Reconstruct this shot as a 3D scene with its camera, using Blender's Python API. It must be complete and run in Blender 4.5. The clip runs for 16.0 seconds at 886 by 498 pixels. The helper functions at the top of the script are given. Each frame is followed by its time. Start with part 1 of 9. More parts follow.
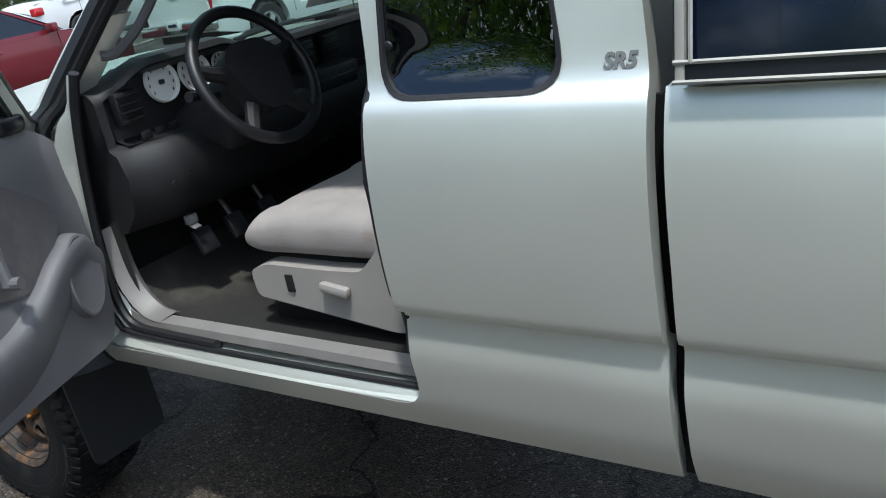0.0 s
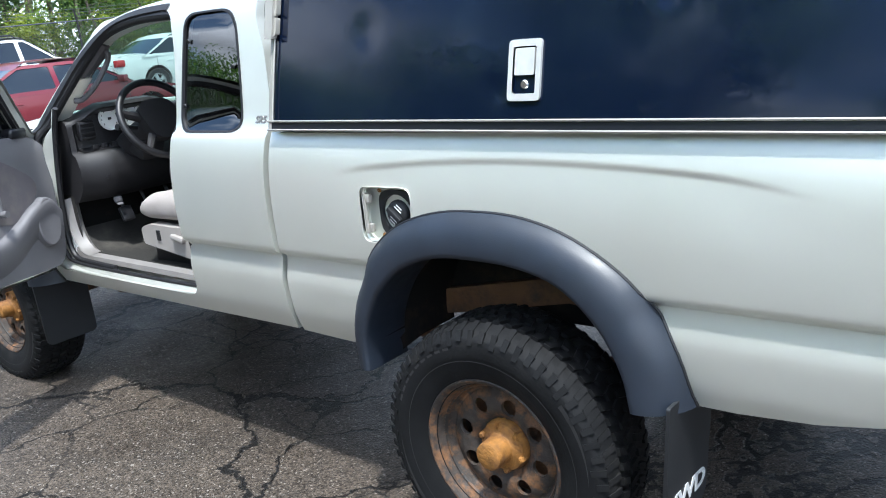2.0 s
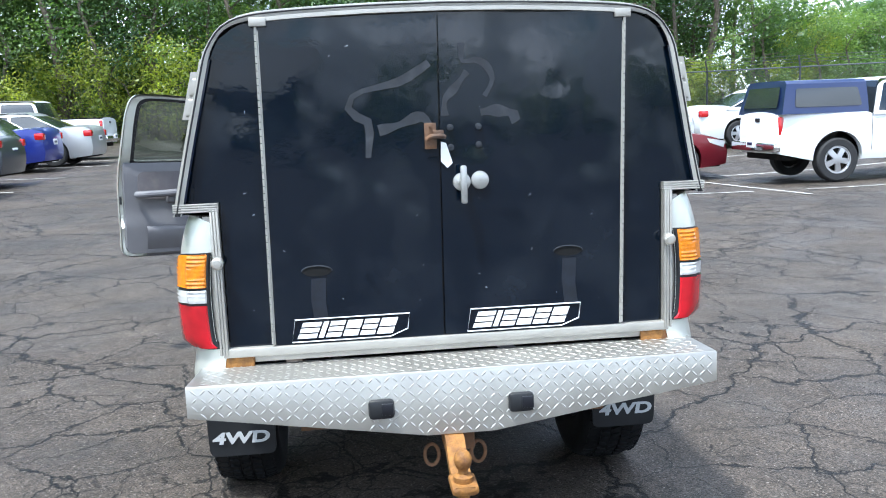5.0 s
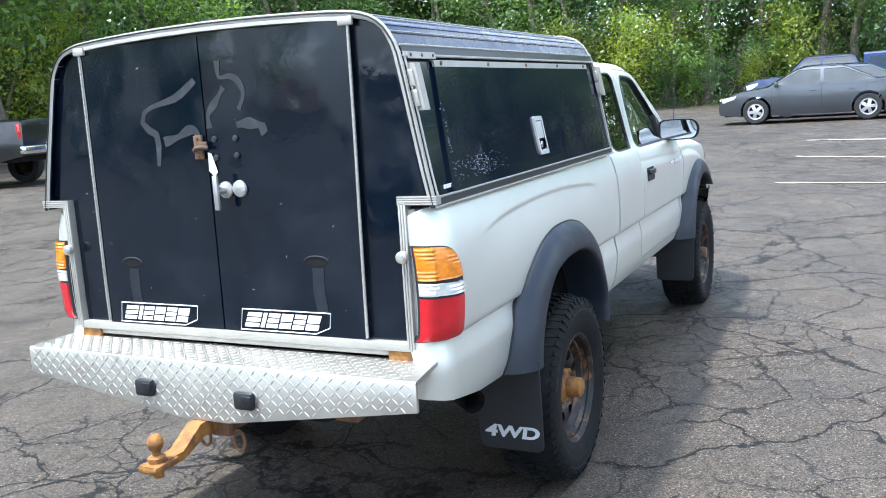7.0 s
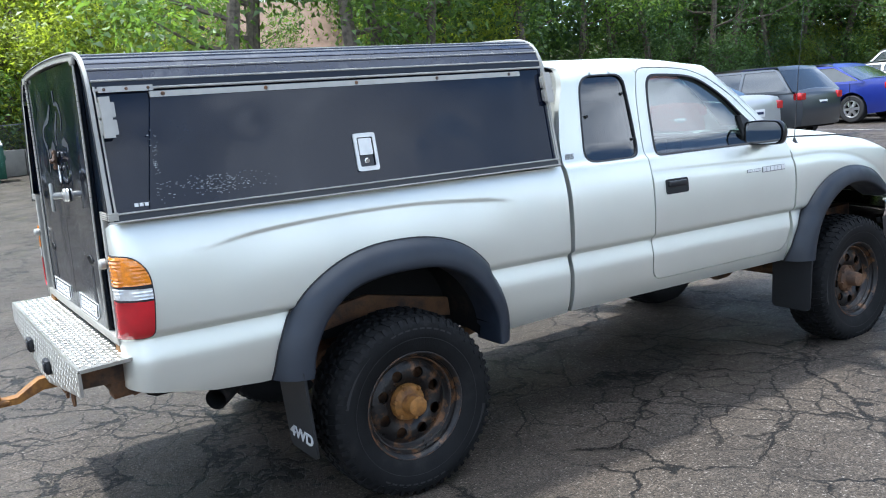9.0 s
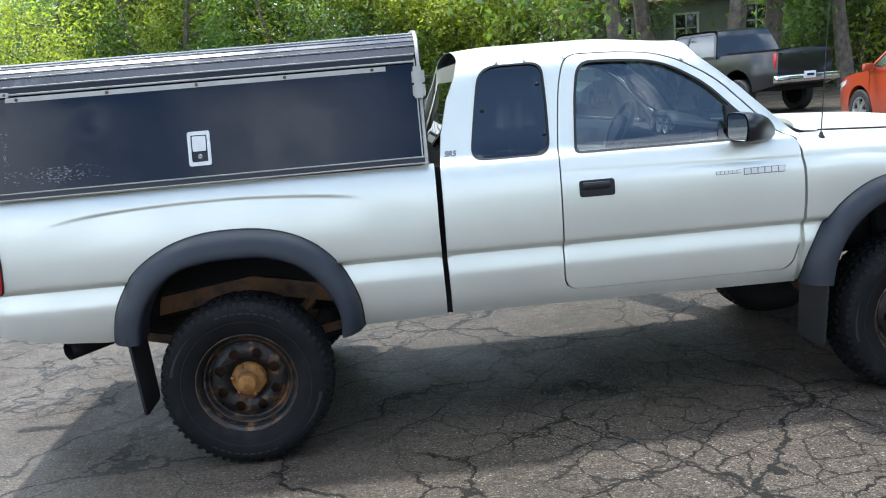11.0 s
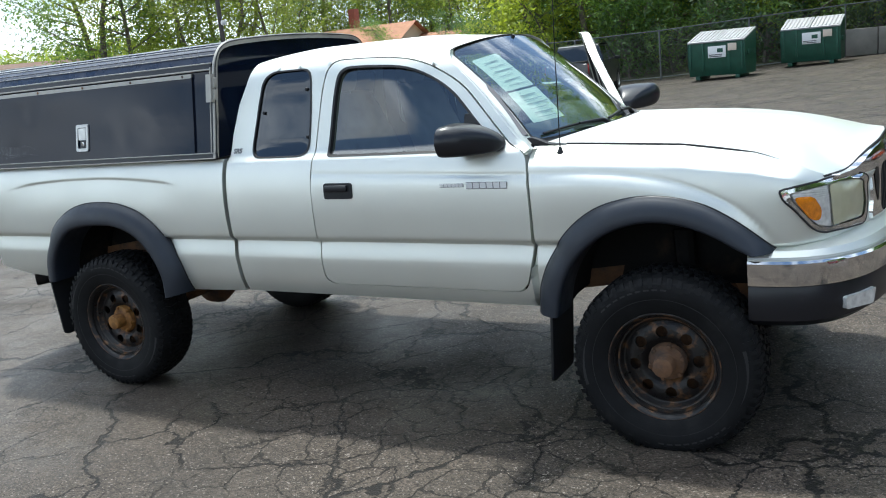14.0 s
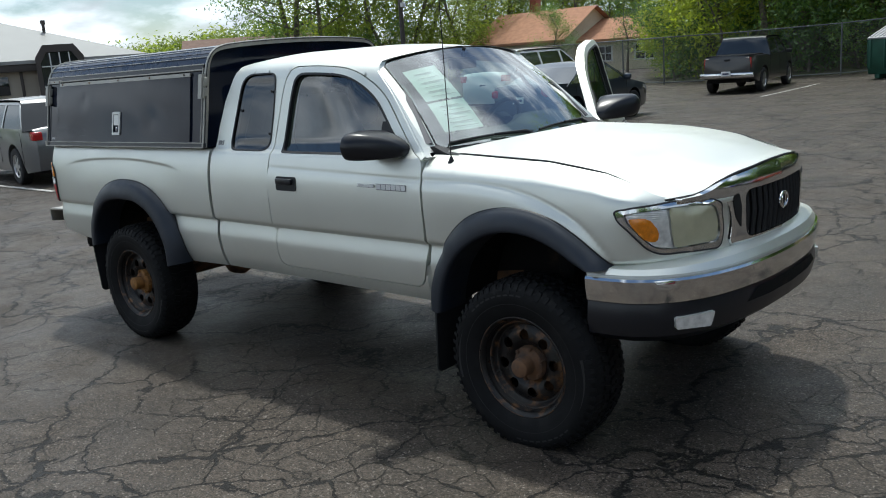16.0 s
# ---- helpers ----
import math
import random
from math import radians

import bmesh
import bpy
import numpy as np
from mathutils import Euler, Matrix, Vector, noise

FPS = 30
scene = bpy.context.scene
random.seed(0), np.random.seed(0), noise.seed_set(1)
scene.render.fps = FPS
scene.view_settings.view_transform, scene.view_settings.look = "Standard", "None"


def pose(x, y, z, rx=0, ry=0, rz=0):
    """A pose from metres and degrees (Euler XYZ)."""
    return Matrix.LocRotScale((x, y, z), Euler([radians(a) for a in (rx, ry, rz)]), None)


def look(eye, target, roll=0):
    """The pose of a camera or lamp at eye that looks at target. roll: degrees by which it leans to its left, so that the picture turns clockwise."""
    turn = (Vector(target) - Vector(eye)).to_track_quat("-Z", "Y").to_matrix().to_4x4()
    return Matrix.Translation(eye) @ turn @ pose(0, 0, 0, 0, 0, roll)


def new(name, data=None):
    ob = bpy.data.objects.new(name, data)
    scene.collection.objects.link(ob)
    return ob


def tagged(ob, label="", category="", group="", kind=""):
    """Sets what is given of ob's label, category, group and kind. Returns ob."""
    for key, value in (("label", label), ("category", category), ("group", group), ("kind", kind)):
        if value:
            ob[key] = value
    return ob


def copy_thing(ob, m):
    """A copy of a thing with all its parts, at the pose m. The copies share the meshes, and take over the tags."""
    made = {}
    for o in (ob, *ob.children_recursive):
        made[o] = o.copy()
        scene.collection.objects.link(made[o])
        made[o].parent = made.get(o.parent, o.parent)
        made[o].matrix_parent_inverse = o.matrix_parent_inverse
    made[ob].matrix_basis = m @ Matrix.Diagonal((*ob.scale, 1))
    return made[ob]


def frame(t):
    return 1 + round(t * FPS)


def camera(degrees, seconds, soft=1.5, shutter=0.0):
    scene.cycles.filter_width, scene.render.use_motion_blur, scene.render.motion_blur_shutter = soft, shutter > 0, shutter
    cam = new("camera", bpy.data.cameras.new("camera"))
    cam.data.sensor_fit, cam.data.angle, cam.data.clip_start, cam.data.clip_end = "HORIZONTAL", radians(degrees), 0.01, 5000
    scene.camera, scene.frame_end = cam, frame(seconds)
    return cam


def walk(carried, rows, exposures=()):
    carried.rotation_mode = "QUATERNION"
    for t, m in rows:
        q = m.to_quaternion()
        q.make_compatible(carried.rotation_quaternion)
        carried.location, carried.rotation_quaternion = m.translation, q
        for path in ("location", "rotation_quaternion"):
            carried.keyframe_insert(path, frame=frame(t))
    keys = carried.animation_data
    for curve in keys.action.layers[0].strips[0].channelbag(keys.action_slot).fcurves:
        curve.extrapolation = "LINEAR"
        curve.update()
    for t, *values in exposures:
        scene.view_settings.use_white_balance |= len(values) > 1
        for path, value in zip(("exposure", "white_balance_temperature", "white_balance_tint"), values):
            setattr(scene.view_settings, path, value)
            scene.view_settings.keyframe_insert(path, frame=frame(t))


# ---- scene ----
cam = camera(54.2, 16.0, soft=1.05)
PATH = [
    (0, (-0.448, -1.961, 1.538), (-1.577, -0.463, 0.844), -10.8),
    (0.5, (-0.054, -2.276, 1.582), (-1.203, -0.787, 0.903), -9.4),
    (1, (0.312, -2.543, 1.575), (-0.892, -1.089, 0.913), -9.3),
    (1.5, (0.808, -2.668, 1.581), (-0.402, -1.21, 0.94), -8.7),
    (2, (1.329, -2.598, 1.567), (0.075, -1.127, 1.053), -6.2),
    (2.5, (1.9, -2.472, 1.566), (0.507, -1.099, 1.145), -5.6),
    (3, (2.368, -2.178, 1.527), (0.831, -0.955, 1.148), -4.6),
    (3.5, (2.808, -1.78, 1.506), (1.121, -0.765, 1.151), -4.4),
    (4, (3.162, -1.321, 1.499), (1.343, -0.56, 1.165), -4.5),
    (4.5, (3.459, -0.818, 1.523), (1.547, -0.316, 1.218), -3.2),
    (5, (3.711, -0.297, 1.532), (1.746, -0.087, 1.227), -2.2),
    (5.2, (3.726, -0.065, 1.497), (1.751, 0.03, 1.197), -2.3),
    (7.3, (3.14, 2.234, 1.558), (1.449, 1.215, 1.238), -3.7),
    (7.5, (2.995, 2.438, 1.525), (1.363, 1.325, 1.212), -3.7),
    (8, (2.624, 2.953, 1.538), (1.177, 1.606, 1.232), -3.9),
    (8.5, (2.242, 3.456, 1.558), (0.974, 1.943, 1.235), -4.0),
    (9, (1.733, 3.803, 1.564), (0.661, 2.145, 1.246), -4.1),
    (9.2, (1.535, 3.945, 1.542), (0.547, 2.236, 1.218), -4.0),
    (11.3, (-1.04, 4.615, 1.599), (-1.03, 2.649, 1.233), -4.5),
    (11.5, (-1.294, 4.613, 1.586), (-1.195, 2.65, 1.214), -4.4),
    (12, (-1.823, 4.553, 1.605), (-1.569, 2.608, 1.216), -4.5),
    (12.5, (-2.34, 4.451, 1.604), (-1.941, 2.527, 1.236), -4.2),
    (13, (-2.891, 4.39, 1.66), (-2.318, 2.516, 1.261), -4.2),
    (13.5, (-3.418, 4.211, 1.662), (-2.636, 2.417, 1.253), -5.0),
    (14, (-3.977, 4.106, 1.668), (-3.022, 2.402, 1.236), -5.7),
    (14.5, (-4.445, 3.961, 1.654), (-3.429, 2.295, 1.215), -5.0),
    (15, (-4.866, 3.862, 1.682), (-3.744, 2.266, 1.243), -4.5),
    (15.5, (-5.127, 3.751, 1.706), (-3.869, 2.258, 1.272), -4.9),
    (16, (-5.209, 3.681, 1.705), (-3.914, 2.221, 1.269), -4.1),
]
EXPOSURES = [(0.0, 0.32, 5950, 5), (0.5, 0.66, 5950, 5), (1.0, 1.13, 5900, 7), (2.0, 1.23, 5850, 7), (3.0, 0.88, 5800, 6), (4.0, 1.18, 5780, 6), (4.5, 1.32, 5740, 6), (5.0, 1.22, 5740, 6), (7.5, 1.61, 5790, 6), (8.5, 1.25, 5850, 4), (9.0, 1.16, 5850, 7), (11.5, 1.04, 6060, 6),
             (13.0, 0.78, 6130, 5), (14.5, 0.46, 6180, 4), (15.5, 0.08, 6230, 4), (16.0, -0.18, 6230, 4)]
walk(cam, [(t, look(eye, target, roll)) for t, eye, target, roll in PATH], EXPOSURES)

# ---- world and light ----
SUN_AZ, SUN_EL = -0.77, 1.19
world = bpy.data.worlds.new("world")
scene.world = world
world.use_nodes = True
wn, wl = world.node_tree.nodes, world.node_tree.links
sky = wn.new("ShaderNodeTexSky")
sky.sky_type, sky.sun_disc = "NISHITA", False
sky.sun_elevation, sky.sun_rotation = SUN_EL, math.pi / 2 - SUN_AZ
sky.air_density, sky.dust_density, sky.ozone_density = 1.0, 0.6, 2.0
coord = wn.new("ShaderNodeTexCoord")
sep = wn.new("ShaderNodeSeparateXYZ")
wl.new(coord.outputs["Generated"], sep.inputs[0])
hgt = wn.new("ShaderNodeMath"); hgt.operation = "ADD"; hgt.inputs[1].default_value = 0.32
absz = wn.new("ShaderNodeMath"); absz.operation = "ABSOLUTE"
wl.new(sep.outputs["Z"], absz.inputs[0])
wl.new(absz.outputs[0], hgt.inputs[0])
dx = wn.new("ShaderNodeMath"); dx.operation = "DIVIDE"
dy = wn.new("ShaderNodeMath"); dy.operation = "DIVIDE"
wl.new(sep.outputs["X"], dx.inputs[0]); wl.new(hgt.outputs[0], dx.inputs[1])
wl.new(sep.outputs["Y"], dy.inputs[0]); wl.new(hgt.outputs[0], dy.inputs[1])
comb = wn.new("ShaderNodeCombineXYZ")
wl.new(dx.outputs[0], comb.inputs[0]); wl.new(dy.outputs[0], comb.inputs[1])
cloud = wn.new("ShaderNodeTexNoise")
cloud.inputs["Scale"].default_value, cloud.inputs["Detail"].default_value, cloud.inputs["Roughness"].default_value = 2.0, 8, 0.58
wl.new(comb.outputs[0], cloud.inputs["Vector"])
ramp = wn.new("ShaderNodeValToRGB")
ramp.color_ramp.elements[0].position, ramp.color_ramp.elements[1].position = 0.44, 0.60
# more cloud towards the horizon and overhead, open blue between
low = wn.new("ShaderNodeMapRange")
for key, value in zip(("From Min", "From Max", "To Min", "To Max"), (0.28, 0.50, 0.065, -0.10)):
    low.inputs[key].default_value = value
wl.new(absz.outputs[0], low.inputs["Value"])
cover = wn.new("ShaderNodeMath"); cover.operation = "ADD"
high = wn.new("ShaderNodeMapRange")
for key, value in zip(("From Min", "From Max", "To Min", "To Max"), (0.66, 0.90, 0.0, 0.17)):
    high.inputs[key].default_value = value
wl.new(absz.outputs[0], high.inputs["Value"])
both = wn.new("ShaderNodeMath"); both.operation = "ADD"
wl.new(low.outputs[0], both.inputs[0]); wl.new(high.outputs[0], both.inputs[1])
wl.new(cloud.outputs["Fac"], cover.inputs[0]); wl.new(both.outputs[0], cover.inputs[1])
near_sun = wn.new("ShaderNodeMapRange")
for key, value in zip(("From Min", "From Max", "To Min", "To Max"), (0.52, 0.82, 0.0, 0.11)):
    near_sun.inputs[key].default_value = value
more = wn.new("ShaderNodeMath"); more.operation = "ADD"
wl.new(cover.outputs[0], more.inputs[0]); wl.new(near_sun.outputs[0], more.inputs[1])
wl.new(more.outputs[0], ramp.inputs[0])
mixc = wn.new("ShaderNodeMixRGB")
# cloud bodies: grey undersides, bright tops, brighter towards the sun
body_n = wn.new("ShaderNodeTexNoise")
body_n.inputs["Scale"].default_value, body_n.inputs["Detail"].default_value = 3.4, 6
wl.new(comb.outputs[0], body_n.inputs["Vector"])
body_r = wn.new("ShaderNodeMapRange")
for key, value in zip(("From Min", "From Max", "To Min", "To Max"), (0.36, 0.62, 0.55, 1.25)):
    body_r.inputs[key].default_value = value
wl.new(body_n.outputs["Fac"], body_r.inputs["Value"])
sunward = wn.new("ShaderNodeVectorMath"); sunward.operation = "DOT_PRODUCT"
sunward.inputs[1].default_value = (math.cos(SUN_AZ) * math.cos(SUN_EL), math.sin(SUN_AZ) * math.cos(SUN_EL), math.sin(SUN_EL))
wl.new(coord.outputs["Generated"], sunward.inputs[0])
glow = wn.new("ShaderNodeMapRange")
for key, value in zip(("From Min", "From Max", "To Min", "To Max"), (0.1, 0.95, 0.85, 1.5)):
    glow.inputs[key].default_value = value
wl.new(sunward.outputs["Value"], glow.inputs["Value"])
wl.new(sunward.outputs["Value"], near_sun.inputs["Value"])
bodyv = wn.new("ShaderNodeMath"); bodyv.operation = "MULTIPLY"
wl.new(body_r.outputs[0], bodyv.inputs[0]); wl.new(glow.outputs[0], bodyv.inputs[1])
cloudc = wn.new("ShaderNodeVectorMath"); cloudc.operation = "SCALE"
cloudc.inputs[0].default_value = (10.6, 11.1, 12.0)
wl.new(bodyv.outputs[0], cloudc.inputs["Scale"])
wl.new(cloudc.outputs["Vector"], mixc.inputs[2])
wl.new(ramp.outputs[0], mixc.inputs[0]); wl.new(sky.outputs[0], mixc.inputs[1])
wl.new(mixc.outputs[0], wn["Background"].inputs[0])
wn["Background"].inputs[1].default_value = 0.118
sun = new("sun", bpy.data.lights.new("sun", "SUN"))
sun.data.energy, sun.data.angle, sun.data.color = 3.35, radians(3.0), (1.0, 0.95, 0.87)
sun.matrix_world = look((math.cos(SUN_AZ) * math.cos(SUN_EL) * 60, math.sin(SUN_AZ) * math.cos(SUN_EL) * 60, math.sin(SUN_EL) * 60), (0, 0, 0))
scene.view_settings.exposure = 0.0


# ---- materials ----
def mat(name, color, rough=0.5, metal=0.0, coat=0.0, vary=0.0, vscale=6.0, bump=0.0, bscale=80.0, emit=0.0, color2=None, c2lo=0.5, c2hi=0.7, c2scale=3.0, rvary=0.0, rand=0.0):
    m = bpy.data.materials.new(name)
    m.use_nodes = True
    n, l = m.node_tree.nodes, m.node_tree.links
    p = n["Principled BSDF"]
    p.inputs["Base Color"].default_value = (*color, 1)
    p.inputs["Roughness"].default_value, p.inputs["Metallic"].default_value = rough, metal
    p.inputs["Coat Weight"].default_value, p.inputs["Coat Roughness"].default_value = coat, 0.10
    tc = n.new("ShaderNodeTexCoord")
    last = None
    if vary or color2 or rand:
        rgb = n.new("ShaderNodeRGB")
        rgb.outputs[0].default_value = (*color, 1)
        last = rgb.outputs[0]
    if color2:
        nz = n.new("ShaderNodeTexNoise")
        nz.inputs["Scale"].default_value, nz.inputs["Detail"].default_value, nz.inputs["Roughness"].default_value = c2scale, 7, 0.65
        l.new(tc.outputs["Object"], nz.inputs["Vector"])
        mr = n.new("ShaderNodeMapRange")
        mr.inputs["From Min"].default_value, mr.inputs["From Max"].default_value = c2lo, c2hi
        l.new(nz.outputs["Fac"], mr.inputs["Value"])
        mx = n.new("ShaderNodeMixRGB")
        l.new(mr.outputs[0], mx.inputs[0]); l.new(last, mx.inputs[1])
        mx.inputs[2].default_value = (*color2, 1)
        last = mx.outputs[0]
    if vary:
        nz = n.new("ShaderNodeTexNoise")
        nz.inputs["Scale"].default_value, nz.inputs["Detail"].default_value = vscale, 6
        l.new(tc.outputs["Object"], nz.inputs["Vector"])
        hs = n.new("ShaderNodeHueSaturation")
        mr = n.new("ShaderNodeMapRange")
        mr.inputs["From Min"].default_value, mr.inputs["From Max"].default_value = 0.25, 0.75
        mr.inputs["To Min"].default_value, mr.inputs["To Max"].default_value = 1 - vary, 1 + vary
        l.new(nz.outputs["Fac"], mr.inputs["Value"]); l.new(mr.outputs[0], hs.inputs["Value"])
        l.new(last, hs.inputs["Color"])
        last = hs.outputs[0]
    if rand:
        oi = n.new("ShaderNodeObjectInfo")
        hs = n.new("ShaderNodeHueSaturation")
        mr = n.new("ShaderNodeMapRange")
        mr.inputs["To Min"].default_value, mr.inputs["To Max"].default_value = 1 - rand, 1 + rand
        l.new(oi.outputs["Random"], mr.inputs["Value"]); l.new(mr.outputs[0], hs.inputs["Value"])
        l.new(last, hs.inputs["Color"])
        last = hs.outputs[0]
    if last:
        l.new(last, p.inputs["Base Color"])
    if rvary:
        nz = n.new("ShaderNodeTexNoise")
        nz.inputs["Scale"].default_value, nz.inputs["Detail"].default_value = vscale * 1.7, 5
        l.new(tc.outputs["Object"], nz.inputs["Vector"])
        mr = n.new("ShaderNodeMapRange")
        mr.inputs["From Min"].default_value, mr.inputs["From Max"].default_value = 0.3, 0.7
        mr.inputs["To Min"].default_value, mr.inputs["To Max"].default_value = max(0.02, rough - rvary), min(1, rough + rvary)
        l.new(nz.outputs["Fac"], mr.inputs["Value"]); l.new(mr.outputs[0], p.inputs["Roughness"])
    if bump:
        nz = n.new("ShaderNodeTexNoise")
        nz.inputs["Scale"].default_value, nz.inputs["Detail"].default_value = bscale, 5
        l.new(tc.outputs["Object"], nz.inputs["Vector"])
        b = n.new("ShaderNodeBump")
        b.inputs["Strength"].default_value, b.inputs["Distance"].default_value = bump, 0.01
        l.new(nz.outputs["Fac"], b.inputs["Height"]); l.new(b.outputs[0], p.inputs["Normal"])
    if emit:
        p.inputs["Emission Color"].default_value, p.inputs["Emission Strength"].default_value = (*color, 1), emit
    return m


def glass(name, tint, gloss=0.05, ior=1.5, rough=0.0):
    """A thin pane: tinted see-through with a mirror sheen that grows towards grazing angles."""
    m = bpy.data.materials.new(name)
    m.use_nodes = True
    n, l = m.node_tree.nodes, m.node_tree.links
    n.remove(n["Principled BSDF"])
    t = n.new("ShaderNodeBsdfTransparent"); t.inputs[0].default_value = (*tint, 1)
    g = n.new("ShaderNodeBsdfGlossy"); g.inputs["Roughness"].default_value = rough
    f = n.new("ShaderNodeLayerWeight"); f.inputs["Blend"].default_value = 0.5
    q = n.new("ShaderNodeMath"); q.operation = "POWER"; q.inputs[1].default_value = 4.0
    l.new(f.outputs["Facing"], q.inputs[0])
    a = n.new("ShaderNodeMath"); a.operation = "MULTIPLY_ADD"; a.use_clamp = True
    a.inputs[1].default_value, a.inputs[2].default_value = 0.85, ((ior - 1) / (ior + 1)) ** 2 * 2 + gloss
    l.new(q.outputs[0], a.inputs[0])
    x = n.new("ShaderNodeMixShader")
    l.new(a.outputs[0], x.inputs[0]); l.new(t.outputs[0], x.inputs[1]); l.new(g.outputs[0], x.inputs[2])
    l.new(x.outputs[0], n["Material Output"].inputs[0])
    return m


SILVER = mat("silver_paint", (0.75, 0.765, 0.705), 0.40, 0.70, 0.26, vary=0.03, vscale=2.5, rvary=0.05)
BLACKPAINT = mat("black_topper_paint", (0.0025, 0.0055, 0.016), 0.08, 0.0, 0.0, color2=(0.006, 0.011, 0.024), c2lo=0.53, c2hi=0.72, c2scale=2.8, bump=0.09, bscale=4, rvary=0.05, vscale=3)
# paler colour patches imitate cloud reflections, over dulled, oxidised paint
REARPAINT = mat("patchy_black_door_paint", (0.0018, 0.0050, 0.011), 0.16, 0.0, 0.0, color2=(0.008, 0.012, 0.019), c2lo=0.54, c2hi=0.72, c2scale=3.4, bump=0.16, bscale=5, rvary=0.10, vscale=2.6)
hazy = REARPAINT.node_tree.nodes["Principled BSDF"].inputs["Roughness"].links[0].from_node
hazy.inputs["From Min"].default_value, hazy.inputs["From Max"].default_value = 0.47, 0.60
ROOFBLACK = mat("black_roof_skin", (0.007, 0.012, 0.030), 0.28, 0.0, 0.3, color2=(0.10, 0.10, 0.11), c2lo=0.6, c2hi=0.8, c2scale=5, rvary=0.1)
ALU = mat("weathered_aluminium_trim", (0.37, 0.355, 0.32), 0.40, 0.35, vary=0.12, vscale=14, color2=(0.36, 0.32, 0.26), c2lo=0.62, c2hi=0.8, c2scale=9, bump=0.05)
PLATE = mat("diamond_plate", (0.40, 0.385, 0.35), 0.38, 0.8, vary=0.12, vscale=7, color2=(0.36, 0.33, 0.28), c2lo=0.56, c2hi=0.85, c2scale=4, rvary=0.1)
LUGS = mat("worn_bright_tread", (0.52, 0.505, 0.465), 0.38, 0.75, vary=0.12, vscale=9)
FLARE = mat("dark_grey_flare_plastic", (0.013, 0.018, 0.028), 0.45, 0, 0, vary=0.2, vscale=9, bump=0.04, bscale=300, rvary=0.07)
BLACKPL = mat("black_plastic", (0.014, 0.015, 0.017), 0.5, 0, 0, vary=0.2, bump=0.04, bscale=200)
GLOSSBLK = mat("gloss_black_plastic", (0.008, 0.009, 0.013), 0.30, 0, 0.0)
RUBBER = mat("tyre_rubber", (0.0065, 0.0068, 0.0075), 0.72, 0, 0, vary=0.35, vscale=12, color2=(0.015, 0.014, 0.013), c2lo=0.55, c2hi=0.8, c2scale=6, bump=0.1, bscale=120)
SIDEMARK = mat("scuffed_sidewall_rubber", (0.012, 0.012, 0.0125), 0.7, vary=0.4, vscale=20)
# rubber seals, and the dark tubes that imitate shade in seams
SEAL = mat("weatherstrip_and_seam_black", (0.008, 0.008, 0.010), 0.55)
RIM = mat("rusty_wheel_steel", (0.036, 0.028, 0.023), 0.82, 0.0, color2=(0.135, 0.064, 0.026), c2lo=0.47, c2hi=0.62, c2scale=20, vary=0.3, vscale=30, bump=0.25, bscale=90, rvary=0.15)
DARKRIM = mat("flaking_black_wheel_steel", (0.014, 0.013, 0.013), 0.38, 0.30, color2=(0.12, 0.058, 0.024), c2lo=0.52, c2hi=0.64, c2scale=15, vary=0.4, vscale=14, bump=0.25, bscale=70, rvary=0.12)
RUST = mat("orange_rust", (0.245, 0.108, 0.020), 0.70, 0, color2=(0.105, 0.043, 0.015), c2lo=0.46, c2hi=0.66, c2scale=16, vary=0.35, vscale=40, bump=0.4, bscale=120)
RIDGERUST = mat("dark_flaking_rim_rust", (0.024, 0.020, 0.018), 0.6, 0.1, color2=(0.115, 0.056, 0.026), c2lo=0.50, c2hi=0.60, c2scale=22, vary=0.4, vscale=40, bump=0.3, bscale=90)
DIRTYRUST = mat("brown_frame_rust", (0.15, 0.075, 0.035), 0.85, 0, color2=(0.05, 0.035, 0.028), c2lo=0.45, c2hi=0.65, c2scale=9, vary=0.3, bump=0.4, bscale=60)
# underbody black, also on dark sheets that stand in for shade in gaps
UNDER = mat("underbody_and_shade_black", (0.012, 0.012, 0.012), 0.85, 0, color2=(0.05, 0.035, 0.025), c2lo=0.55, c2hi=0.75, c2scale=5)
CHROME = mat("chrome", (0.78, 0.78, 0.78), 0.10, 1.0, vary=0.06, vscale=8, rvary=0.05)
MIRROR = mat("mirror_glass", (0.40, 0.42, 0.44), 0.02, 1.0)
AMBER = mat("amber_lens", (0.68, 0.205, 0.004), 0.12, 0, 0.9, vary=0.30, vscale=45, bump=0.14, bscale=70)
REDLENS = mat("red_lens", (0.38, 0.003, 0.010), 0.10, 0, 0.9, vary=0.4, vscale=9, bump=0.06, bscale=70)
CLEARLENS = mat("clear_ribbed_lens", (0.74, 0.74, 0.72), 0.12, 0.35, 0.9, vary=0.28, vscale=30)
HAZELENS = mat("yellowed_headlight_lens", (0.50, 0.48, 0.33), 0.28, 0.1, 0.6, vary=0.12, vscale=12)
GREYTRIM = mat("grey_moulded_plastic", (0.125, 0.122, 0.130), 0.55, 0, vary=0.14, vscale=5, bump=0.06, bscale=260)
GREYCLOTH = mat("grey_cloth", (0.118, 0.107, 0.112), 0.95, 0, vary=0.2, vscale=7, color2=(0.19, 0.165, 0.145), c2lo=0.5, c2hi=0.75, c2scale=5, bump=0.15, bscale=400)
SEATCLOTH = mat("beige_grey_seat_cloth", (0.30, 0.27, 0.255), 0.95, 0, vary=0.16, vscale=9, color2=(0.23, 0.185, 0.15), c2lo=0.55, c2hi=0.75, c2scale=8, bump=0.2, bscale=350)
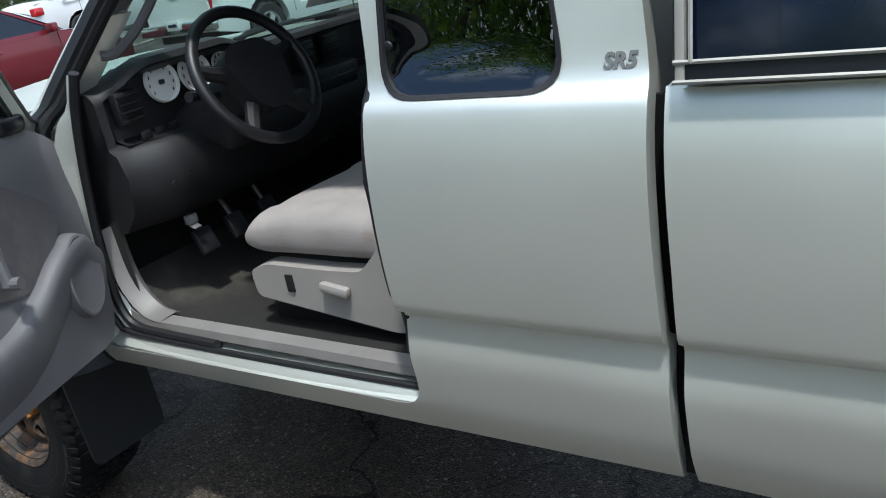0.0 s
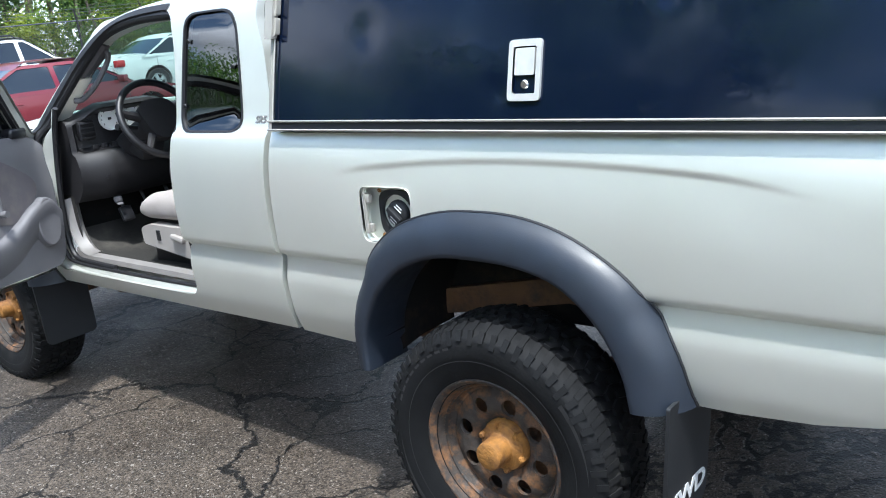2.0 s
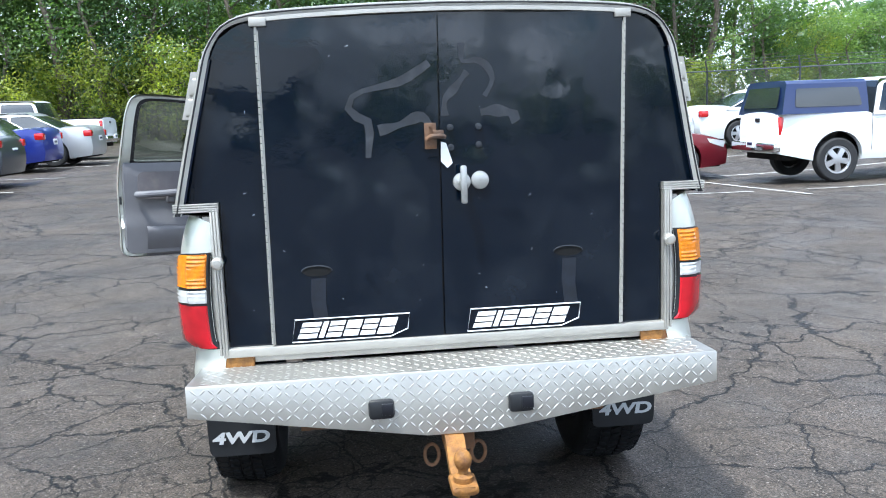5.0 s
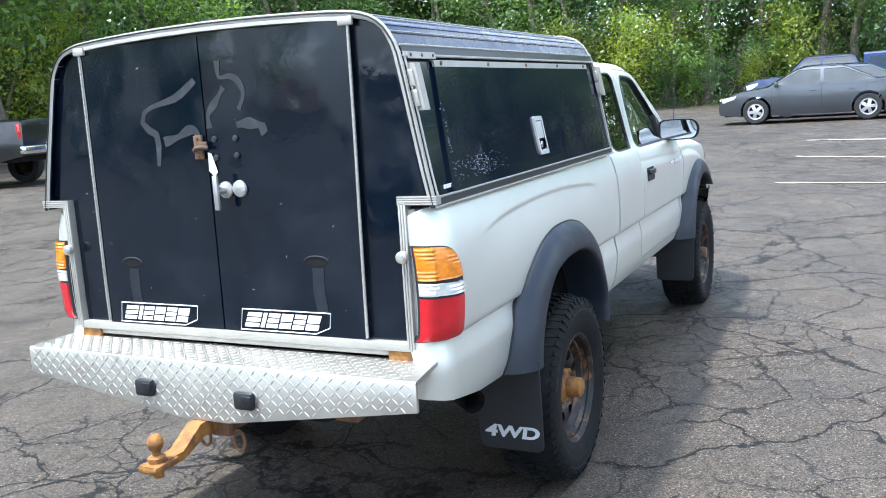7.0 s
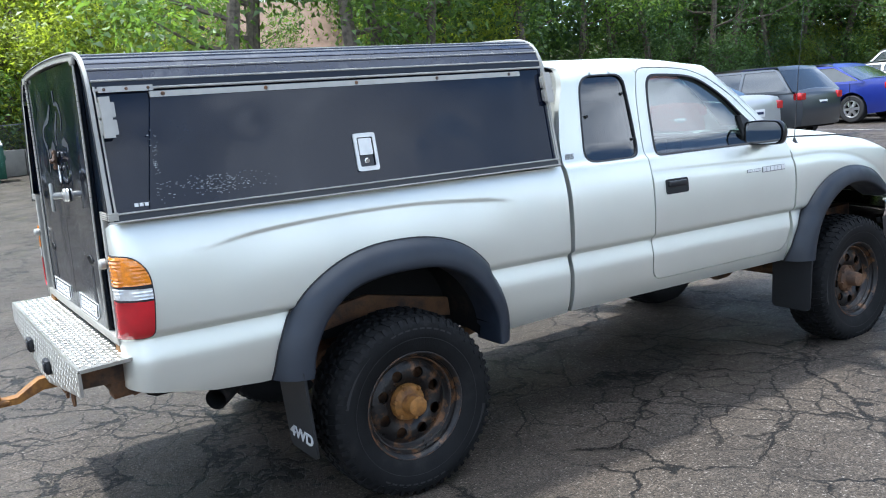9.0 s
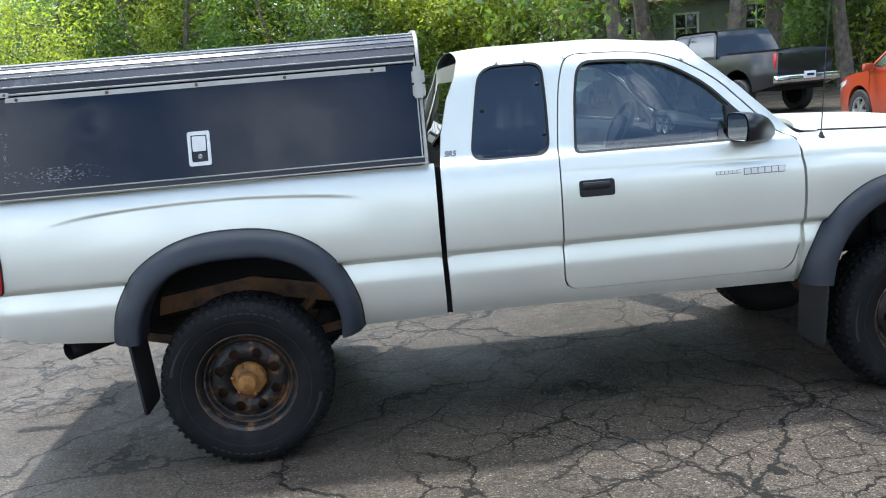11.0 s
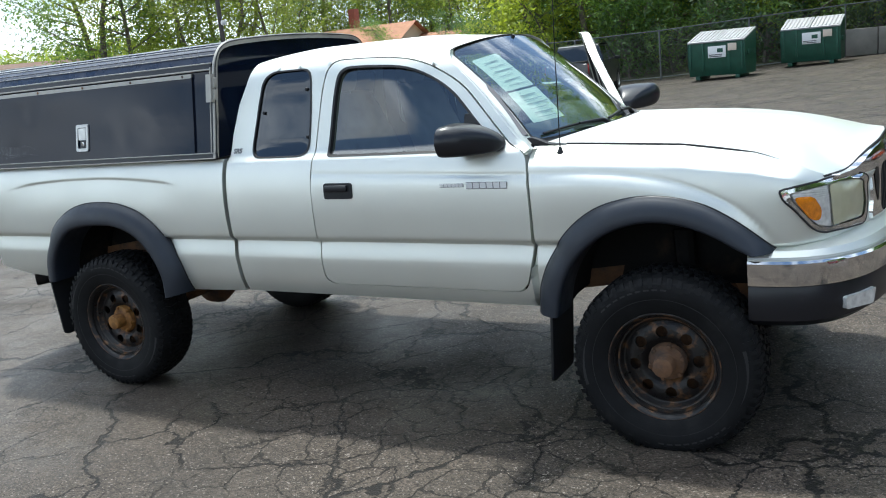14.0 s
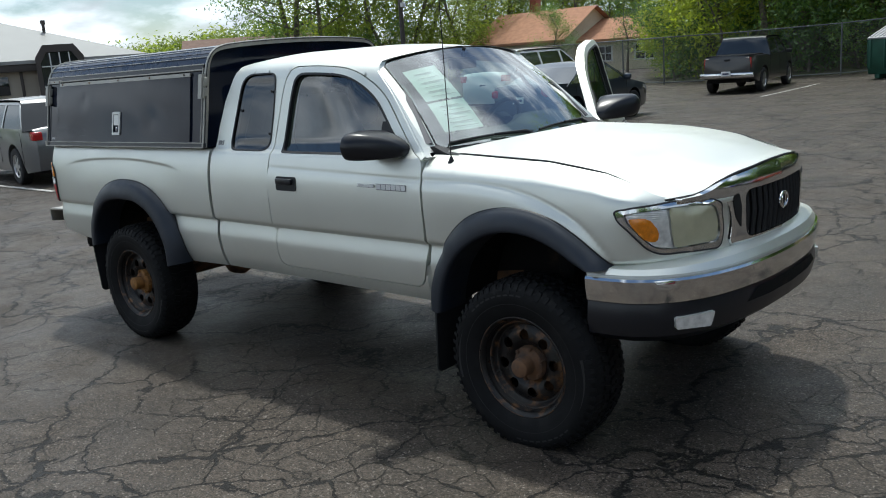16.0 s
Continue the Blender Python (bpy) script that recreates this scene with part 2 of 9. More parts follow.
SEATPL = mat("beige_grey_seat_plastic", (0.29, 0.268, 0.250), 0.5, 0, vary=0.08, vscale=5, rvary=0.06)
DASH = mat("dark_grey_dash_plastic", (0.011, 0.0102, 0.0118), 0.6, 0, vary=0.1, bump=0.05, bscale=300)
DASHBLK = mat("black_dash_plastic", (0.010, 0.010, 0.012), 0.45, 0, bump=0.03, bscale=300)
CARPET = mat("grey_brown_floor_vinyl", (0.013, 0.012, 0.0105), 0.8, 0, vary=0.3, vscale=6, color2=(0.040, 0.036, 0.030), c2lo=0.54, c2hi=0.7, c2scale=4, bump=0.1)
SILLPL = mat("grey_sill_plastic", (0.165, 0.155, 0.148), 0.5, 0, vary=0.12, vscale=9, color2=(0.13, 0.115, 0.10), c2lo=0.55, c2hi=0.75, c2scale=7)
HEADLINER = mat("grey_headliner", (0.30, 0.30, 0.31), 0.9)
GAUGE = mat("white_gauge_face", (0.72, 0.72, 0.70), 0.5)
INK = mat("black_ink", (0.02, 0.02, 0.022), 0.6)
WHITE = mat("white_decal", (0.80, 0.80, 0.79), 0.5, vary=0.05, vscale=30)
GREYDECAL = mat("grey_badge", (0.22, 0.22, 0.22), 0.4, 0.4)
PRINT = mat("faded_grey_print", (0.42, 0.43, 0.44), 0.8)
PAPER = mat("white_paper", (0.80, 0.82, 0.80), 0.8)
LATCHPALE = mat("pale_latch_metal", (0.60, 0.60, 0.58), 0.32, 0.4, vary=0.1, vscale=30)
HARDWARE = mat("pale_metal_hardware", (0.40, 0.40, 0.385), 0.36, 0.6, vary=0.15, vscale=30)
RESIDUE = mat("pale_adhesive_flakes", (0.24, 0.25, 0.26), 0.75, vary=0.5, vscale=60)
SCUFF = mat("grey_adhesive_scuff", (0.013, 0.016, 0.022), 0.55, vary=0.6, vscale=25, color2=(0.035, 0.037, 0.042), c2lo=0.5, c2hi=0.7, c2scale=14)
GHOST = mat("dull_ghost_patch", (0.008, 0.011, 0.018), 0.38, vary=0.5, vscale=30)
TINT = glass("dark_tinted_glass", (0.02, 0.024, 0.032), 0.06, 1.5)
PANE = glass("green_tinted_glass", (0.60, 0.80, 0.72), 0.24, 1.5)
SHADEGL = glass("door_glass", (0.36, 0.44, 0.42), 0.11, 1.5)
TAILGL = mat("dark_privacy_glass", (0.010, 0.012, 0.016), 0.10)
CARGLASS = mat("dark_car_glass", (0.018, 0.022, 0.026), 0.05, 0, 1.0)

for m, level in ((BLACKPAINT, 0.40), (REARPAINT, 0.42), (RUBBER, 0.2), (BLACKPL, 0.35), (UNDER, 0.1), (TAILGL, 0.3)):
    m.node_tree.nodes["Principled BSDF"].inputs["Specular IOR Level"].default_value = level
SILVER.node_tree.nodes["Principled BSDF"].inputs["Coat Roughness"].default_value = 0.22


# ---- building helpers ----
from mathutils.geometry import delaunay_2d_cdt


def part(name, bm, material, parent=None, label="", angle=35, bevel=0.0):
    """Links a bmesh as one mesh object under a thing or a part."""
    me = bpy.data.meshes.new(name)
    bmesh.ops.remove_doubles(bm, verts=bm.verts, dist=1e-5)
    bm.to_mesh(me)
    bm.free()
    me.materials.append(material)
    for f in me.polygons:
        f.use_smooth = True
    me.set_sharp_from_angle(angle=radians(angle))
    ob = new(name, me)
    if parent:
        ob.parent = parent
        ob.matrix_parent_inverse = rest_of(parent).inverted()
    if bevel:
        mod = ob.modifiers.new("bevel", "BEVEL")
        mod.width, mod.segments, mod.limit_method = bevel, 2, "ANGLE"
        mod.angle_limit = radians(62)
    if label:
        ob["label"] = label
    return ob


def rest_of(ob):
    m = ob.matrix_basis.copy()
    if ob.parent:
        m = rest_of(ob.parent) @ ob.matrix_parent_inverse @ m
    return m


def thing(name, label, category, at=(0, 0, 0), group=""):
    ob = new(name)
    ob.location = at
    ob.empty_display_size = 0.1
    return tagged(ob, label, category, group)


def box(bm, c, s, m=None, bevel=0.0):
    """A box of full size s centred on c."""
    r = bmesh.ops.create_cube(bm, size=1.0)
    vs = r["verts"]
    bmesh.ops.scale(bm, vec=s, verts=vs)
    if bevel:
        es = list({e for v in vs for e in v.link_edges})
        r2 = bmesh.ops.bevel(bm, geom=es, offset=bevel, segments=2, affect="EDGES", profile=0.5)
        vs = list({v for f in r2["faces"] for v in f.verts} | {v for v in vs if v.is_valid})
    if m:
        bmesh.ops.transform(bm, matrix=m, verts=vs)
    bmesh.ops.translate(bm, vec=c, verts=vs)
    return vs


def boxed(c, s, bevel=0.0, m=None):
    bm = bmesh.new()
    box(bm, c, s, m, bevel)
    return bm


def frame_of(d):
    d = Vector(d).normalized()
    a = d.orthogonal().normalized()
    return a, d.cross(a)


def tube(bm, pts, r, n=8, close=False, caps=True):
    """A round bar along points; r is one radius or one a point."""
    pts = [Vector(p) for p in pts]
    rs = r if isinstance(r, (list, tuple)) else [r] * len(pts)
    rings = []
    a = None
    for i, p in enumerate(pts):
        q0, q1 = (pts[i - 1], pts[(i + 1) % len(pts)]) if close else (pts[max(i - 1, 0)], pts[min(i + 1, len(pts) - 1)])
        d = (q1 - q0).normalized()
        if a is None:
            a = d.orthogonal().normalized()
        a = (a - d * a.dot(d)).normalized()
        b = d.cross(a)
        rings.append([bm.verts.new(p + (a * math.cos(t) + b * math.sin(t)) * rs[i]) for t in [2 * math.pi * k / n for k in range(n)]])
    m = len(rings)
    for i in range(m if close else m - 1):
        u, v = rings[i], rings[(i + 1) % m]
        for k in range(n):
            bm.faces.new((u[k], u[(k + 1) % n], v[(k + 1) % n], v[k]))
    if caps and not close:
        bm.faces.new(rings[0][::-1])
        bm.faces.new(rings[-1])


def lathe(bm, prof, n=48, m=None):
    """Turns a profile of (r, y) about the y axis, then moves it by m."""
    rings = []
    for r, y in prof:
        ring = []
        for k in range(n):
            t = 2 * math.pi * k / n
            p = Vector((r * math.cos(t), y, r * math.sin(t)))
            ring.append(bm.verts.new(m @ p if m else p))
        rings.append(ring)
    for u, v in zip(rings, rings[1:]):
        for k in range(n):
            bm.faces.new((u[k], u[(k + 1) % n], v[(k + 1) % n], v[k]))
    return rings


def strip(bm, rows):
    """Quads between rows of points of equal length."""
    vs = [[bm.verts.new(p) for p in row] for row in rows]
    for a, b in zip(vs, vs[1:]):
        for i in range(len(a) - 1):
            bm.faces.new((a[i], a[i + 1], b[i + 1], b[i]))
    return vs


def curve(pts, n):
    """n points evenly along a smooth curve through pts (any dimension)."""
    p = np.array(pts, float)
    p = np.vstack([2 * p[0] - p[1], p, 2 * p[-1] - p[-2]])
    out = []
    for i in range(1, len(p) - 2):
        for t in np.linspace(0, 1, 12, endpoint=False):
            a, b, c, d = p[i - 1], p[i], p[i + 1], p[i + 2]
            out.append(0.5 * (2 * b + (c - a) * t + (2 * a - 5 * b + 4 * c - d) * t * t + (3 * b - a - 3 * c + d) * t ** 3))
    out.append(p[-2])
    out = np.array(out)
    s = np.r_[0, np.cumsum(np.linalg.norm(np.diff(out, axis=0), axis=1))]
    return np.column_stack([np.interp(np.linspace(0, s[-1], n), s, out[:, k]) for k in range(out.shape[1])])


def rounded(corners, r, n=5):
    """A closed outline with its corners rounded; r is one radius or one a corner."""
    out = []
    k = len(corners)
    for i in range(k):
        p, a, b = (np.array(corners[j % k], float) for j in (i, i - 1, i + 1))
        ri = r[i] if isinstance(r, (list, tuple)) else r
        da, db = a - p, b - p
        la, lb = np.linalg.norm(da), np.linalg.norm(db)
        q = min(ri, la * 0.48, lb * 0.48)
        if q < 1e-4:
            out.append(tuple(p))
            continue
        p0, p1 = p + da / la * q, p + db / lb * q
        for t in np.linspace(0, 1, n):
            out.append(tuple((1 - t) ** 2 * p0 + 2 * t * (1 - t) * p + t * t * p1))
    return out


def inside(poly, q):
    x, y = q[:, 0], q[:, 1]
    c = np.zeros(len(q), bool)
    for i in range(len(poly)):
        (x0, y0), (x1, y1) = poly[i - 1], poly[i]
        if y0 != y1:
            c ^= ((y0 > y) != (y1 > y)) & (x < (x1 - x0) * (y - y0) / (y1 - y0) + x0)
    return c


def away(poly, q):
    d = np.full(len(q), 1e9)
    for i in range(len(poly)):
        a, b = np.array(poly[i - 1]), np.array(poly[i])
        ab = b - a
        t = np.clip(((q - a) @ ab) / max(ab @ ab, 1e-12), 0, 1)
        d = np.minimum(d, np.linalg.norm(q - a - t[:, None] * ab, axis=1))
    return d


def dense(poly, step):
    out = []
    for i in range(len(poly)):
        a, b = np.array(poly[i], float), np.array(poly[(i + 1) % len(poly)], float)
        k = max(1, int(math.ceil(np.linalg.norm(b - a) / step)))
        out += [tuple(a + (b - a) * j / k) for j in range(k)]
    return out


def panel(bm, outline, surf, step=0.035, holes=(), edge=None, levels=None):
    """A sheet with the given outline and holes in (u, v), bent by surf(u, v); edge(u, v) is a second place for its turned-in rim."""
    rim = step * (0.5 if levels is not None else 1)
    loops = [dense(outline, rim)] + [dense(h, rim) for h in holes]
    pts, edges = [], []
    for lp in loops:
        k = len(pts)
        pts += lp
        edges += [(k + i, k + (i + 1) % len(lp)) for i in range(len(lp))]
    o = np.array(loops[0])
    gx, gy = np.meshgrid(np.arange(o[:, 0].min(), o[:, 0].max(), step), np.arange(o[:, 1].min(), o[:, 1].max(), step) if levels is None else levels)
    q = np.column_stack([gx.ravel(), gy.ravel()])
    q = q[inside(loops[0], q) & (away(loops[0], q) > rim * 0.45)]
    for h in loops[1:]:
        if len(q):
            q = q[~inside(h, q) & (away(h, q) > rim * 0.45)]
    allp = [Vector(p) for p in pts] + [Vector(p) for p in q]
    vs, _, fs, *_ = delaunay_2d_cdt(allp, edges, [], 0, 1e-6)
    arr = np.array([tuple(v) for v in vs])
    cen = np.array([arr[list(f)].mean(axis=0) for f in fs])
    keep = inside(loops[0], cen)
    for h in loops[1:]:
        keep &= ~inside(h, cen)
    used = {}
    made = []
    for f, k in zip(fs, keep):
        if k:
            for i in f:
                if i not in used:
                    used[i] = bm.verts.new(surf(*arr[i]))
            made.append(bm.faces.new([used[i] for i in f]))
    if edge:
        back = {}
        rev = {v: i for i, v in used.items()}
        for f in made:
            for e in f.edges:
                if len(e.link_faces) == 1:
                    a, b = e.verts
                    for v in (a, b):
                        if v not in back:
                            back[v] = bm.verts.new(edge(*arr[rev[v]]))
                    e.tag = True
        for e in [e for f in made for e in f.edges if e.tag]:
            e.tag = False
            a, b = e.verts
            bm.faces.new((a, b, back[b], back[a]))
    return bm


def circle(cx, cy, r, n=20, r2=None):
    return [(cx + r * math.cos(2 * math.pi * k / n), cy + (r2 or r) * math.sin(2 * math.pi * k / n)) for k in range(n)]


def lettering(name, words, size, m, material, parent, depth=0.002, shear=0.0, label=""):
    cu = bpy.data.curves.new(name, "FONT")
    cu.body, cu.size, cu.extrude, cu.shear = words, size, depth, shear
    cu.offset = size * 0.035
    cu.align_x, cu.align_y = "CENTER", "CENTER"
    tmp = new(name, cu)
    me = bpy.data.meshes.new_from_object(tmp.evaluated_get(bpy.context.evaluated_depsgraph_get()))
    bpy.data.objects.remove(tmp)
    me.materials.clear()
    me.materials.append(material)
    ob = new(name, me)
    me.transform(m)
    ob.parent = parent
    ob.matrix_parent_inverse = rest_of(parent).inverted()
    if label:
        ob["label"] = label
    return ob


# ---- the pickup: its surfaces ----
PZ = [0.50, 0.57, 0.61, 0.66, 0.742, 0.780, 0.846, 0.858, 0.872, 0.905, 1.00, 1.10, 1.17, 1.22, 1.25, 1.275]
PY = [0.72, 0.758, 0.777, 0.793, 0.804, 0.8045, 0.792, 0.795, 0.817, 0.8235, 0.827, 0.8225, 0.8125, 0.799, 0.7875, 0.774]
PROF = curve(list(zip(PZ, PY)), 320)
ROWS = np.r_[np.arange(0.52, 0.76, 0.02), np.arange(0.765, 0.84, 0.011), np.arange(0.843, 0.885, 0.0048), np.arange(0.89, 0.93, 0.012), np.arange(0.94, 1.075, 0.02), np.arange(1.08, 1.11, 0.012), np.arange(1.115, 1.215, 0.006), np.arange(1.22, 1.28, 0.012), np.arange(1.29, 2.7, 0.026)]


def flank(z):
    return float(np.interp(z, PROF[:, 0], PROF[:, 1]))


CABSEC = curve([(0.785, 1.255), (0.764, 1.276), (0.748, 1.31), (0.712, 1.45), (0.676, 1.60), (0.658, 1.66), (0.625, 1.71), (0.56, 1.74), (0.30, 1.772), (0.0, 1.782)], 200)
CABV = 1.255 + np.r_[0, np.cumsum(np.linalg.norm(np.diff(CABSEC, axis=0), axis=1))]
VMAX = float(CABV[-1])


def soft(a, b, x):
    t = min(1, max(0, (x - a) / (b - a)))
    return t * t * (3 - 2 * t)


BEDLINE = curve([(-0.62, 1.135), (-0.45, 1.168), (-0.1, 1.192), (0.25, 1.192), (0.6, 1.172), (0.85, 1.13)], 60)
FENLINE = curve([(-1.45, 1.185), (-2.0, 1.172), (-2.57, 1.158), (-2.85, 1.163), (-3.1, 1.140), (-3.3, 1.075), (-3.45, 0.97), (-3.56, 0.84)], 80)


def hood_edge(x):
    return float(np.interp(-x, [2.5, 2.73, 3.18, 3.45, 3.6, 3.69, 3.8], [1.268, 1.262, 1.240, 1.200, 1.150, 1.106, 1.100]))


NOSE = curve([(-3.30, 0.0), (-3.42, 0.003), (-3.52, 0.012), (-3.60, 0.042), (-3.67, 0.115), (-3.735, 0.225), (-3.785, 0.335), (-3.825, 0.44), (-3.86, 0.60), (-3.875, 0.80)], 140)
NOSES = -3.30 - np.r_[0, np.cumsum(np.linalg.norm(np.diff(NOSE, axis=0), axis=1))]
TAILR = 0.085


def plan(s):
    """Length along the flank to (x, inset): round the nose and round the tail."""
    if s < -3.30:
        return float(np.interp(-s, -NOSES, NOSE[:, 0])), float(np.interp(-s, -NOSES, NOSE[:, 1]))
    s0 = 1.012
    if s > s0:
        a = min((s - s0) / TAILR, math.pi / 2)
        x, i = s0 + TAILR * math.sin(a), TAILR * (1 - math.cos(a))
        return x, i + max(0, s - s0 - TAILR * math.pi / 2)
    return s, 0.0


def body(sg, off=0.0):
    """The flank's surface on side sg (1 right, -1 left) as a function of (s, z)."""
    def f(s, z):
        x, inset = plan(s)
        y = flank(min(z, 1.275))
        zz = z
        if -0.62 < s < 0.85:
            d = float(np.interp(s, BEDLINE[:, 0], BEDLINE[:, 1])) - z
            fade = soft(-0.62, -0.4, s) * (1 - soft(0.55, 0.85, s))
            y -= fade * 0.0065 * soft(-0.007, 0.009, d) * (1 - soft(0.012, 0.17, d))
        if s < -1.45:
            d = float(np.interp(-s, -FENLINE[:, 0], FENLINE[:, 1])) - z
            d *= float(np.interp(-s, [2.9, 3.1, 3.3, 3.45, 3.56], [1.0, 0.95, 0.82, 0.68, 0.60]))
            k = 0.005 + 0.010 * soft(2.4, 2.9, -s) - 0.011 * soft(3.40, 3.56, -s)
            y += k * (soft(-0.008, 0.05, d) - 0.8 * soft(0.06, 0.26, d)) - 0.0027 * math.exp(-(d / 0.009) ** 2) * soft(3.60, 3.50, -s) * (1 - soft(3.52, 3.58, -s))
        if s < -2.56:
            zt = hood_edge(max(x, -3.8))
            if z > 1.03:
                t = (z - 1.03) / (1.262 - 1.03)
                zz = 1.03 + (zt - 1.03) * t
                y -= 0.090 * max(0, (t - 0.62) / 0.38) ** 2 * (1 - 0.85 * soft(3.5, 3.69, -x))
        y = max(0.0, y + off - inset)
        if inset > 0.30:
            x -= 0.02 * soft(1.0, 1.2, z)
        return Vector((x - (off if inset > 0.25 else 0) + (off if s > 1.1 else 0), sg * y, zz))
    return f


def cabin(sg, off=0.0):
    """The cab's surface from sill to roof middle as a function of (x, v); v is height up to the belt, then length along the section."""
    def f(x, v):
        if v <= 1.255:
            return body(sg, off)(x, v)
        y, z = float(np.interp(v, CABV, CABSEC[:, 0])), float(np.interp(v, CABV, CABSEC[:, 1]))
        t = soft(1.255, 1.75, v)
        y -= 0.05 * t * soft(1.75, 2.35, -x)
        z -= 0.035 * soft(1.7, 2.2, -x) * soft(1.5, 1.8, v) + 0.022 * (1 - soft(0.9, 1.25, -x)) * soft(1.5, 1.8, v)
        k = (z - 1.0) if v > 1.7 else 0
        return Vector((x, sg * max(0, y + off * (1 - soft(1.7, 1.9, v))), z + off * soft(1.65, 1.9, v)))
    return f


def inset_of(surf, sg, d):
    return lambda u, v: surf(u, v) - Vector((0, sg * d, 0))


REAR_ARCH = [(0.585, 0.600), (0.545, 0.76), (0.455, 0.905), (0.31, 1.005), (0.16, 1.052), (0.01, 1.062), (-0.14, 1.050), (-0.28, 1.005), (-0.39, 0.925), (-0.465, 0.82), (-0.515, 0.69), (-0.525, 0.56)]
REAR_IN = [(0.455, 0.600), (0.435, 0.70), (0.375, 0.81), (0.27, 0.90), (0.14, 0.935), (0.01, 0.942), (-0.12, 0.935), (-0.24, 0.895), (-0.33, 0.825), (-0.395, 0.73), (-0.425, 0.64), (-0.425, 0.545)]
FRONT_ARCH = [(-2.560, 0.565), (-2.590, 0.69), (-2.645, 0.81), (-2.73, 0.925), (-2.85, 1.015), (-3.0, 1.062), (-3.14, 1.066), (-3.27, 1.037), (-3.38, 0.98), (-3.46, 0.92), (-3.52, 0.868), (-3.535, 0.850)]
FRONT_IN = [(-2.680, 0.565), (-2.70, 0.67), (-2.745, 0.775), (-2.82, 0.865), (-2.92, 0.93), (-3.03, 0.965), (-3.14, 0.968), (-3.24, 0.947), (-3.33, 0.91), (-3.39, 0.875), (-3.43, 0.855), (-3.45, 0.845)]

LEFT_SHIFT = -0.058  # the left rear arch and axle end sit a little further forward

pickup = thing("pickup_truck", "silver extended-cab pickup with rusty wheels and its driver's door open", "pickup truck")


def flare(sg, outer, inner):
    move = np.array((LEFT_SHIFT if sg < 0 and outer is REAR_ARCH else 0, 0))
    o, i = curve(outer, 48) + move, curve(inner, 48) + move
    rows = []
    sf = body(sg)
    for a, b in zip(o, i):
        base = sf(a[0], a[1])
        y0 = abs(base.y)
        row = []
        e = 0.886 - y0
        for t, y in ((0.0, y0 - 0.005), (0.012, y0 + 0.008), (0.05, y0 + 0.22 * e), (0.12, y0 + 0.40 * e), (0.22, y0 + 0.58 * e), (0.35, y0 + 0.75 * e), (0.50, y0 + 0.87 * e), (0.68, y0 + 0.96 * e), (0.88, 0.886), (0.97, 0.884), (1.02, 0.872), (1.03, 0.85), (1.02, 0.80), (1.0, 0.70)):
            x, z = a + (b - a) * t
            row.append((x, sg * y, z))
        rows.append(row)
    bm = bmesh.new()
    strip(bm, rows)
    bm.faces.new([bm.verts.new(p) for p in rows[0]])
    bm.faces.new([bm.verts.new(p) for p in rows[-1]])
    fl = part("fender_flare", bm, FLARE, pickup, "dark grey plastic fender flare", angle=60)
    bm = bmesh.new()
    tube(bm, [sf(a[0], a[1]) + Vector((0, sg * 0.003, 0)) for a in o], 0.0042, 6)
    part("flare_piping", bm, SEAL, fl, "black rubber piping along the flare")


LIPO = rounded([(-0.487, 0.945), (-0.288, 0.945), (-0.288, 1.114), (-0.487, 1.114)], 0.03)


def bed_side(sg):
    arch = [tuple(p) for p in curve(REAR_IN, 36) + np.array((LEFT_SHIFT if sg < 0 else 0, 0))]
    se = 1.012 + TAILR * math.pi / 2 + 0.018
    out = [(-0.904, 0.575), (-0.58, 0.563)] + [(arch[-1][0] - 0.005, 0.563)] + arch[::-1][2:-1] + [(arch[0][0] + 0.005, 0.60), (0.62, 0.600), (0.80, 0.615), (1.0, 0.655), (1.10, 0.675), (se, 0.68), (se, 1.235), (1.10, 1.258), (1.03, 1.268), (-0.895, 1.268), (-0.893, 1.0)]
    sf = body(sg)
    hole = []
    if sg < 0:
        hole = [LIPO]
    def inner(u, v):
        k = soft(1.02, 1.13, u)
        return sf(u, v) - Vector((0.03 * k, sg * 0.03 * (1 - k), 0))
    bm = panel(bmesh.new(), out, sf, 0.026, hole, inner, ROWS)
    part("bed_side", bm, SILVER, pickup, bevel=0.006)
    # added box darkens the gap where there is only shade
    bm = bmesh.new()
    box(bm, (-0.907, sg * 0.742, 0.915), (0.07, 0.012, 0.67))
    part("gap_shade", bm, UNDER, pickup, "dark box added for the shade between cab and bed")
    bm = bmesh.new()
    strip(bm, [[(x, sg * y, 1.266) for x in np.linspace(-0.87, 1.07, 10)] for y in (0.785, 0.70)])
    strip(bm, [[(x, sg * 0.70, z) for x in np.linspace(-0.87, 1.07, 10)] for z in (1.266, 1.15)])
    part("bed_rail", bm, SILVER, pickup)


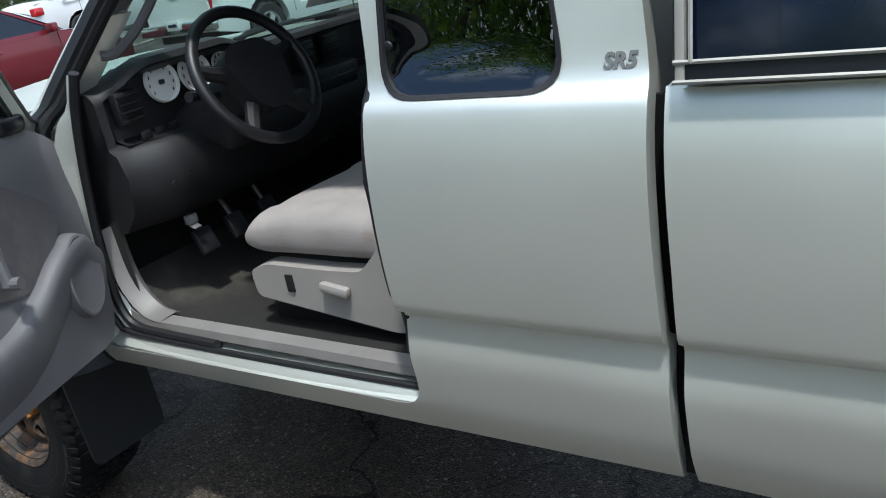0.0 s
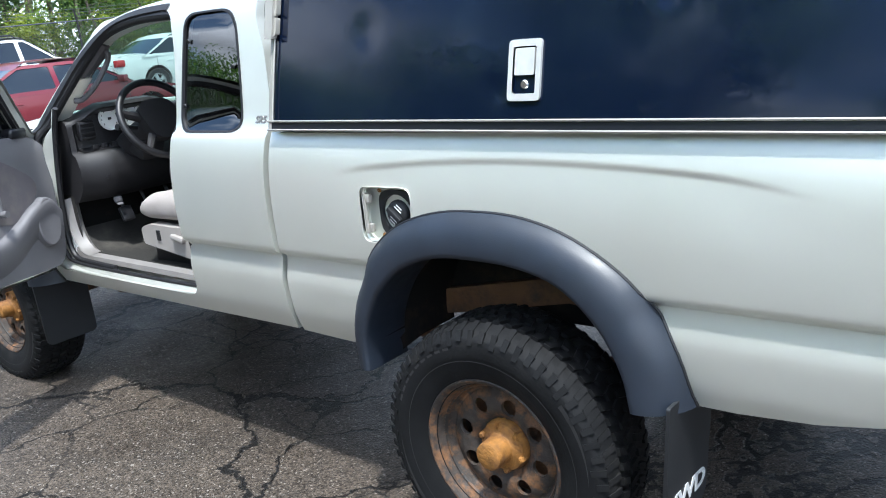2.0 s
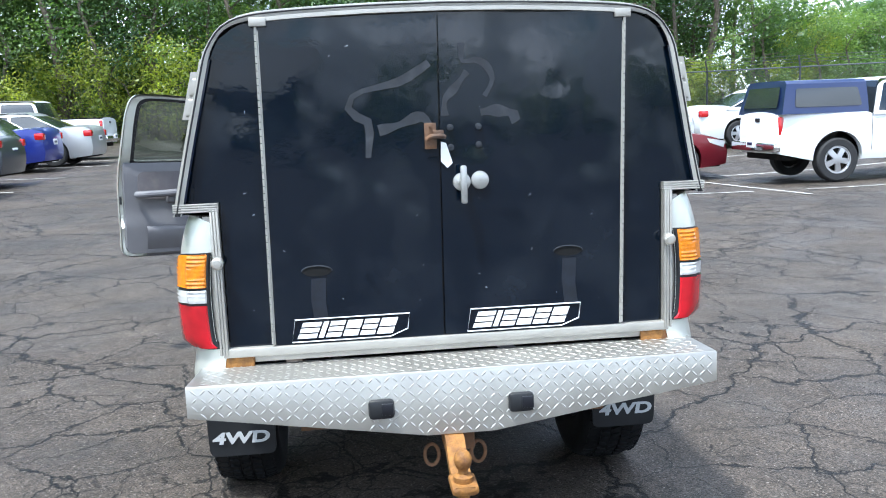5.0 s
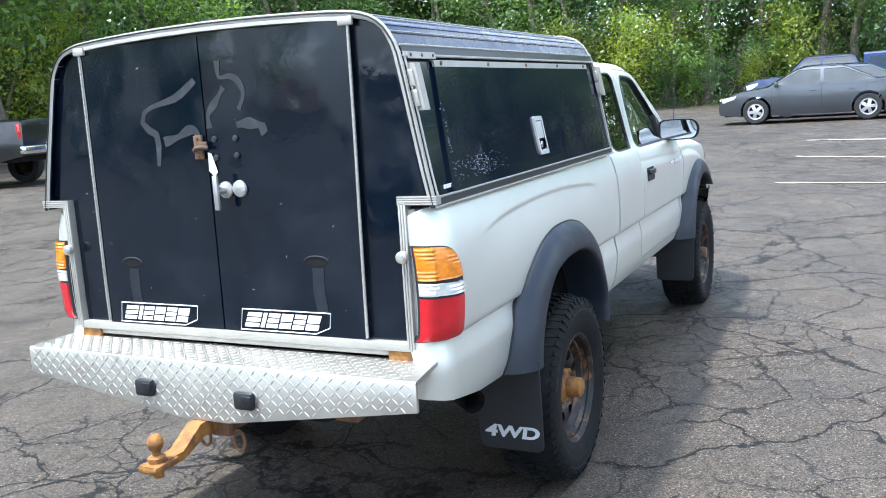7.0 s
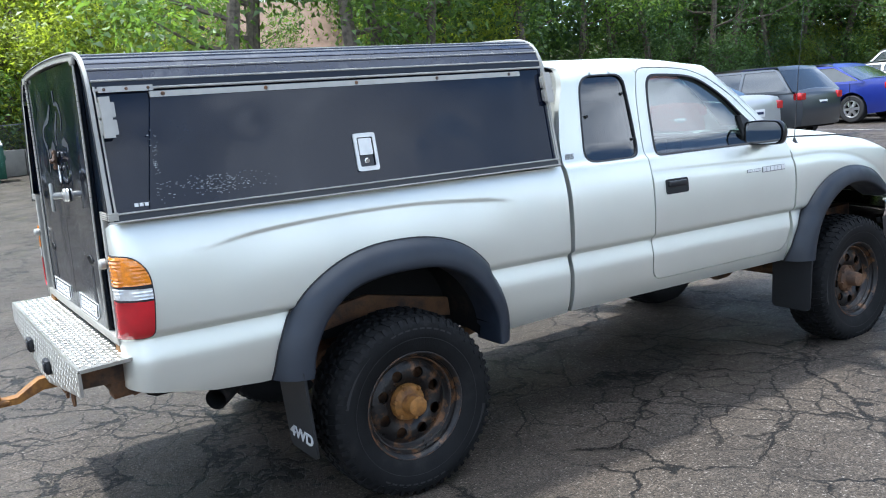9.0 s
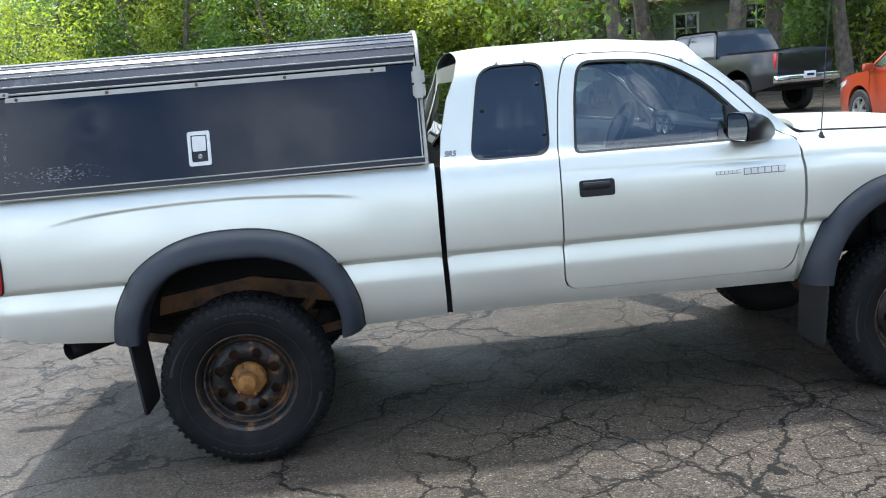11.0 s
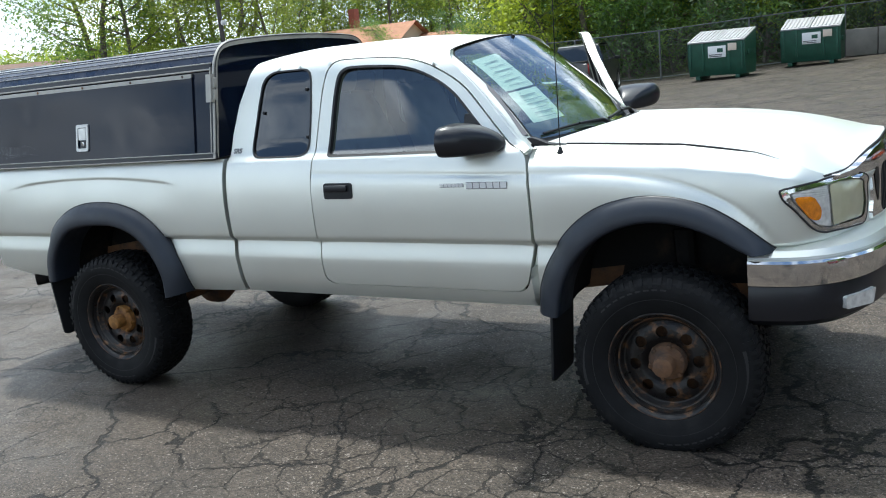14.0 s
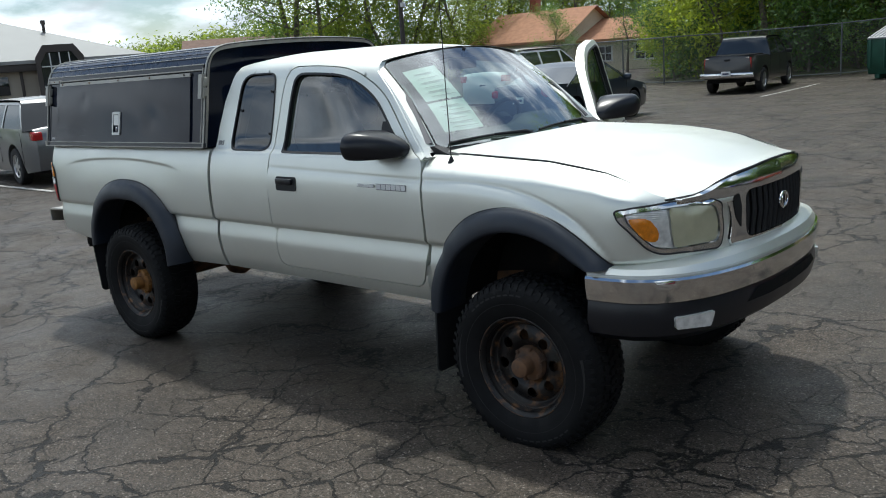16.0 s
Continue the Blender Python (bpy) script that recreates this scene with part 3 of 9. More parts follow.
def cab_side(sg):
    sf = cabin(sg)
    dr = door_outline(0.0)
    win = quarter_outline(0.0)
    out = [(-0.930, 0.578), (-0.920, 0.9), (-0.921, 1.255), (-0.938, 1.40), (-0.975, 1.55), (-1.02, 1.66), (-1.045, 1.76), (-1.055, VMAX),
           (-2.186, VMAX), (-2.172, 2.05), (-2.148, 1.86), (-2.133, 1.77), (-2.140, 1.74), (-2.166, 1.69), (-2.56, 1.275), (-2.60, 1.235), (-2.595, 0.85), (-2.590, 0.66), (-2.583, 0.600), (-2.577, 0.574)]
    hole = [dr, win]
    def skin(x, v):
        return sf(x, v) - Vector((0, sg * 0.03 * (1 - soft(1.250, 1.262, v)) if x < -2.552 else 0, 0))
    bm = panel(bmesh.new(), out, skin, 0.028, hole, inset_of(skin, sg, 0.035), ROWS)
    part("cab_side", bm, SILVER, pickup, bevel=0.0025)
    # quarter window
    bm = panel(bmesh.new(), quarter_outline(0.004), cabin(sg, -0.006), 0.05)
    part("quarter_window", bm, TINT, pickup, "dark tinted quarter window").visible_shadow = False
    bm = panel(bmesh.new(), quarter_outline(0.004), cabin(sg, 0.0035), 0.05, [quarter_outline(-0.004)], cabin(sg, -0.01))
    part("window_seal", bm, SEAL, pickup)
    for x, v in ((-1.395, 1.60), (-1.405, 1.37), (-1.135, 1.50)):
        bm = bmesh.new()
        p = cabin(sg, 0.001)(x, v)
        lathe(bm, [(0.001, sg * 0.004), (0.007, sg * 0.003), (0.009, 0)], 10, Matrix.Translation(p))
        part("window_bolt", bm, BLACKPL, pickup)
    # trim badge
    q, up = cabin(sg, 0.002)(-0.972, 1.316), cabin(sg, 0.002)(-0.972, 1.340)
    zz = (up - q).normalized()
    xx = Vector((-sg, 0, 0))
    m = Matrix.Identity(4)
    for k, v in enumerate((xx, zz, xx.cross(zz))):
        for r in range(3):
            m[r][k] = v[r]
    m.translation = q
    lettering("trim_badge", "SR5", 0.034, m, GREYDECAL, pickup, 0.0015, 0.2, "small grey trim badge")


def door_outline(g):
    """The door's cut, shrunk by g on all sides."""
    return rounded([(-1.447 - g, 0.640 + g), (-1.447 - g, 1.255), (-1.487 - g, 1.60), (-1.53 - g, 1.735 - g), (-2.0 + g * 0.5, 1.722 - g), (-2.20 + g, 1.60 - g), (-2.485 + g, 1.285 - g * 0.5), (-2.560 + g, 1.245), (-2.577 + g, 1.0), (-2.565 + g, 0.80), (-2.52 + g, 0.640 + g)],
                   [0.07, 0.2, 0.2, 0.11, 0.22, 0.2, 0.05, 0.1, 0.1, 0.1, 0.06], 6)


def door_window(g):
    return rounded([(-1.535 + g, 1.268 - g), (-1.560 + g, 1.55), (-1.588 + g, 1.688 + g), (-1.975, 1.676 + g), (-2.155 - g * 0.7, 1.565 + g * 0.7), (-2.395 - g, 1.300), (-2.395 - g, 1.268 - g)],
                   [0.03, 0.2, 0.09, 0.2, 0.15, 0.03, 0.02], 6)


def quarter_outline(g):
    return rounded([(-1.062 + g, 1.275 - g), (-1.098 + g, 1.50), (-1.135 + g, 1.700 + g), (-1.420 - g, 1.700 + g), (-1.425 - g, 1.50), (-1.418 - g, 1.275 - g)],
                   [0.075, 0.3, 0.085, 0.06, 0.3, 0.075], 7)


HINGE_AT = Vector((-2.555, -0.785, 0.85))
SWING = Matrix.Translation(HINGE_AT) @ Matrix.Rotation(radians(-66.0), 4, "Z") @ Matrix.Rotation(radians(-2.4), 4, "Y") @ Matrix.Translation(-HINGE_AT)


def door(sg):
    """Door skin with its frame, glass, seals and handle; the driver's door is swung open and shows its lining."""
    sw = SWING if sg < 0 else Matrix()

    def put(name, bm, m, parent, label="", angle=35):
        bmesh.ops.transform(bm, matrix=sw, verts=bm.verts)
        return part(name, bm, m, parent, label, angle)
    sf = cabin(sg)
    bm = panel(bmesh.new(), door_outline(0.006), sf, 0.026, [door_window(0)], inset_of(sf, sg, 0.05), ROWS)
    dr = put("door", bm, SILVER, pickup, "open driver's door with grey lining" if sg < 0 else "silver front door")
    bm = panel(bmesh.new(), door_window(0.012), cabin(sg, -0.016), 0.05)
    put("door_window", bm, SHADEGL, dr).visible_shadow = False
    bm = panel(bmesh.new(), door_window(0.006), cabin(sg, 0.003), 0.05, [door_window(-0.006)], cabin(sg, -0.02))
    put("window_seal", bm, SEAL, dr)
    # outside handle
    bm = panel(bmesh.new(), rounded([(-1.690, 1.068), (-1.530, 1.068), (-1.530, 1.142), (-1.690, 1.142)], 0.014), cabin(sg, 0.005), 0.03, (), cabin(sg, -0.004))
    h = put("door_handle", bm, BLACKPL, dr, "black pull handle")
    bm = bmesh.new()
    box(bm, cabin(sg, 0.012)(-1.605, 1.118), (0.125, 0.02, 0.030), None, 0.006)
    put("handle_flap", bm, GLOSSBLK, dr)
    # model badge on the door, as plain strokes
    bm = bmesh.new()
    for k in range(6):
        box(bm, cabin(sg, 0.004)(-2.165 - 0.019 * k, 1.122), (0.016, 0.004, 0.012), None)
    for k in range(6):
        box(bm, cabin(sg, 0.004)(-2.300 - 0.032 * k, 1.120), (0.027, 0.004, 0.024))
    bd = put("badge", bm, WHITE, dr, "pale raised maker's badge")
    bm = bmesh.new()
    for k in range(6):
        box(bm, cabin(sg, 0.002)(-2.165 - 0.019 * k, 1.1215), (0.019, 0.004, 0.016), None)
    for k in range(6):
        box(bm, cabin(sg, 0.002)(-2.300 - 0.032 * k, 1.119), (0.032, 0.004, 0.030))
    put("badge_outline", bm, GREYDECAL, bd, "dark outline of the badge")
    # mirror
    head = rounded([(0.0, -0.060), (0.10, -0.066), (0.235, -0.058), (0.255, 0.012), (0.225, 0.066), (0.10, 0.072), (0.0, 0.062)], [0.03, 0.05, 0.045, 0.06, 0.045, 0.05, 0.03], 6)
    mx, my, mz = -2.238, 0.742, 1.318
    bm = bmesh.new()
    rows = []
    for d, k, out_ in ((0.005, 0.90, 0.98), (0.0, 0.965, 1.0), (0.010, 1.0, 1.005), (0.035, 1.0, 0.985), (0.070, 0.965, 0.90), (0.105, 0.89, 0.76), (0.140, 0.77, 0.58), (0.172, 0.60, 0.40), (0.196, 0.38, 0.26), (0.206, 0.15, 0.18)):
        rows.append([(mx - d - 0.03 * (0.255 - u * out_), sg * (my + u * out_), mz + w * k - 0.16 * d * d / 0.2) for u, w in head + [head[0]]])
    strip(bm, rows)
    bm.faces.new([bm.verts.new(p) for p in rows[-1][:-1]])
    bm.faces.new([bm.verts.new((p[0] - 0.006, p[1], p[2])) for p in rows[0][:-1]])
    box(bm, (mx - 0.150, sg * (my + 0.004), mz - 0.042), (0.10, 0.10, 0.045), None, 0.015)
    mi = put("side_mirror", bm, GLOSSBLK, dr, "black door mirror", 50)
    bm = bmesh.new()
    bm.faces.new([bm.verts.new((mx + 0.0012 - 0.03 * (0.255 - u), sg * (my + 0.012 + u * 0.90), mz + w * 0.86)) for u, w in head])
    put("mirror_glass", bm, MIRROR, dr)
    bm = panel(bmesh.new(), [(-2.40, 1.27), (-2.40, 1.31), (-2.28, 1.432), (-2.25, 1.432), (-2.25, 1.27)], cabin(sg, 0.006), 0.05, (), cabin(sg, -0.03))
    put("mirror_sail", bm, BLACKPL, dr)
    # lining
    ins = lambda d: (lambda x, v: Vector((x, sg * (0.715 - d), v)))
    lin = rounded([(-1.475, 0.675), (-1.475, 1.262), (-2.44, 1.262), (-2.535, 1.20), (-2.535, 0.82), (-2.50, 0.675)], [0.05, 0.02, 0.04, 0.06, 0.08, 0.06])
    bm = panel(bmesh.new(), lin, lambda x, v: Vector((x, sg * (0.712 - 0.018 * soft(0.95, 0.85, v) * 1.0 - 0.012 * soft(1.26, 1.20, v)), v)), 0.04, (), lambda x, v: Vector((x, sg * 0.765, v)))
    ln = put("door_lining", bm, GREYTRIM, dr, "grey moulded door lining")
    if sg < 0:
        bm = panel(bmesh.new(), rounded([(-1.56, 1.03), (-1.56, 1.205), (-2.20, 1.205), (-2.44, 1.06), (-2.36, 0.93), (-2.20, 0.90), (-1.98, 1.02)], [0.05, 0.05, 0.15, 0.1, 0.06, 0.1, 0.2]), ins(0.026), 0.05, (), ins(0.0))
        put("cloth_insert", bm, GREYCLOTH, dr, "worn grey cloth insert")
        bm = bmesh.new()
        c = curve([(-2.50, 0.93), (-2.44, 0.985), (-2.34, 0.955), (-2.22, 0.885), (-2.05, 0.845), (-1.60, 0.845)], 48)
        rows = [[(x, sg * y, z + dz) for x, z in c] for y, dz in ((0.700, 0.006), (0.675, 0.005), (0.660, 0.001), (0.652, -0.008), (0.650, -0.025), (0.653, -0.055), (0.661, -0.09), (0.680, -0.14), (0.705, -0.19))]
        strip(bm, rows)
        put("map_pocket", bm, GREYTRIM, dr, "moulded door pocket", 60)
        bm = bmesh.new()
        lathe(bm, [(0.001, 0.004), (0.060, 0.005), (0.070, 0.007), (0.074, 0.004), (0.078, -0.03)], 40, Matrix.Translation((-2.418, sg * 0.661, 0.884)) @ Matrix.Diagonal((0.92, -sg, 1.42, 1)))
        put("speaker_grille", bm, GREYTRIM, dr, "round speaker grille")
        bm = bmesh.new()
        tube(bm, [(-2.128, sg * 0.685, 1.068), (-2.128, sg * 0.657, 1.068), (-2.130, sg * 0.648, 1.055), (-2.138, sg * 0.645, 0.990), (-2.140, sg * 0.643, 0.968)], [0.016, 0.020, 0.018, 0.013, 0.017], 10)
        tube(bm, [(-2.140, sg * 0.648, 0.970), (-2.140, sg * 0.612, 0.970)], 0.014, 10)
        put("window_crank", bm, GREYTRIM, dr, "grey window crank")
        bm = bmesh.new()
        tube(bm, curve([(-1.545, sg * 0.69, 1.055), (-1.56, sg * 0.64, 1.06), (-1.70, sg * 0.63, 1.065), (-1.86, sg * 0.635, 1.075), (-1.93, sg * 0.66, 1.075), (-1.98, sg * 0.70, 1.06)], 16), [0.012] + [0.022] * 14 + [0.012], 10)
        box(bm, (-1.80, sg * 0.675, 1.025), (0.13, 0.05, 0.045), None, 0.012)
        put("pull_handle", bm, GREYTRIM, dr, "grey armrest pull")
        bm = panel(bmesh.new(), rounded([(-2.10, 1.115), (-1.99, 1.115), (-1.99, 1.175), (-2.10, 1.175)], 0.01), ins(0.034), 0.03, [rounded([(-2.065, 1.127), (-2.015, 1.127), (-2.015, 1.163), (-2.065, 1.163)], 0.005)], ins(0.02))
        put("latch_bezel", bm, GREYTRIM, dr)
        bm = boxed((-2.04, sg * 0.688, 1.145), (0.045, 0.012, 0.032), 0.004)
        put("latch_lever", bm, DASHBLK, dr)
        bm = bmesh.new()
        lathe(bm, [(0.001, 0.006), (0.020, 0.006), (0.022, 0.0)], 18, Matrix.Translation((-2.19, sg * 0.700, 1.225)) @ Matrix.Diagonal((1, -sg, 1, 1)))
        put("lining_plug", bm, GREYTRIM, dr)
        # inner face of the window frame and rear edge
        bm = panel(bmesh.new(), door_outline(0.012), cabin(sg, -0.045), 0.04, [door_window(0.004)])
        put("inner_frame", bm, SILVER, dr)
        bm = panel(bmesh.new(), door_window(0.016), cabin(sg, -0.049), 0.05, [door_window(-0.006)], cabin(sg, -0.03))
        put("inner_seal", bm, SEAL, dr)
        for z in (0.82, 1.20):
            bm = bmesh.new()
            box(bm, (-2.555, sg * 0.745, z), (0.06, 0.05, 0.055), None, 0.006)
            tube(bm, [(-2.575, sg * 0.765, z - 0.04), (-2.575, sg * 0.765, z + 0.04)], 0.010, 8)
            part("door_hinge", bm, SILVER, pickup, "silver door hinge")
        bm = boxed((-1.455, sg * 0.735, 1.02), (0.01, 0.035, 0.05), 0.003)
        put("door_latch", bm, BLACKPL, dr)
    return dr


for sg in (1, -1):
    bed_side(sg)
    cab_side(sg)
    door(sg)
    flare(sg, REAR_ARCH, REAR_IN)
    flare(sg, FRONT_ARCH, FRONT_IN)


# ---- front of the pickup ----
def s_of_y(y):
    """Length along the flank at which the nose has come in to half-width y."""
    return -float(np.interp(0.805 - y, NOSE[:, 1], -NOSES))


def at_nose(pts):
    """Outline on the nose given as (half-width, height) to the flank's own (s, v)."""
    o = []
    for y, z in pts:
        s = s_of_y(y)
        zt = hood_edge(max(plan(s)[0], -3.8))
        o.append((s, z if z <= 1.03 else 1.03 + (z - 1.03) / (zt - 1.03) * 0.232))
    return o


HLO = at_nose(rounded([(0.788, 1.080), (0.667, 1.094), (0.50, 1.090), (0.418, 1.060), (0.398, 0.96), (0.418, 0.882), (0.677, 0.896), (0.722, 0.924), (0.783, 1.030)], [0.012, 0.03, 0.04, 0.04, 0.04, 0.03, 0.03, 0.03, 0.03], 5))
HL = at_nose(rounded([(0.776, 1.066), (0.65, 1.074), (0.504, 1.074), (0.432, 1.045), (0.412, 0.96), (0.430, 0.908), (0.64, 0.910), (0.704, 0.926), (0.770, 1.025)], [0.010, 0.03, 0.04, 0.04, 0.04, 0.03, 0.03, 0.03, 0.03], 5))
MAINL = at_nose(rounded([(0.645, 1.070), (0.510, 1.070), (0.445, 1.045), (0.422, 0.98), (0.432, 0.914), (0.622, 0.914)], [0.012, 0.04, 0.04, 0.04, 0.03, 0.012], 5))
CORNL = at_nose(rounded([(0.772, 1.062), (0.655, 1.070), (0.632, 0.914), (0.702, 0.930), (0.766, 1.025)], [0.008, 0.008, 0.008, 0.03, 0.03], 4))
AMBL = at_nose(rounded([(0.767, 1.046), (0.712, 1.044), (0.676, 0.985), (0.684, 0.944), (0.722, 0.955), (0.760, 1.020)], [0.008, 0.025, 0.02, 0.02, 0.02, 0.02], 4))


def bulge(sg, outline, base, more):
    """The flank's surface swollen by more in the middle of an outline."""
    o = np.array(outline)
    c, h = (o.min(axis=0) + o.max(axis=0)) / 2, (o.max(axis=0) - o.min(axis=0)) / 2

    def f(u, v):
        q = max(0, 1 - ((u - c[0]) / h[0]) ** 2) * max(0, 1 - ((v - c[1]) / h[1]) ** 2)
        return body(sg, base + more * q)(u, v)
    return f


for sg in (1, -1):
    sf = body(sg)
    arch = [tuple(p) for p in curve(FRONT_IN, 36)]
    out = [(-2.576, 0.565)] + [(-2.67, 0.565)] + arch[1:-1] + [(-3.46, 0.84), (-3.60, 0.842), (s_of_y(0.62), 0.850), (s_of_y(0.42), 0.862), (s_of_y(0.375), 0.864), (s_of_y(0.375), 1.25), (s_of_y(0.667), 1.258), (-3.60, 1.262), (-3.2, 1.262), (-2.561, 1.262), (-2.567, 1.20), (-2.577, 1.10), (-2.5805, 1.0), (-2.578, 0.75)]
    def turned_in(u, v):
        w = soft(1.20, 1.25, v)
        return sf(u, v) - Vector((0, sg * 0.03 * (1 - w), 0.04 * w))
    bm = panel(bmesh.new(), out, sf, 0.016, [HLO], turned_in, np.arange(0.56, 1.28, 0.008))
    part("front_fender", bm, SILVER, pickup, bevel=0.004)
    rim = dense(HLO, 0.012)
    bm = bmesh.new()
    tube(bm, [body(sg, 0.003)(u, v) for u, v in rim], 0.0042, 6, True)
    part("headlight_seal", bm, SEAL, pickup, "thin black line round the headlight")
    # headlight unit
    hl = part("headlight", panel(bmesh.new(), HLO, body(sg, -0.016), 0.03), CLEARLENS, pickup, "yellowed headlight with amber corner lamp")
    part("main_lens", panel(bmesh.new(), MAINL, bulge(sg, MAINL, 0.000, 0.014), 0.014, (), body(sg, -0.012)), HAZELENS, hl, "hazy yellowed lens", 60)
    part("corner_lens", panel(bmesh.new(), CORNL, lambda u, v: body(sg, 0.001 + 0.0012 * math.sin(v * 300))(u, v), 0.006, (), body(sg, -0.012)), CLEARLENS, hl, "clear ribbed corner lens", 60)
    part("turn_lens", panel(bmesh.new(), AMBL, bulge(sg, AMBL, 0.003, 0.006), 0.012, (), body(sg, -0.004)), AMBER, hl, "amber turn lamp", 60)
    part("headlight_trim", panel(bmesh.new(), HLO, body(sg, 0.005), 0.02, [HL], body(sg, -0.010)), CHROME, hl, "thin chrome surround")

# hood
NY = lambda y: float(np.interp(abs(y), 0.805 - NOSE[::-1, 1], NOSE[::-1, 0]))


def hood_front(y):
    return NY(y) + 0.014


def hood_z(x, y):
    e = hood_edge(x)
    mid = float(np.interp(-x, [2.6, 3.0, 3.3, 3.55, 3.7, 3.8, 3.88], [1.308, 1.302, 1.285, 1.254, 1.226, 1.200, 1.182]))
    z = e + (mid - e) * (1 - min(1, abs(y) / 0.70) ** 2.4)
    front = float(np.interp(abs(y), [0, 0.127, 0.30, 0.36, 0.428, 0.48, 0.532, 0.667, 0.72], [1.190, 1.186, 1.172, 1.163, 1.146, 1.122, 1.109, 1.104, 1.100]))
    b = 1 - math.exp(-max(0, x - hood_front(y)) / 0.085)
    return front + (z - front) * b


ys = np.linspace(-0.656, 0.656, 61)
front_edge = [(hood_front(y), y) for y in ys]
cowl_edge = [(-2.60 - 0.17 * (1 - (y / 0.66) ** 2), y) for y in ys[::-1]]
bm = panel(bmesh.new(), front_edge + [(-3.58, 0.664), (-3.45, 0.673), (-3.2, 0.682), (-2.72, 0.684)] + cowl_edge + [(-2.72, -0.684), (-3.2, -0.682), (-3.45, -0.673), (-3.58, -0.664)], lambda x, y: Vector((x, y, hood_z(x, y) + 0.001)), 0.028, (), lambda x, y: Vector((x + 0.004, y, hood_z(x, y) - 0.03)))
part("hood", bm, SILVER, pickup, "silver hood", bevel=0.004)
# dark sheet added under the hood in place of the bay's shade
bm = panel(bmesh.new(), [(x + 0.02, y * 1.04) for x, y in front_edge] + [(-2.64, 0.71)] + [(x + 0.02, y) for x, y in cowl_edge] + [(-2.64, -0.71)], lambda x, y: Vector((x, y, hood_z(x, y) - 0.035)), 0.08)
part("engine_bay_shade", bm, UNDER, pickup)
# dark tubes laid in the side seams draw their shade
for sg in (1, -1):
    bm = bmesh.new()
    pts, rad = [], []
    for x in np.linspace(-2.70, -3.60, 30):
        ins = float(np.interp(-x, -NOSE[:, 0], NOSE[:, 1]))
        yf = flank(1.262) - 0.090 * (1 - 0.85 * soft(3.5, 3.69, -x)) - ins
        yh = float(np.interp(-x, [2.72, 3.2, 3.45, 3.58], [0.684, 0.682, 0.673, 0.664]))
        pts.append((x, sg * (yf + yh) / 2, hood_z(x, yh) + 0.0015))
        rad.append(0.0042)
    tube(bm, pts, rad, 8)
    part("hood_seal", bm, SEAL, pickup, "dark tube put in for the shade of the hood seam")
# a dark tube along the front edge imitates the shaded gap
bm = bmesh.new()
tube(bm, [(hood_front(y) - 0.002, y, hood_z(hood_front(y), y) - 0.003) for y in np.linspace(-0.655, 0.655, 60)], 0.0045, 6)
part("hood_lip_seal", bm, SEAL, pickup, "dark tube put in for the shaded gap between hood and grille")
# cowl
bm = bmesh.new()
rows = []
for k in range(25):
    y = -0.70 + 1.40 * k / 24
    q = 1 - (y / 0.70) ** 2
    rows.append([(-2.70 - 0.13 * q, y, 1.262 + 0.02 * q), (-2.60 - 0.13 * q, y, 1.270 + 0.018 * q), (-2.53 - 0.13 * q, y, 1.262 + 0.015 * q), (-2.50 - 0.13 * q, y, 1.18)])
strip(bm, rows)
part("cowl", bm, BLACKPL, pickup, "black windscreen cowl")


def windscreen(y, t, off=0.0):
    q = 1 - (y / 0.66) ** 2
    yy = y * (1 - 0.145 * t)
    x = (-2.545 - 0.14 * q) * (1 - t) + (-2.125 - 0.055 * q) * t - 0.02 * math.sin(math.pi * t)
    z = 1.272 * (1 - t) + (1.684 + 0.056 * q) * t + 0.012 * math.sin(math.pi * t)
    return Vector((x - off * 0.72, yy, z + off * 0.69))


ws = rounded([(-0.655, 0.02), (0.655, 0.02), (0.655, 0.985), (-0.655, 0.985)], 0.05)
w = part("windscreen", panel(bmesh.new(), ws, lambda u, t: windscreen(u, t, 0.004), 0.08), PANE, pickup, "green-tinted windscreen")
w.visible_shadow = False
bm = panel(bmesh.new(), [(-0.664, 0.0), (0.664, 0.0), (0.664, 1.0), (-0.664, 1.0)], lambda u, t: windscreen(u, t, 0.001), 0.08, [rounded([(-0.646, 0.035), (0.646, 0.035), (0.646, 0.975), (-0.646, 0.975)], 0.05)])
part("windscreen_band", bm, SEAL, pickup)
for sg in (1, -1):
    bm = bmesh.new()
    rows = [[], [], []]
    for k in range(25):
        f = k / 24
        v = 1.268 + 0.432 * f
        a = cabin(sg, 0.002)(-2.556 + 0.40 * f + 0.006, v)
        b = windscreen(sg * 0.664, f, 0.003)
        rows[0].append(a); rows[1].append((a + b) / 2 + Vector((-0.003, sg * 0.003, 0.002))); rows[2].append(b)
    strip(bm, rows)
    part("screen_pillar", bm, SILVER, pickup, "silver windscreen pillar")
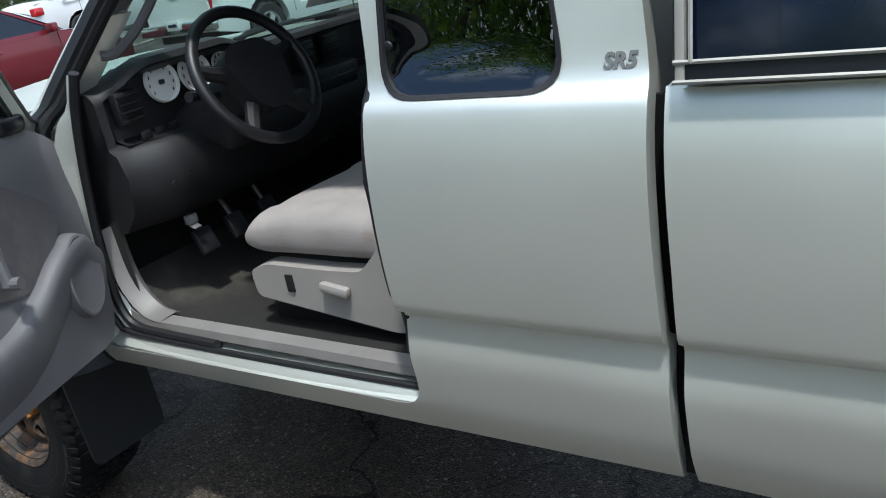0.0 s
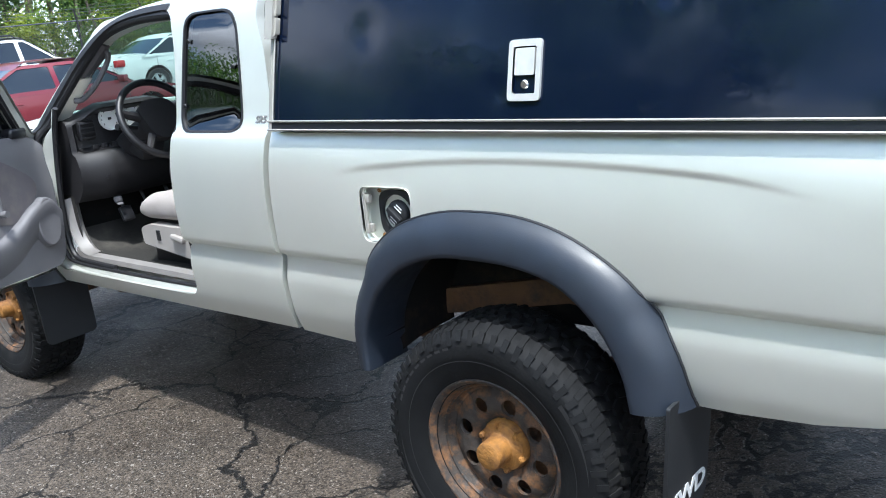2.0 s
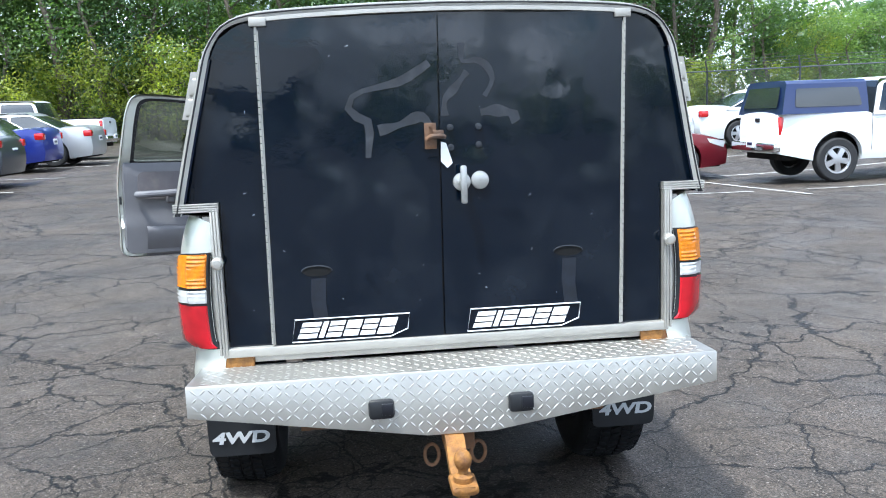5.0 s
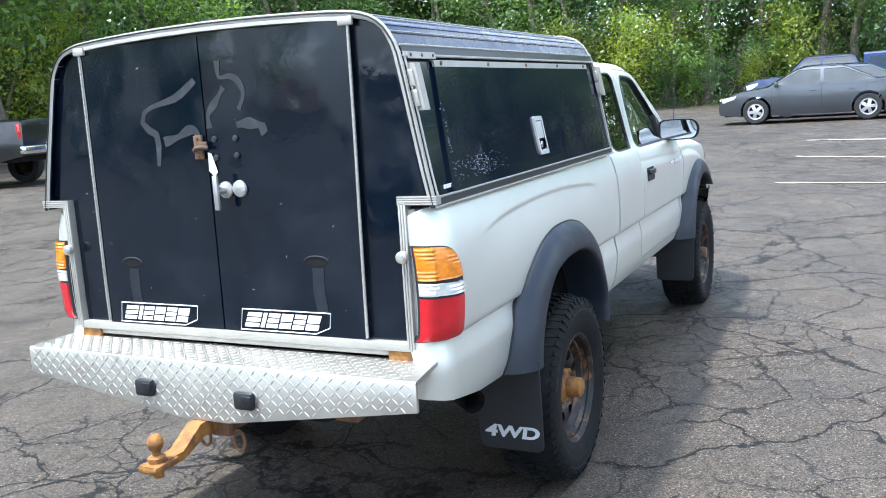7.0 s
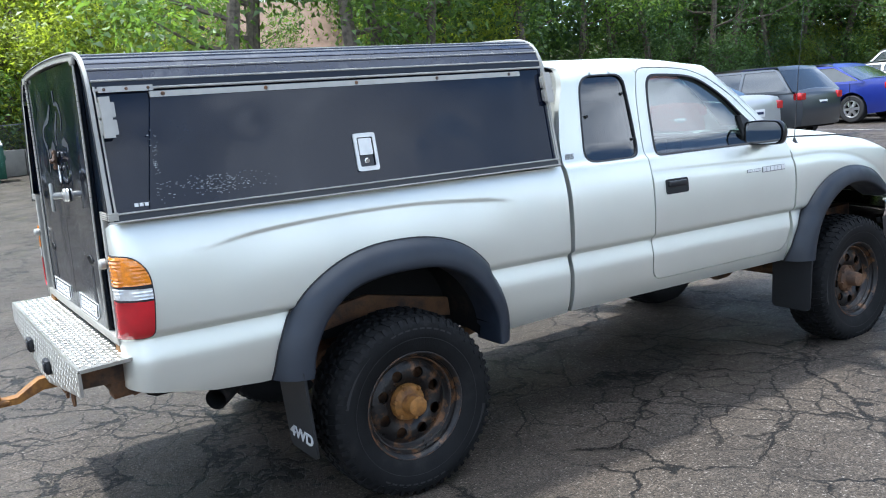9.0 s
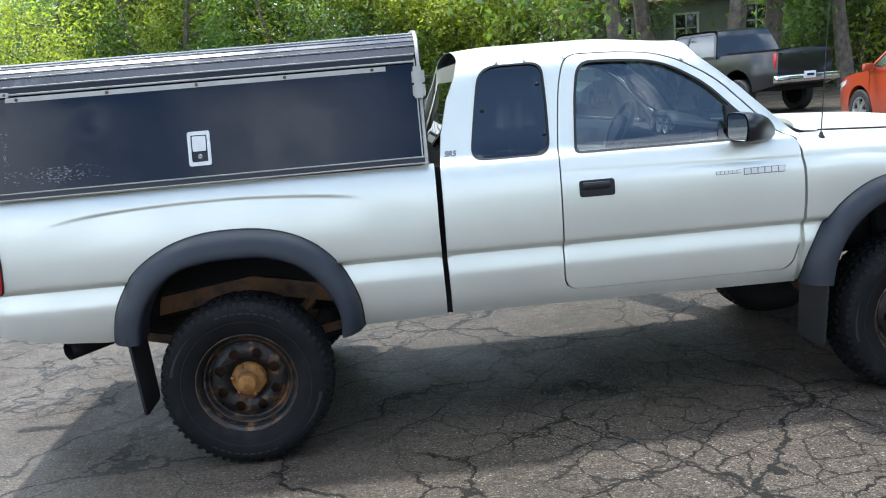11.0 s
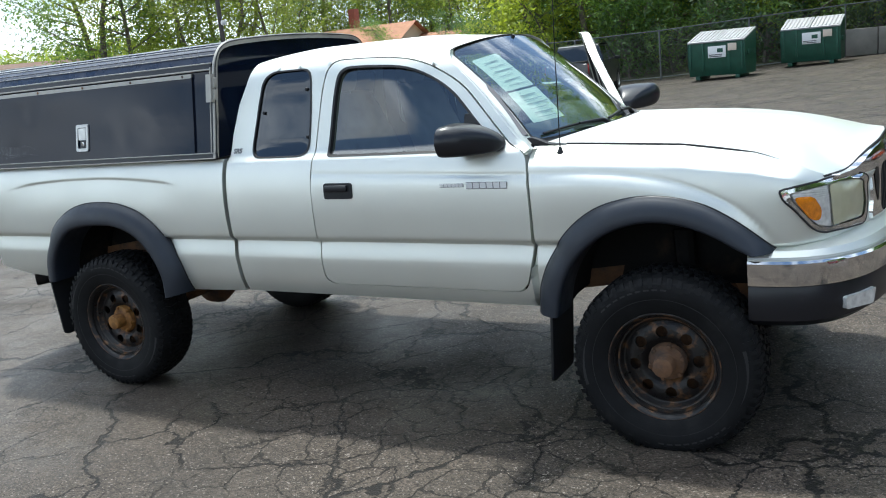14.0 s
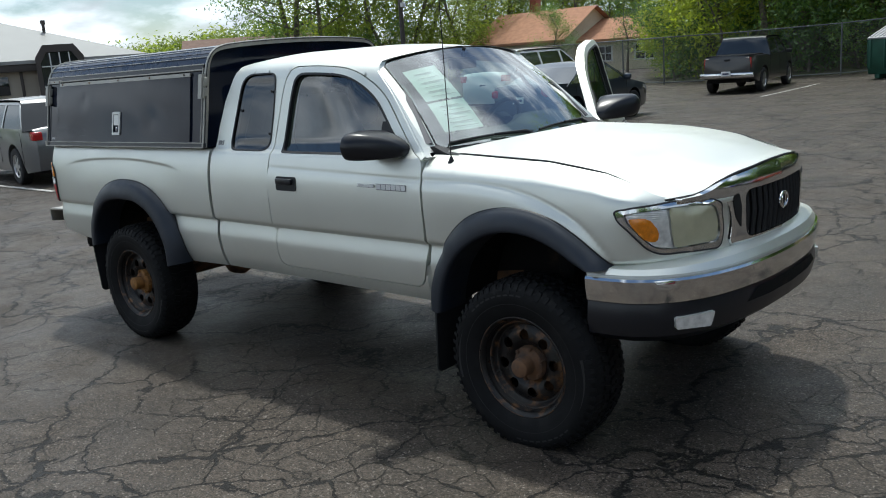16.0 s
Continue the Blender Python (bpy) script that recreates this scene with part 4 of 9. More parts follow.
# sheets of paper inside the glass
for t0, t1 in ((0.18, 0.48), (0.50, 0.86)):
    bm = panel(bmesh.new(), [(0.34, t0), (0.57, t0), (0.57, t1), (0.34, t1)], lambda u, t: windscreen(u, t, -0.012), 0.08)
    pp = part("window_sheet", bm, PAPER, pickup, "white printed sheet behind the glass")
    bm = bmesh.new()
    for k in range(6):
        u0 = 0.52
        tt = t0 + (t1 - t0) * (0.10 + 0.14 * k)
        panel(bm, [(u0 - 0.16 + 0.02 * (k % 3), tt), (u0, tt), (u0, tt + 0.006 + 0.004 * (k % 2)), (u0 - 0.16 + 0.02 * (k % 3), tt + 0.006 + 0.004 * (k % 2))], lambda u, t: windscreen(u, t, -0.0085), 0.2)
    part("print_bars", bm, PRINT, pp)
# wipers
for y0, y1 in ((0.10, 0.60), (-0.50, 0.02)):
    bm = bmesh.new()
    tube(bm, [windscreen(y0 - 0.02, -0.04, 0.03), windscreen(y0 + 0.06, 0.03, 0.035), windscreen((y0 + y1) / 2, 0.055, 0.025)], [0.012, 0.010, 0.006], 8)
    tube(bm, [windscreen(y, 0.045 + 0.02 * math.sin((y - y0) / (y1 - y0) * 3.1), 0.014) for y in np.linspace(y0 - 0.02, y1, 9)], 0.006, 6)
    part("wiper", bm, BLACKPL, pickup, "black wiper arm and blade")
# antenna
bm = bmesh.new()
p = Vector((-2.690, 0.742, 1.228))
lathe(bm, [(0.001, 0.034), (0.006, 0.033), (0.010, 0.02), (0.018, 0.006), (0.020, -0.01)], 14, Matrix.Translation(p) @ Matrix.Rotation(radians(90), 4, "X"))
an = part("antenna", bm, BLACKPL, pickup, "thin black whip antenna")
bm = bmesh.new()
tube(bm, [p + Vector((0, 0, 0.03)), p + Vector((-0.012, 0.02, 0.40)), p + Vector((-0.03, 0.045, 0.78))], [0.0026, 0.0022, 0.0016], 6)
part("mast", bm, GLOSSBLK, an)

# grille
gri = rounded([(-0.412, 1.06), (-0.48, 1.086), (-0.62, 1.090), (-0.62, 1.102), (-0.532, 1.107), (-0.478, 1.122), (-0.428, 1.143), (-0.36, 1.159), (-0.127, 1.180), (0.127, 1.180), (0.36, 1.159), (0.428, 1.143), (0.478, 1.122), (0.532, 1.107), (0.62, 1.102), (0.62, 1.090), (0.48, 1.086), (0.412, 1.06), (0.385, 0.98), (0.402, 0.90), (0.36, 0.862), (0.284, 0.855), (-0.284, 0.855), (-0.36, 0.862), (-0.402, 0.90), (-0.385, 0.98)],
              [0.02, 0.03, 0.004, 0.004, 0.03, 0.03, 0.03, 0.05, 0.1, 0.1, 0.05, 0.03, 0.03, 0.03, 0.004, 0.004, 0.03, 0.02, 0.05, 0.02, 0.02, 0.04, 0.04, 0.02, 0.02, 0.05], 5)
gin = rounded([(-0.312, 1.096), (-0.304, 0.898), (0.304, 0.898), (0.312, 1.096)], 0.045, 5)


def gsurf(off):
    """The grille's face: a little proud of the nose, rounded over at the top and towards the opening."""
    def f(y, z):
        roll = 0.028 * max(0, (z - 1.11) / 0.07) ** 2 + 0.02 * max(0, (0.90 - z) / 0.045) ** 2
        return Vector((NY(y) - off + roll, y, z))
    return f


bm = panel(bmesh.new(), gri, gsurf(0.020), 0.012, [gin], gsurf(-0.03))
gr = part("grille", bm, CHROME, pickup, "chrome grille surround with black upright bars")
for sg in (1, -1):
    bm = panel(bmesh.new(), rounded([(sg * 0.392, 1.078), (sg * 0.352, 1.090), (sg * 0.336, 1.03), (sg * 0.340, 0.945), (sg * 0.372, 0.995)], 0.010), gsurf(0.0225), 0.02)
    part("grille_slot", bm, BLACKPL, gr)
part("grille_back", panel(bmesh.new(), gin, gsurf(-0.045), 0.05), UNDER, gr)
for k in range(13):
    y = -0.285 + 0.0475 * k
    bm = bmesh.new()
    tube(bm, [gsurf(0.000)(y, 0.90), gsurf(0.010)(y, 1.0), gsurf(0.002)(y, 1.096)], 0.0125, 8)
    part("grille_bar", bm, BLACKPL, gr)
bm = bmesh.new()
tube(bm, [gsurf(0.024)(0, 1.008) + Vector((0, 0.044 * math.cos(a), 0.032 * math.sin(a))) for a in np.linspace(0, 2 * math.pi, 24, endpoint=False)], 0.006, 8, True)
tube(bm, [gsurf(0.024)(0, 1.008) + Vector((0, 0.018 * math.cos(a), 0.031 * math.sin(a))) for a in np.linspace(0, 2 * math.pi, 20, endpoint=False)], 0.005, 8, True)
part("emblem", bm, CHROME, gr, "chrome ring emblem")

# front bumper
BP = curve([(-3.435, 0.842), (-3.52, 0.838), (-3.63, 0.815), (-3.74, 0.74), (-3.83, 0.61), (-3.89, 0.43), (-3.925, 0.22), (-3.935, 0.0)], 40)
BP = [tuple(p) for p in BP] + [(x, -y) for x, y in BP[::-1][1:]]


def bump_rows(spec):
    rows = []
    for i, (x, y) in enumerate(BP):
        k = abs(y) / 0.842
        n = Vector((-1.0 + 0.9 * k ** 3, y * (0.3 + 1.2 * k ** 3), 0)).normalized()
        rows.append([Vector((x, y, 0)) + n * d + Vector((0, 0, z - drop * (1 - k ** 2))) for d, z, drop in spec])
    return rows


bm = bmesh.new()
strip(bm, bump_rows([(-0.12, 0.862, -0.02), (-0.06, 0.862, -0.02), (-0.016, 0.852, -0.012), (0.0, 0.832, 0), (-0.006, 0.812, 0)]))
fb = part("front_bumper", bm, SILVER, pickup, "chrome bumper with silver cap and black valance")
bm = bmesh.new()
strip(bm, bump_rows([(-0.004, 0.822, 0), (0.010, 0.820, 0), (0.016, 0.810, 0), (0.012, 0.770, 0.0), (0.002, 0.722, 0.0), (-0.012, 0.712, 0), (-0.06, 0.710, 0)]))
part("chrome_bar", bm, CHROME, fb, "chrome bumper bar")
bm = bmesh.new()
strip(bm, bump_rows([(-0.008, 0.720, 0.0), (-0.002, 0.700, 0.0), (0.004, 0.64, 0.0), (-0.008, 0.585, -0.01), (-0.045, 0.556, -0.01), (-0.14, 0.550, 0.0)]))
part("valance", bm, GLOSSBLK, fb, "dark grey lower valance")
bm = panel(bmesh.new(), rounded([(-0.40, 0.655), (0.40, 0.655), (0.31, 0.705), (-0.31, 0.705)], 0.015), lambda y, z: Vector((float(np.interp(abs(y), [0, 0.22, 0.43], [-3.935, -3.925, -3.89])) - 0.006, y, z)), 0.04)
part("intake_slot", bm, UNDER, fb)
for sg in (1, -1):
    bm = panel(bmesh.new(), rounded([(0.606, 0.611), (0.730, 0.616), (0.732, 0.664), (0.583, 0.668)], 0.01), lambda y, z: Vector((float(np.interp(y, [0.43, 0.61, 0.74, 0.815], [-3.89, -3.83, -3.74, -3.63])) - 0.018, sg * (y + 0.010), z)), 0.03, (), lambda y, z: Vector((float(np.interp(y, [0.43, 0.61, 0.74, 0.815], [-3.89, -3.83, -3.74, -3.63])) + 0.02, sg * (y - 0.02), z)))
    part("fog_lamp", bm, CLEARLENS, fb, "clear ribbed fog lamp")

# ---- wheels ----
WHEEL_R = 0.388


def build_wheel(at):
    """A wheel with its outside towards +y, hub at the origin."""
    wh = new("wheel")
    wh.parent = pickup
    wh["label"] = "rusty steel wheel with a black all-terrain tyre"
    bm = bmesh.new()
    R = WHEEL_R
    prof = [(0.205, -0.105), (0.235, -0.122), (0.30, -0.135), (0.345, -0.130), (R - 0.022, -0.112), (R - 0.014, -0.09), (R - 0.012, 0.0), (R - 0.014, 0.09), (R - 0.022, 0.112), (0.352, 0.129), (0.345, 0.1325), (0.30, 0.137), (0.292, 0.1335), (0.262, 0.130), (0.256, 0.127), (0.235, 0.122), (0.222, 0.112), (0.205, 0.10)]
    lathe(bm, prof, 72)
    ty = part("tyre", bm, RUBBER, wh, "black all-terrain tyre", angle=40)
    # tread blocks
    bm = bmesh.new()
    N = 58
    for k in range(N):
        a0 = 2 * math.pi * k / N
        for j, (yc, wy, sh, da) in enumerate(((-0.088, 0.040, 0.30, 0.050), (-0.040, 0.034, -0.55, 0.066), (0.004, 0.034, 0.55, 0.066), (0.048, 0.034, -0.55, 0.066), (0.092, 0.042, 0.30, 0.054))):
            a = a0 + (j % 2) * math.pi / N
            lo, hi = R - 0.016, R - (0.002 if abs(yc) < 0.06 else 0.006)
            vs = []
            for r in (lo, hi):
                for (u, v) in ((-1, -1), (1, -1), (1, 1), (-1, 1)):
                    aa = a + u * da * 0.42 + sh * v * wy * 0.8
                    y = yc + v * wy * 0.5
                    rr = r - 0.022 * max(0, (abs(y) - 0.095) / 0.03)
                    vs.append(bm.verts.new((rr * math.cos(aa), y, rr * math.sin(aa))))
            for f in ((4, 5, 6, 7), (0, 1, 5, 4), (1, 2, 6, 5), (2, 3, 7, 6), (3, 0, 4, 7)):
                bm.faces.new([vs[i] for i in f])
        # shoulder lugs down the sidewall
        a = a0 + math.pi / N * 0.4
        vs = []
        for (r, y) in ((R - 0.016, 0.116), (R - 0.055 + 0.012 * (k % 2), 0.1315)):
            for u in (-1, 1):
                vs.append(bm.verts.new((r * math.cos(a + u * 0.024), y, r * math.sin(a + u * 0.024))))
        top = [bm.verts.new(v.co + Vector((0, 0.006, 0))) for v in vs]
        bm.faces.new((top[0], top[1], top[3], top[2]))
        for i, j in ((0, 1), (1, 3), (3, 2), (2, 0)):
            bm.faces.new((vs[i], vs[j], top[j], top[i]))
    part("tread", bm, RUBBER, wh, "worn blocky tread", angle=40)["kind"] = "stuff"
    # worn raised marks on the sidewall: two long wedges, short blocks and a ring
    bm = bmesh.new()

    def raised(r0, r1, a0, a1, taper=1.0):
        rows = [[], []]
        for a in np.linspace(a0, a1, 8 if a1 - a0 < 1 else 48):
            f = (a - a0) / (a1 - a0)
            m_, h_ = (r0 + r1) / 2, (r1 - r0) / 2 * (1 - (1 - taper) * f)
            for row, rr_ in zip(rows, (m_ - h_, m_ + h_)):
                row.append((rr_ * math.cos(a), 0.1355 + 0.03 * (0.30 - rr_) * (rr_ > 0.30), rr_ * math.sin(a)))
        strip(bm, rows)
    for k in range(2):
        raised(0.300, 0.336, math.pi * k + 0.2, math.pi * k + 1.0, 0.1)
        for j in range(9):
            raised(0.306, 0.328, math.pi * k + 1.25 + 0.105 * j, math.pi * k + 1.32 + 0.105 * j)
    raised(0.2850, 0.2872, 0.0, math.pi)
    raised(0.2850, 0.2872, math.pi, 2 * math.pi)
    part("sidewall_mark", bm, SIDEMARK, wh, "faint raised sidewall marks")["kind"] = "stuff"
    bm = bmesh.new()
    lathe(bm, [(0.224, 0.106), (0.226, 0.114), (0.221, 0.118), (0.212, 0.112), (0.206, 0.098), (0.197, 0.075), (0.192, 0.068), (0.186, 0.055), (0.180, 0.048), (0.172, 0.046)], 56)
    lathe(bm, [(0.205, 0.10), (0.195, 0.0), (0.205, -0.10), (0.225, -0.115)], 40)

    def disc(u, v):
        r = math.hypot(u, v)
        return Vector((u, 0.046 + 0.018 * max(0, 1 - ((r - 0.128) / 0.05) ** 2) - 0.012 * soft(0.10, 0.08, r), v))
    holes = [circle(0.130 * math.cos(2 * math.pi * (k + 0.5) / 8), 0.130 * math.sin(2 * math.pi * (k + 0.5) / 8), 0.0245, 14) for k in range(8)]
    panel(bm, circle(0, 0, 0.173, 48), disc, 0.016, holes, lambda u, v: disc(u, v) - Vector((0, 0.012, 0)))
    rim = part("rim", bm, RIM, wh, "black steel rim flaking to rust")
    for r0, y0 in ((0.224, 0.1155), (0.196, 0.0745)):
        bm = bmesh.new()
        lathe(bm, [(r0 - 0.007, y0 - 0.004), (r0 - 0.004, y0 + 0.0015), (r0, y0 + 0.003), (r0 + 0.003, y0)], 48)
        part("rim_ridge", bm, RIDGERUST, wh, "rusted ridge of the rim")
    bm = bmesh.new()
    lathe(bm, [(0.001, 0.135), (0.034, 0.135), (0.040, 0.131), (0.042, 0.120), (0.043, 0.075), (0.050, 0.068), (0.072, 0.062), (0.078, 0.045), (0.080, 0.02)], 28)
    part("hub", bm, RUST, wh, "orange rusted hub cap")
    for k in range(6):
        bm = bmesh.new()
        a = 2 * math.pi * k / 6 + 0.2
        lathe(bm, [(0.001, 0.074), (0.008, 0.073), (0.0105, 0.066), (0.0105, 0.03)], 6, Matrix.Translation((0.0695 * math.cos(a), 0, 0.0695 * math.sin(a))))
        part("lug_nut", bm, RUST, wh)
    bm = bmesh.new()
    lathe(bm, [(0.001, -0.01), (0.15, -0.01), (0.184, -0.03), (0.184, -0.10)], 28)
    part("brake_drum", bm, DIRTYRUST, wh)
    wh.matrix_basis = at
    return wh


w0 = build_wheel(Matrix.Translation((0.018, 0.752, WHEEL_R - 0.011)))
w1 = copy_thing(w0, Matrix.Translation((-3.110, 0.752, WHEEL_R - 0.008)) @ Matrix.Rotation(0.5, 4, "Y"))
for ob in w1.children:
    if ob.name.startswith("hub") or ob.name.startswith("lug_nut"):
        ob.data = ob.data.copy()
        ob.data.materials[0] = DIRTYRUST
        if ob.name.startswith("hub"):
            ob["label"] = "brown rusted hub cap"
copy_thing(w0, Matrix.Translation((-0.038, -0.768, WHEEL_R - 0.012)) @ Matrix.Rotation(math.pi, 4, "Z") @ Matrix.Rotation(0.9, 4, "Y"))
copy_thing(w0, Matrix.Translation((-3.096, -0.742, WHEEL_R - 0.004)) @ Matrix.Rotation(math.pi, 4, "Z"))
for wh in (w0, w1):
    for ob in wh.children:
        if ob.name.startswith("rim") and not ob.name.startswith("rim_ridge"):
            ob.data = ob.data.copy()
            ob.data.materials[0] = DARKRIM

# ---- underbody, wells, flaps ----
bm = bmesh.new()
for sg in (1, -1):
    tube(bm, [(1.10, sg * 0.44, 0.62), (0.55, sg * 0.44, 0.66), (0.0, sg * 0.44, 0.74), (-0.6, sg * 0.44, 0.62), (-2.4, sg * 0.42, 0.58), (-3.1, sg * 0.40, 0.68), (-3.75, sg * 0.38, 0.70)], 0.06, 4)
for x in (1.0, -0.65, -1.6, -2.5, -3.55):
    tube(bm, [(x, -0.42, 0.60), (x, 0.42, 0.60)], 0.045, 6)
part("chassis_frame", bm, DIRTYRUST, pickup, "rusty ladder frame")
for x in (0, -3.096):
    bm = bmesh.new()
    tube(bm, [(x, -0.66, 0.385), (x, -0.1, 0.385), (x, 0.0, 0.385), (x, 0.66, 0.385)], 0.042, 10)
    lathe(bm, [(0.02, -0.1), (0.11, -0.07), (0.135, 0.0), (0.11, 0.07), (0.02, 0.1)], 16, Matrix.Translation((x, 0.05 if x == 0 else -0.15, 0.385)))
    part("axle", bm, DIRTYRUST, pickup, "rusty axle")
for sg in (1, -1):
    bm = bmesh.new()
    tube(bm, curve([(0.72, sg * 0.52, 0.60), (0.3, sg * 0.52, 0.50), (0, sg * 0.52, 0.45), (-0.3, sg * 0.52, 0.50), (-0.75, sg * 0.52, 0.58)], 14), 0.03, 4)
    part("leaf_spring", bm, DIRTYRUST, pickup)
    bm = bmesh.new()
    tube(bm, [(-0.05, sg * 0.48, 0.40), (-0.40, sg * 0.40, 0.78)], 0.03, 8)
    part("shock_absorber", bm, DIRTYRUST, pickup)
    bm = bmesh.new()
    tube(bm, [(-3.15, sg * 0.52, 0.42), (-3.12, sg * 0.48, 0.86)], 0.045, 10)
    part("shock_absorber", bm, UNDER, pickup)
    for xc, inn, r in ((0.015, REAR_IN, 0.47), (-3.08, FRONT_IN, 0.44)):
        bm = bmesh.new()
        c = curve(inn, 24) + np.array((LEFT_SHIFT if sg < 0 and inn is REAR_IN else 0, 0))
        strip(bm, [[(x, sg * y, z + (0.03 if y < 0.7 else 0)) for x, z in c] for y in (0.80, 0.62, 0.45)])
        strip(bm, [[(x, sg * 0.45, z + 0.03) for x, z in c], [(x, sg * 0.45, 0.62) for x, z in c]])
        part("wheel_well", bm, UNDER, pickup)
for nm, c, d in (("bed_pan", (0.09, 0, 0.93), (1.86, 1.36, 0.03)), ("floor_pan", (-1.72, 0, 0.585), (1.60, 1.42, 0.03)), ("engine_tray", (-3.10, 0, 0.98), (1.05, 1.20, 0.03)), ("firewall", (-2.56, 0, 0.86), (0.03, 1.42, 0.60))):
    part(nm, boxed(c, d), UNDER, pickup)
bm = bmesh.new()
box(bm, (0.62, -0.05, 0.56), (0.62, 0.62, 0.18), None, 0.05)
part("spare_wheel_carrier", bm, UNDER, pickup)
bm = bmesh.new()
pipe = curve([(-0.7, 0.30, 0.54), (0.2, 0.33, 0.62), (0.48, 0.42, 0.605), (0.62, 0.55, 0.590), (0.80, 0.755, 0.572)], 20)
tube(bm, pipe, [0.030] * 14 + [0.032, 0.040, 0.041, 0.041, 0.041, 0.041], 14, False, False)
tube(bm, pipe[-5:], [0.036] * 5, 14, False, False)
part("exhaust_pipe", bm, UNDER, pickup, "dark exhaust tail pipe")
for sg in (1, -1):
    for x, z0, lean in ((0.50, 0.272, -0.03), (-2.655, 0.270, 0.02)):
        ol = rounded([(sg * 0.625, 0.0), (sg * 0.875, 0.0), (sg * 0.880, 0.36), (sg * 0.62, 0.36)], [0.03, 0.03, 0.01, 0.01])
        fsurf = lambda d: (lambda y, z: Vector((x + lean * (1 - z / 0.36) + d, y, z0 + z)))
        bm = panel(bmesh.new(), ol, fsurf(0.004), 0.06, (), fsurf(-0.006))
        panel(bm, ol, fsurf(-0.006), 0.06)
        fl = part("mud_flap", bm, BLACKPL, pickup, "black rubber mud flap")
        if x > 0:
            m = Matrix.Translation((x + lean * 0.8 + 0.007, sg * 0.755, z0 + 0.072)) @ Matrix.Rotation(radians(90), 4, "Z") @ Matrix.Rotation(radians(90), 4, "X")
            lettering("flap_lettering", "4WD", 0.062, m @ Matrix.Diagonal((1.5, 1.0, 1.0, 1.0)), PRINT, fl, 0.001, 0.12, "worn pale 4WD lettering")

# ---- fuel filler ----
FX0, FZ0, FY0 = -0.366, 1.030, 0.826
bm = bmesh.new()
strip(bm, [[(x, -y, z) for x, z in LIPO + LIPO[:1]] for y in (FY0 - 0.004, FY0 - 0.022, FY0 - 0.040)])
bm.faces.new([bm.verts.new((x, -FY0 + 0.040, z)) for x, z in LIPO])
ff = part("fuel_filler", bm, SILVER, pickup, "open fuel filler recess with black cap")
bm = bmesh.new()
cup = rounded([(FX0 - 0.070, 0.962), (FX0 + 0.066, 0.962), (FX0 + 0.066, 1.100), (FX0 - 0.070, 1.100)], 0.045, 7)
cup_in = circle(FX0, FZ0, 0.058, 28)
panel(bm, cup, lambda x, z: Vector((x, -FY0 + 0.030, z)), 0.02, [cup_in], lambda x, z: Vector((x, -FY0 + 0.042, z)))
strip(bm, [[(FX0 + (x - FX0) * k, -FY0 + d, FZ0 + (z - FZ0) * k) for x, z in cup_in + cup_in[:1]] for k, d in ((1.0, 0.030), (0.96, 0.050), (0.94, 0.075))])
bm.faces.new([bm.verts.new((FX0 + (x - FX0) * 0.94, -FY0 + 0.075, FZ0 + (z - FZ0) * 0.94)) for x, z in cup_in])
part("filler_cup", bm, BLACKPL, ff, "black rubber filler cup")
for bx, bz in ((-0.428, 1.098), (-0.304, 1.098), (-0.304, 0.972), (-0.428, 0.962)):
    bm = bmesh.new()
    lathe(bm, [(0.001, 0.005), (0.006, 0.004), (0.007, 0.0)], 10, Matrix.Translation((bx, -FY0 + 0.032, bz)) @ Matrix.Rotation(math.pi, 4, "Z"))
    part("screw", bm, RUST, ff)
bm = bmesh.new()
cxz = (-0.3875, 1.0295)
strip(bm, [[(cxz[0] + (x - cxz[0]) * k, -y, cxz[1] + (z - cxz[1]) * k) for x, z in LIPO + LIPO[:1]] for k, y in ((0.99, FY0 - 0.012), (0.93, FY0 - 0.015), (0.91, FY0 - 0.022))])
part("filler_lip", bm, SILVER, ff, "silver inner lip")
bm = bmesh.new()
capm = Matrix.Translation((FX0, -FY0 + 0.042, FZ0)) @ Matrix.Rotation(math.pi, 4, "Z")
lathe(bm, [(0.001, 0.020), (0.031, 0.020), (0.037, 0.016), (0.041, 0.008), (0.043, -0.03)], 28, capm)
box(bm, Vector((FX0, -FY0 + 0.017, FZ0)), (0.060, 0.018, 0.016), Matrix.Rotation(0.7, 4, "Y"), 0.004)
cap = part("fuel_cap", bm, BLACKPL, ff, "black screw cap")
bm = bmesh.new()
for k in (-1, 1):
    for j in range(2):
        box(bm, Vector((FX0 + (0.010 + 0.006 * j) * k, -FY0 + 0.0215, FZ0 + (0.015 + 0.007 * j) * k)), (0.030 - 0.006 * j, 0.0015, 0.003), Matrix.Rotation(0.7, 4, "Y"))
part("cap_print", bm, WHITE, cap)
bm = bmesh.new()
for z in (0.985, 1.075):
    box(bm, (-0.466, -FY0 + 0.016, z), (0.022, 0.016, 0.026), None, 0.003)
tube(bm, [(-0.472, -FY0 + 0.009, 0.970), (-0.472, -FY0 + 0.009, 1.092)], 0.005, 8)
part("filler_hinge", bm, ALU, ff, "pale hinge of the missing fuel door")

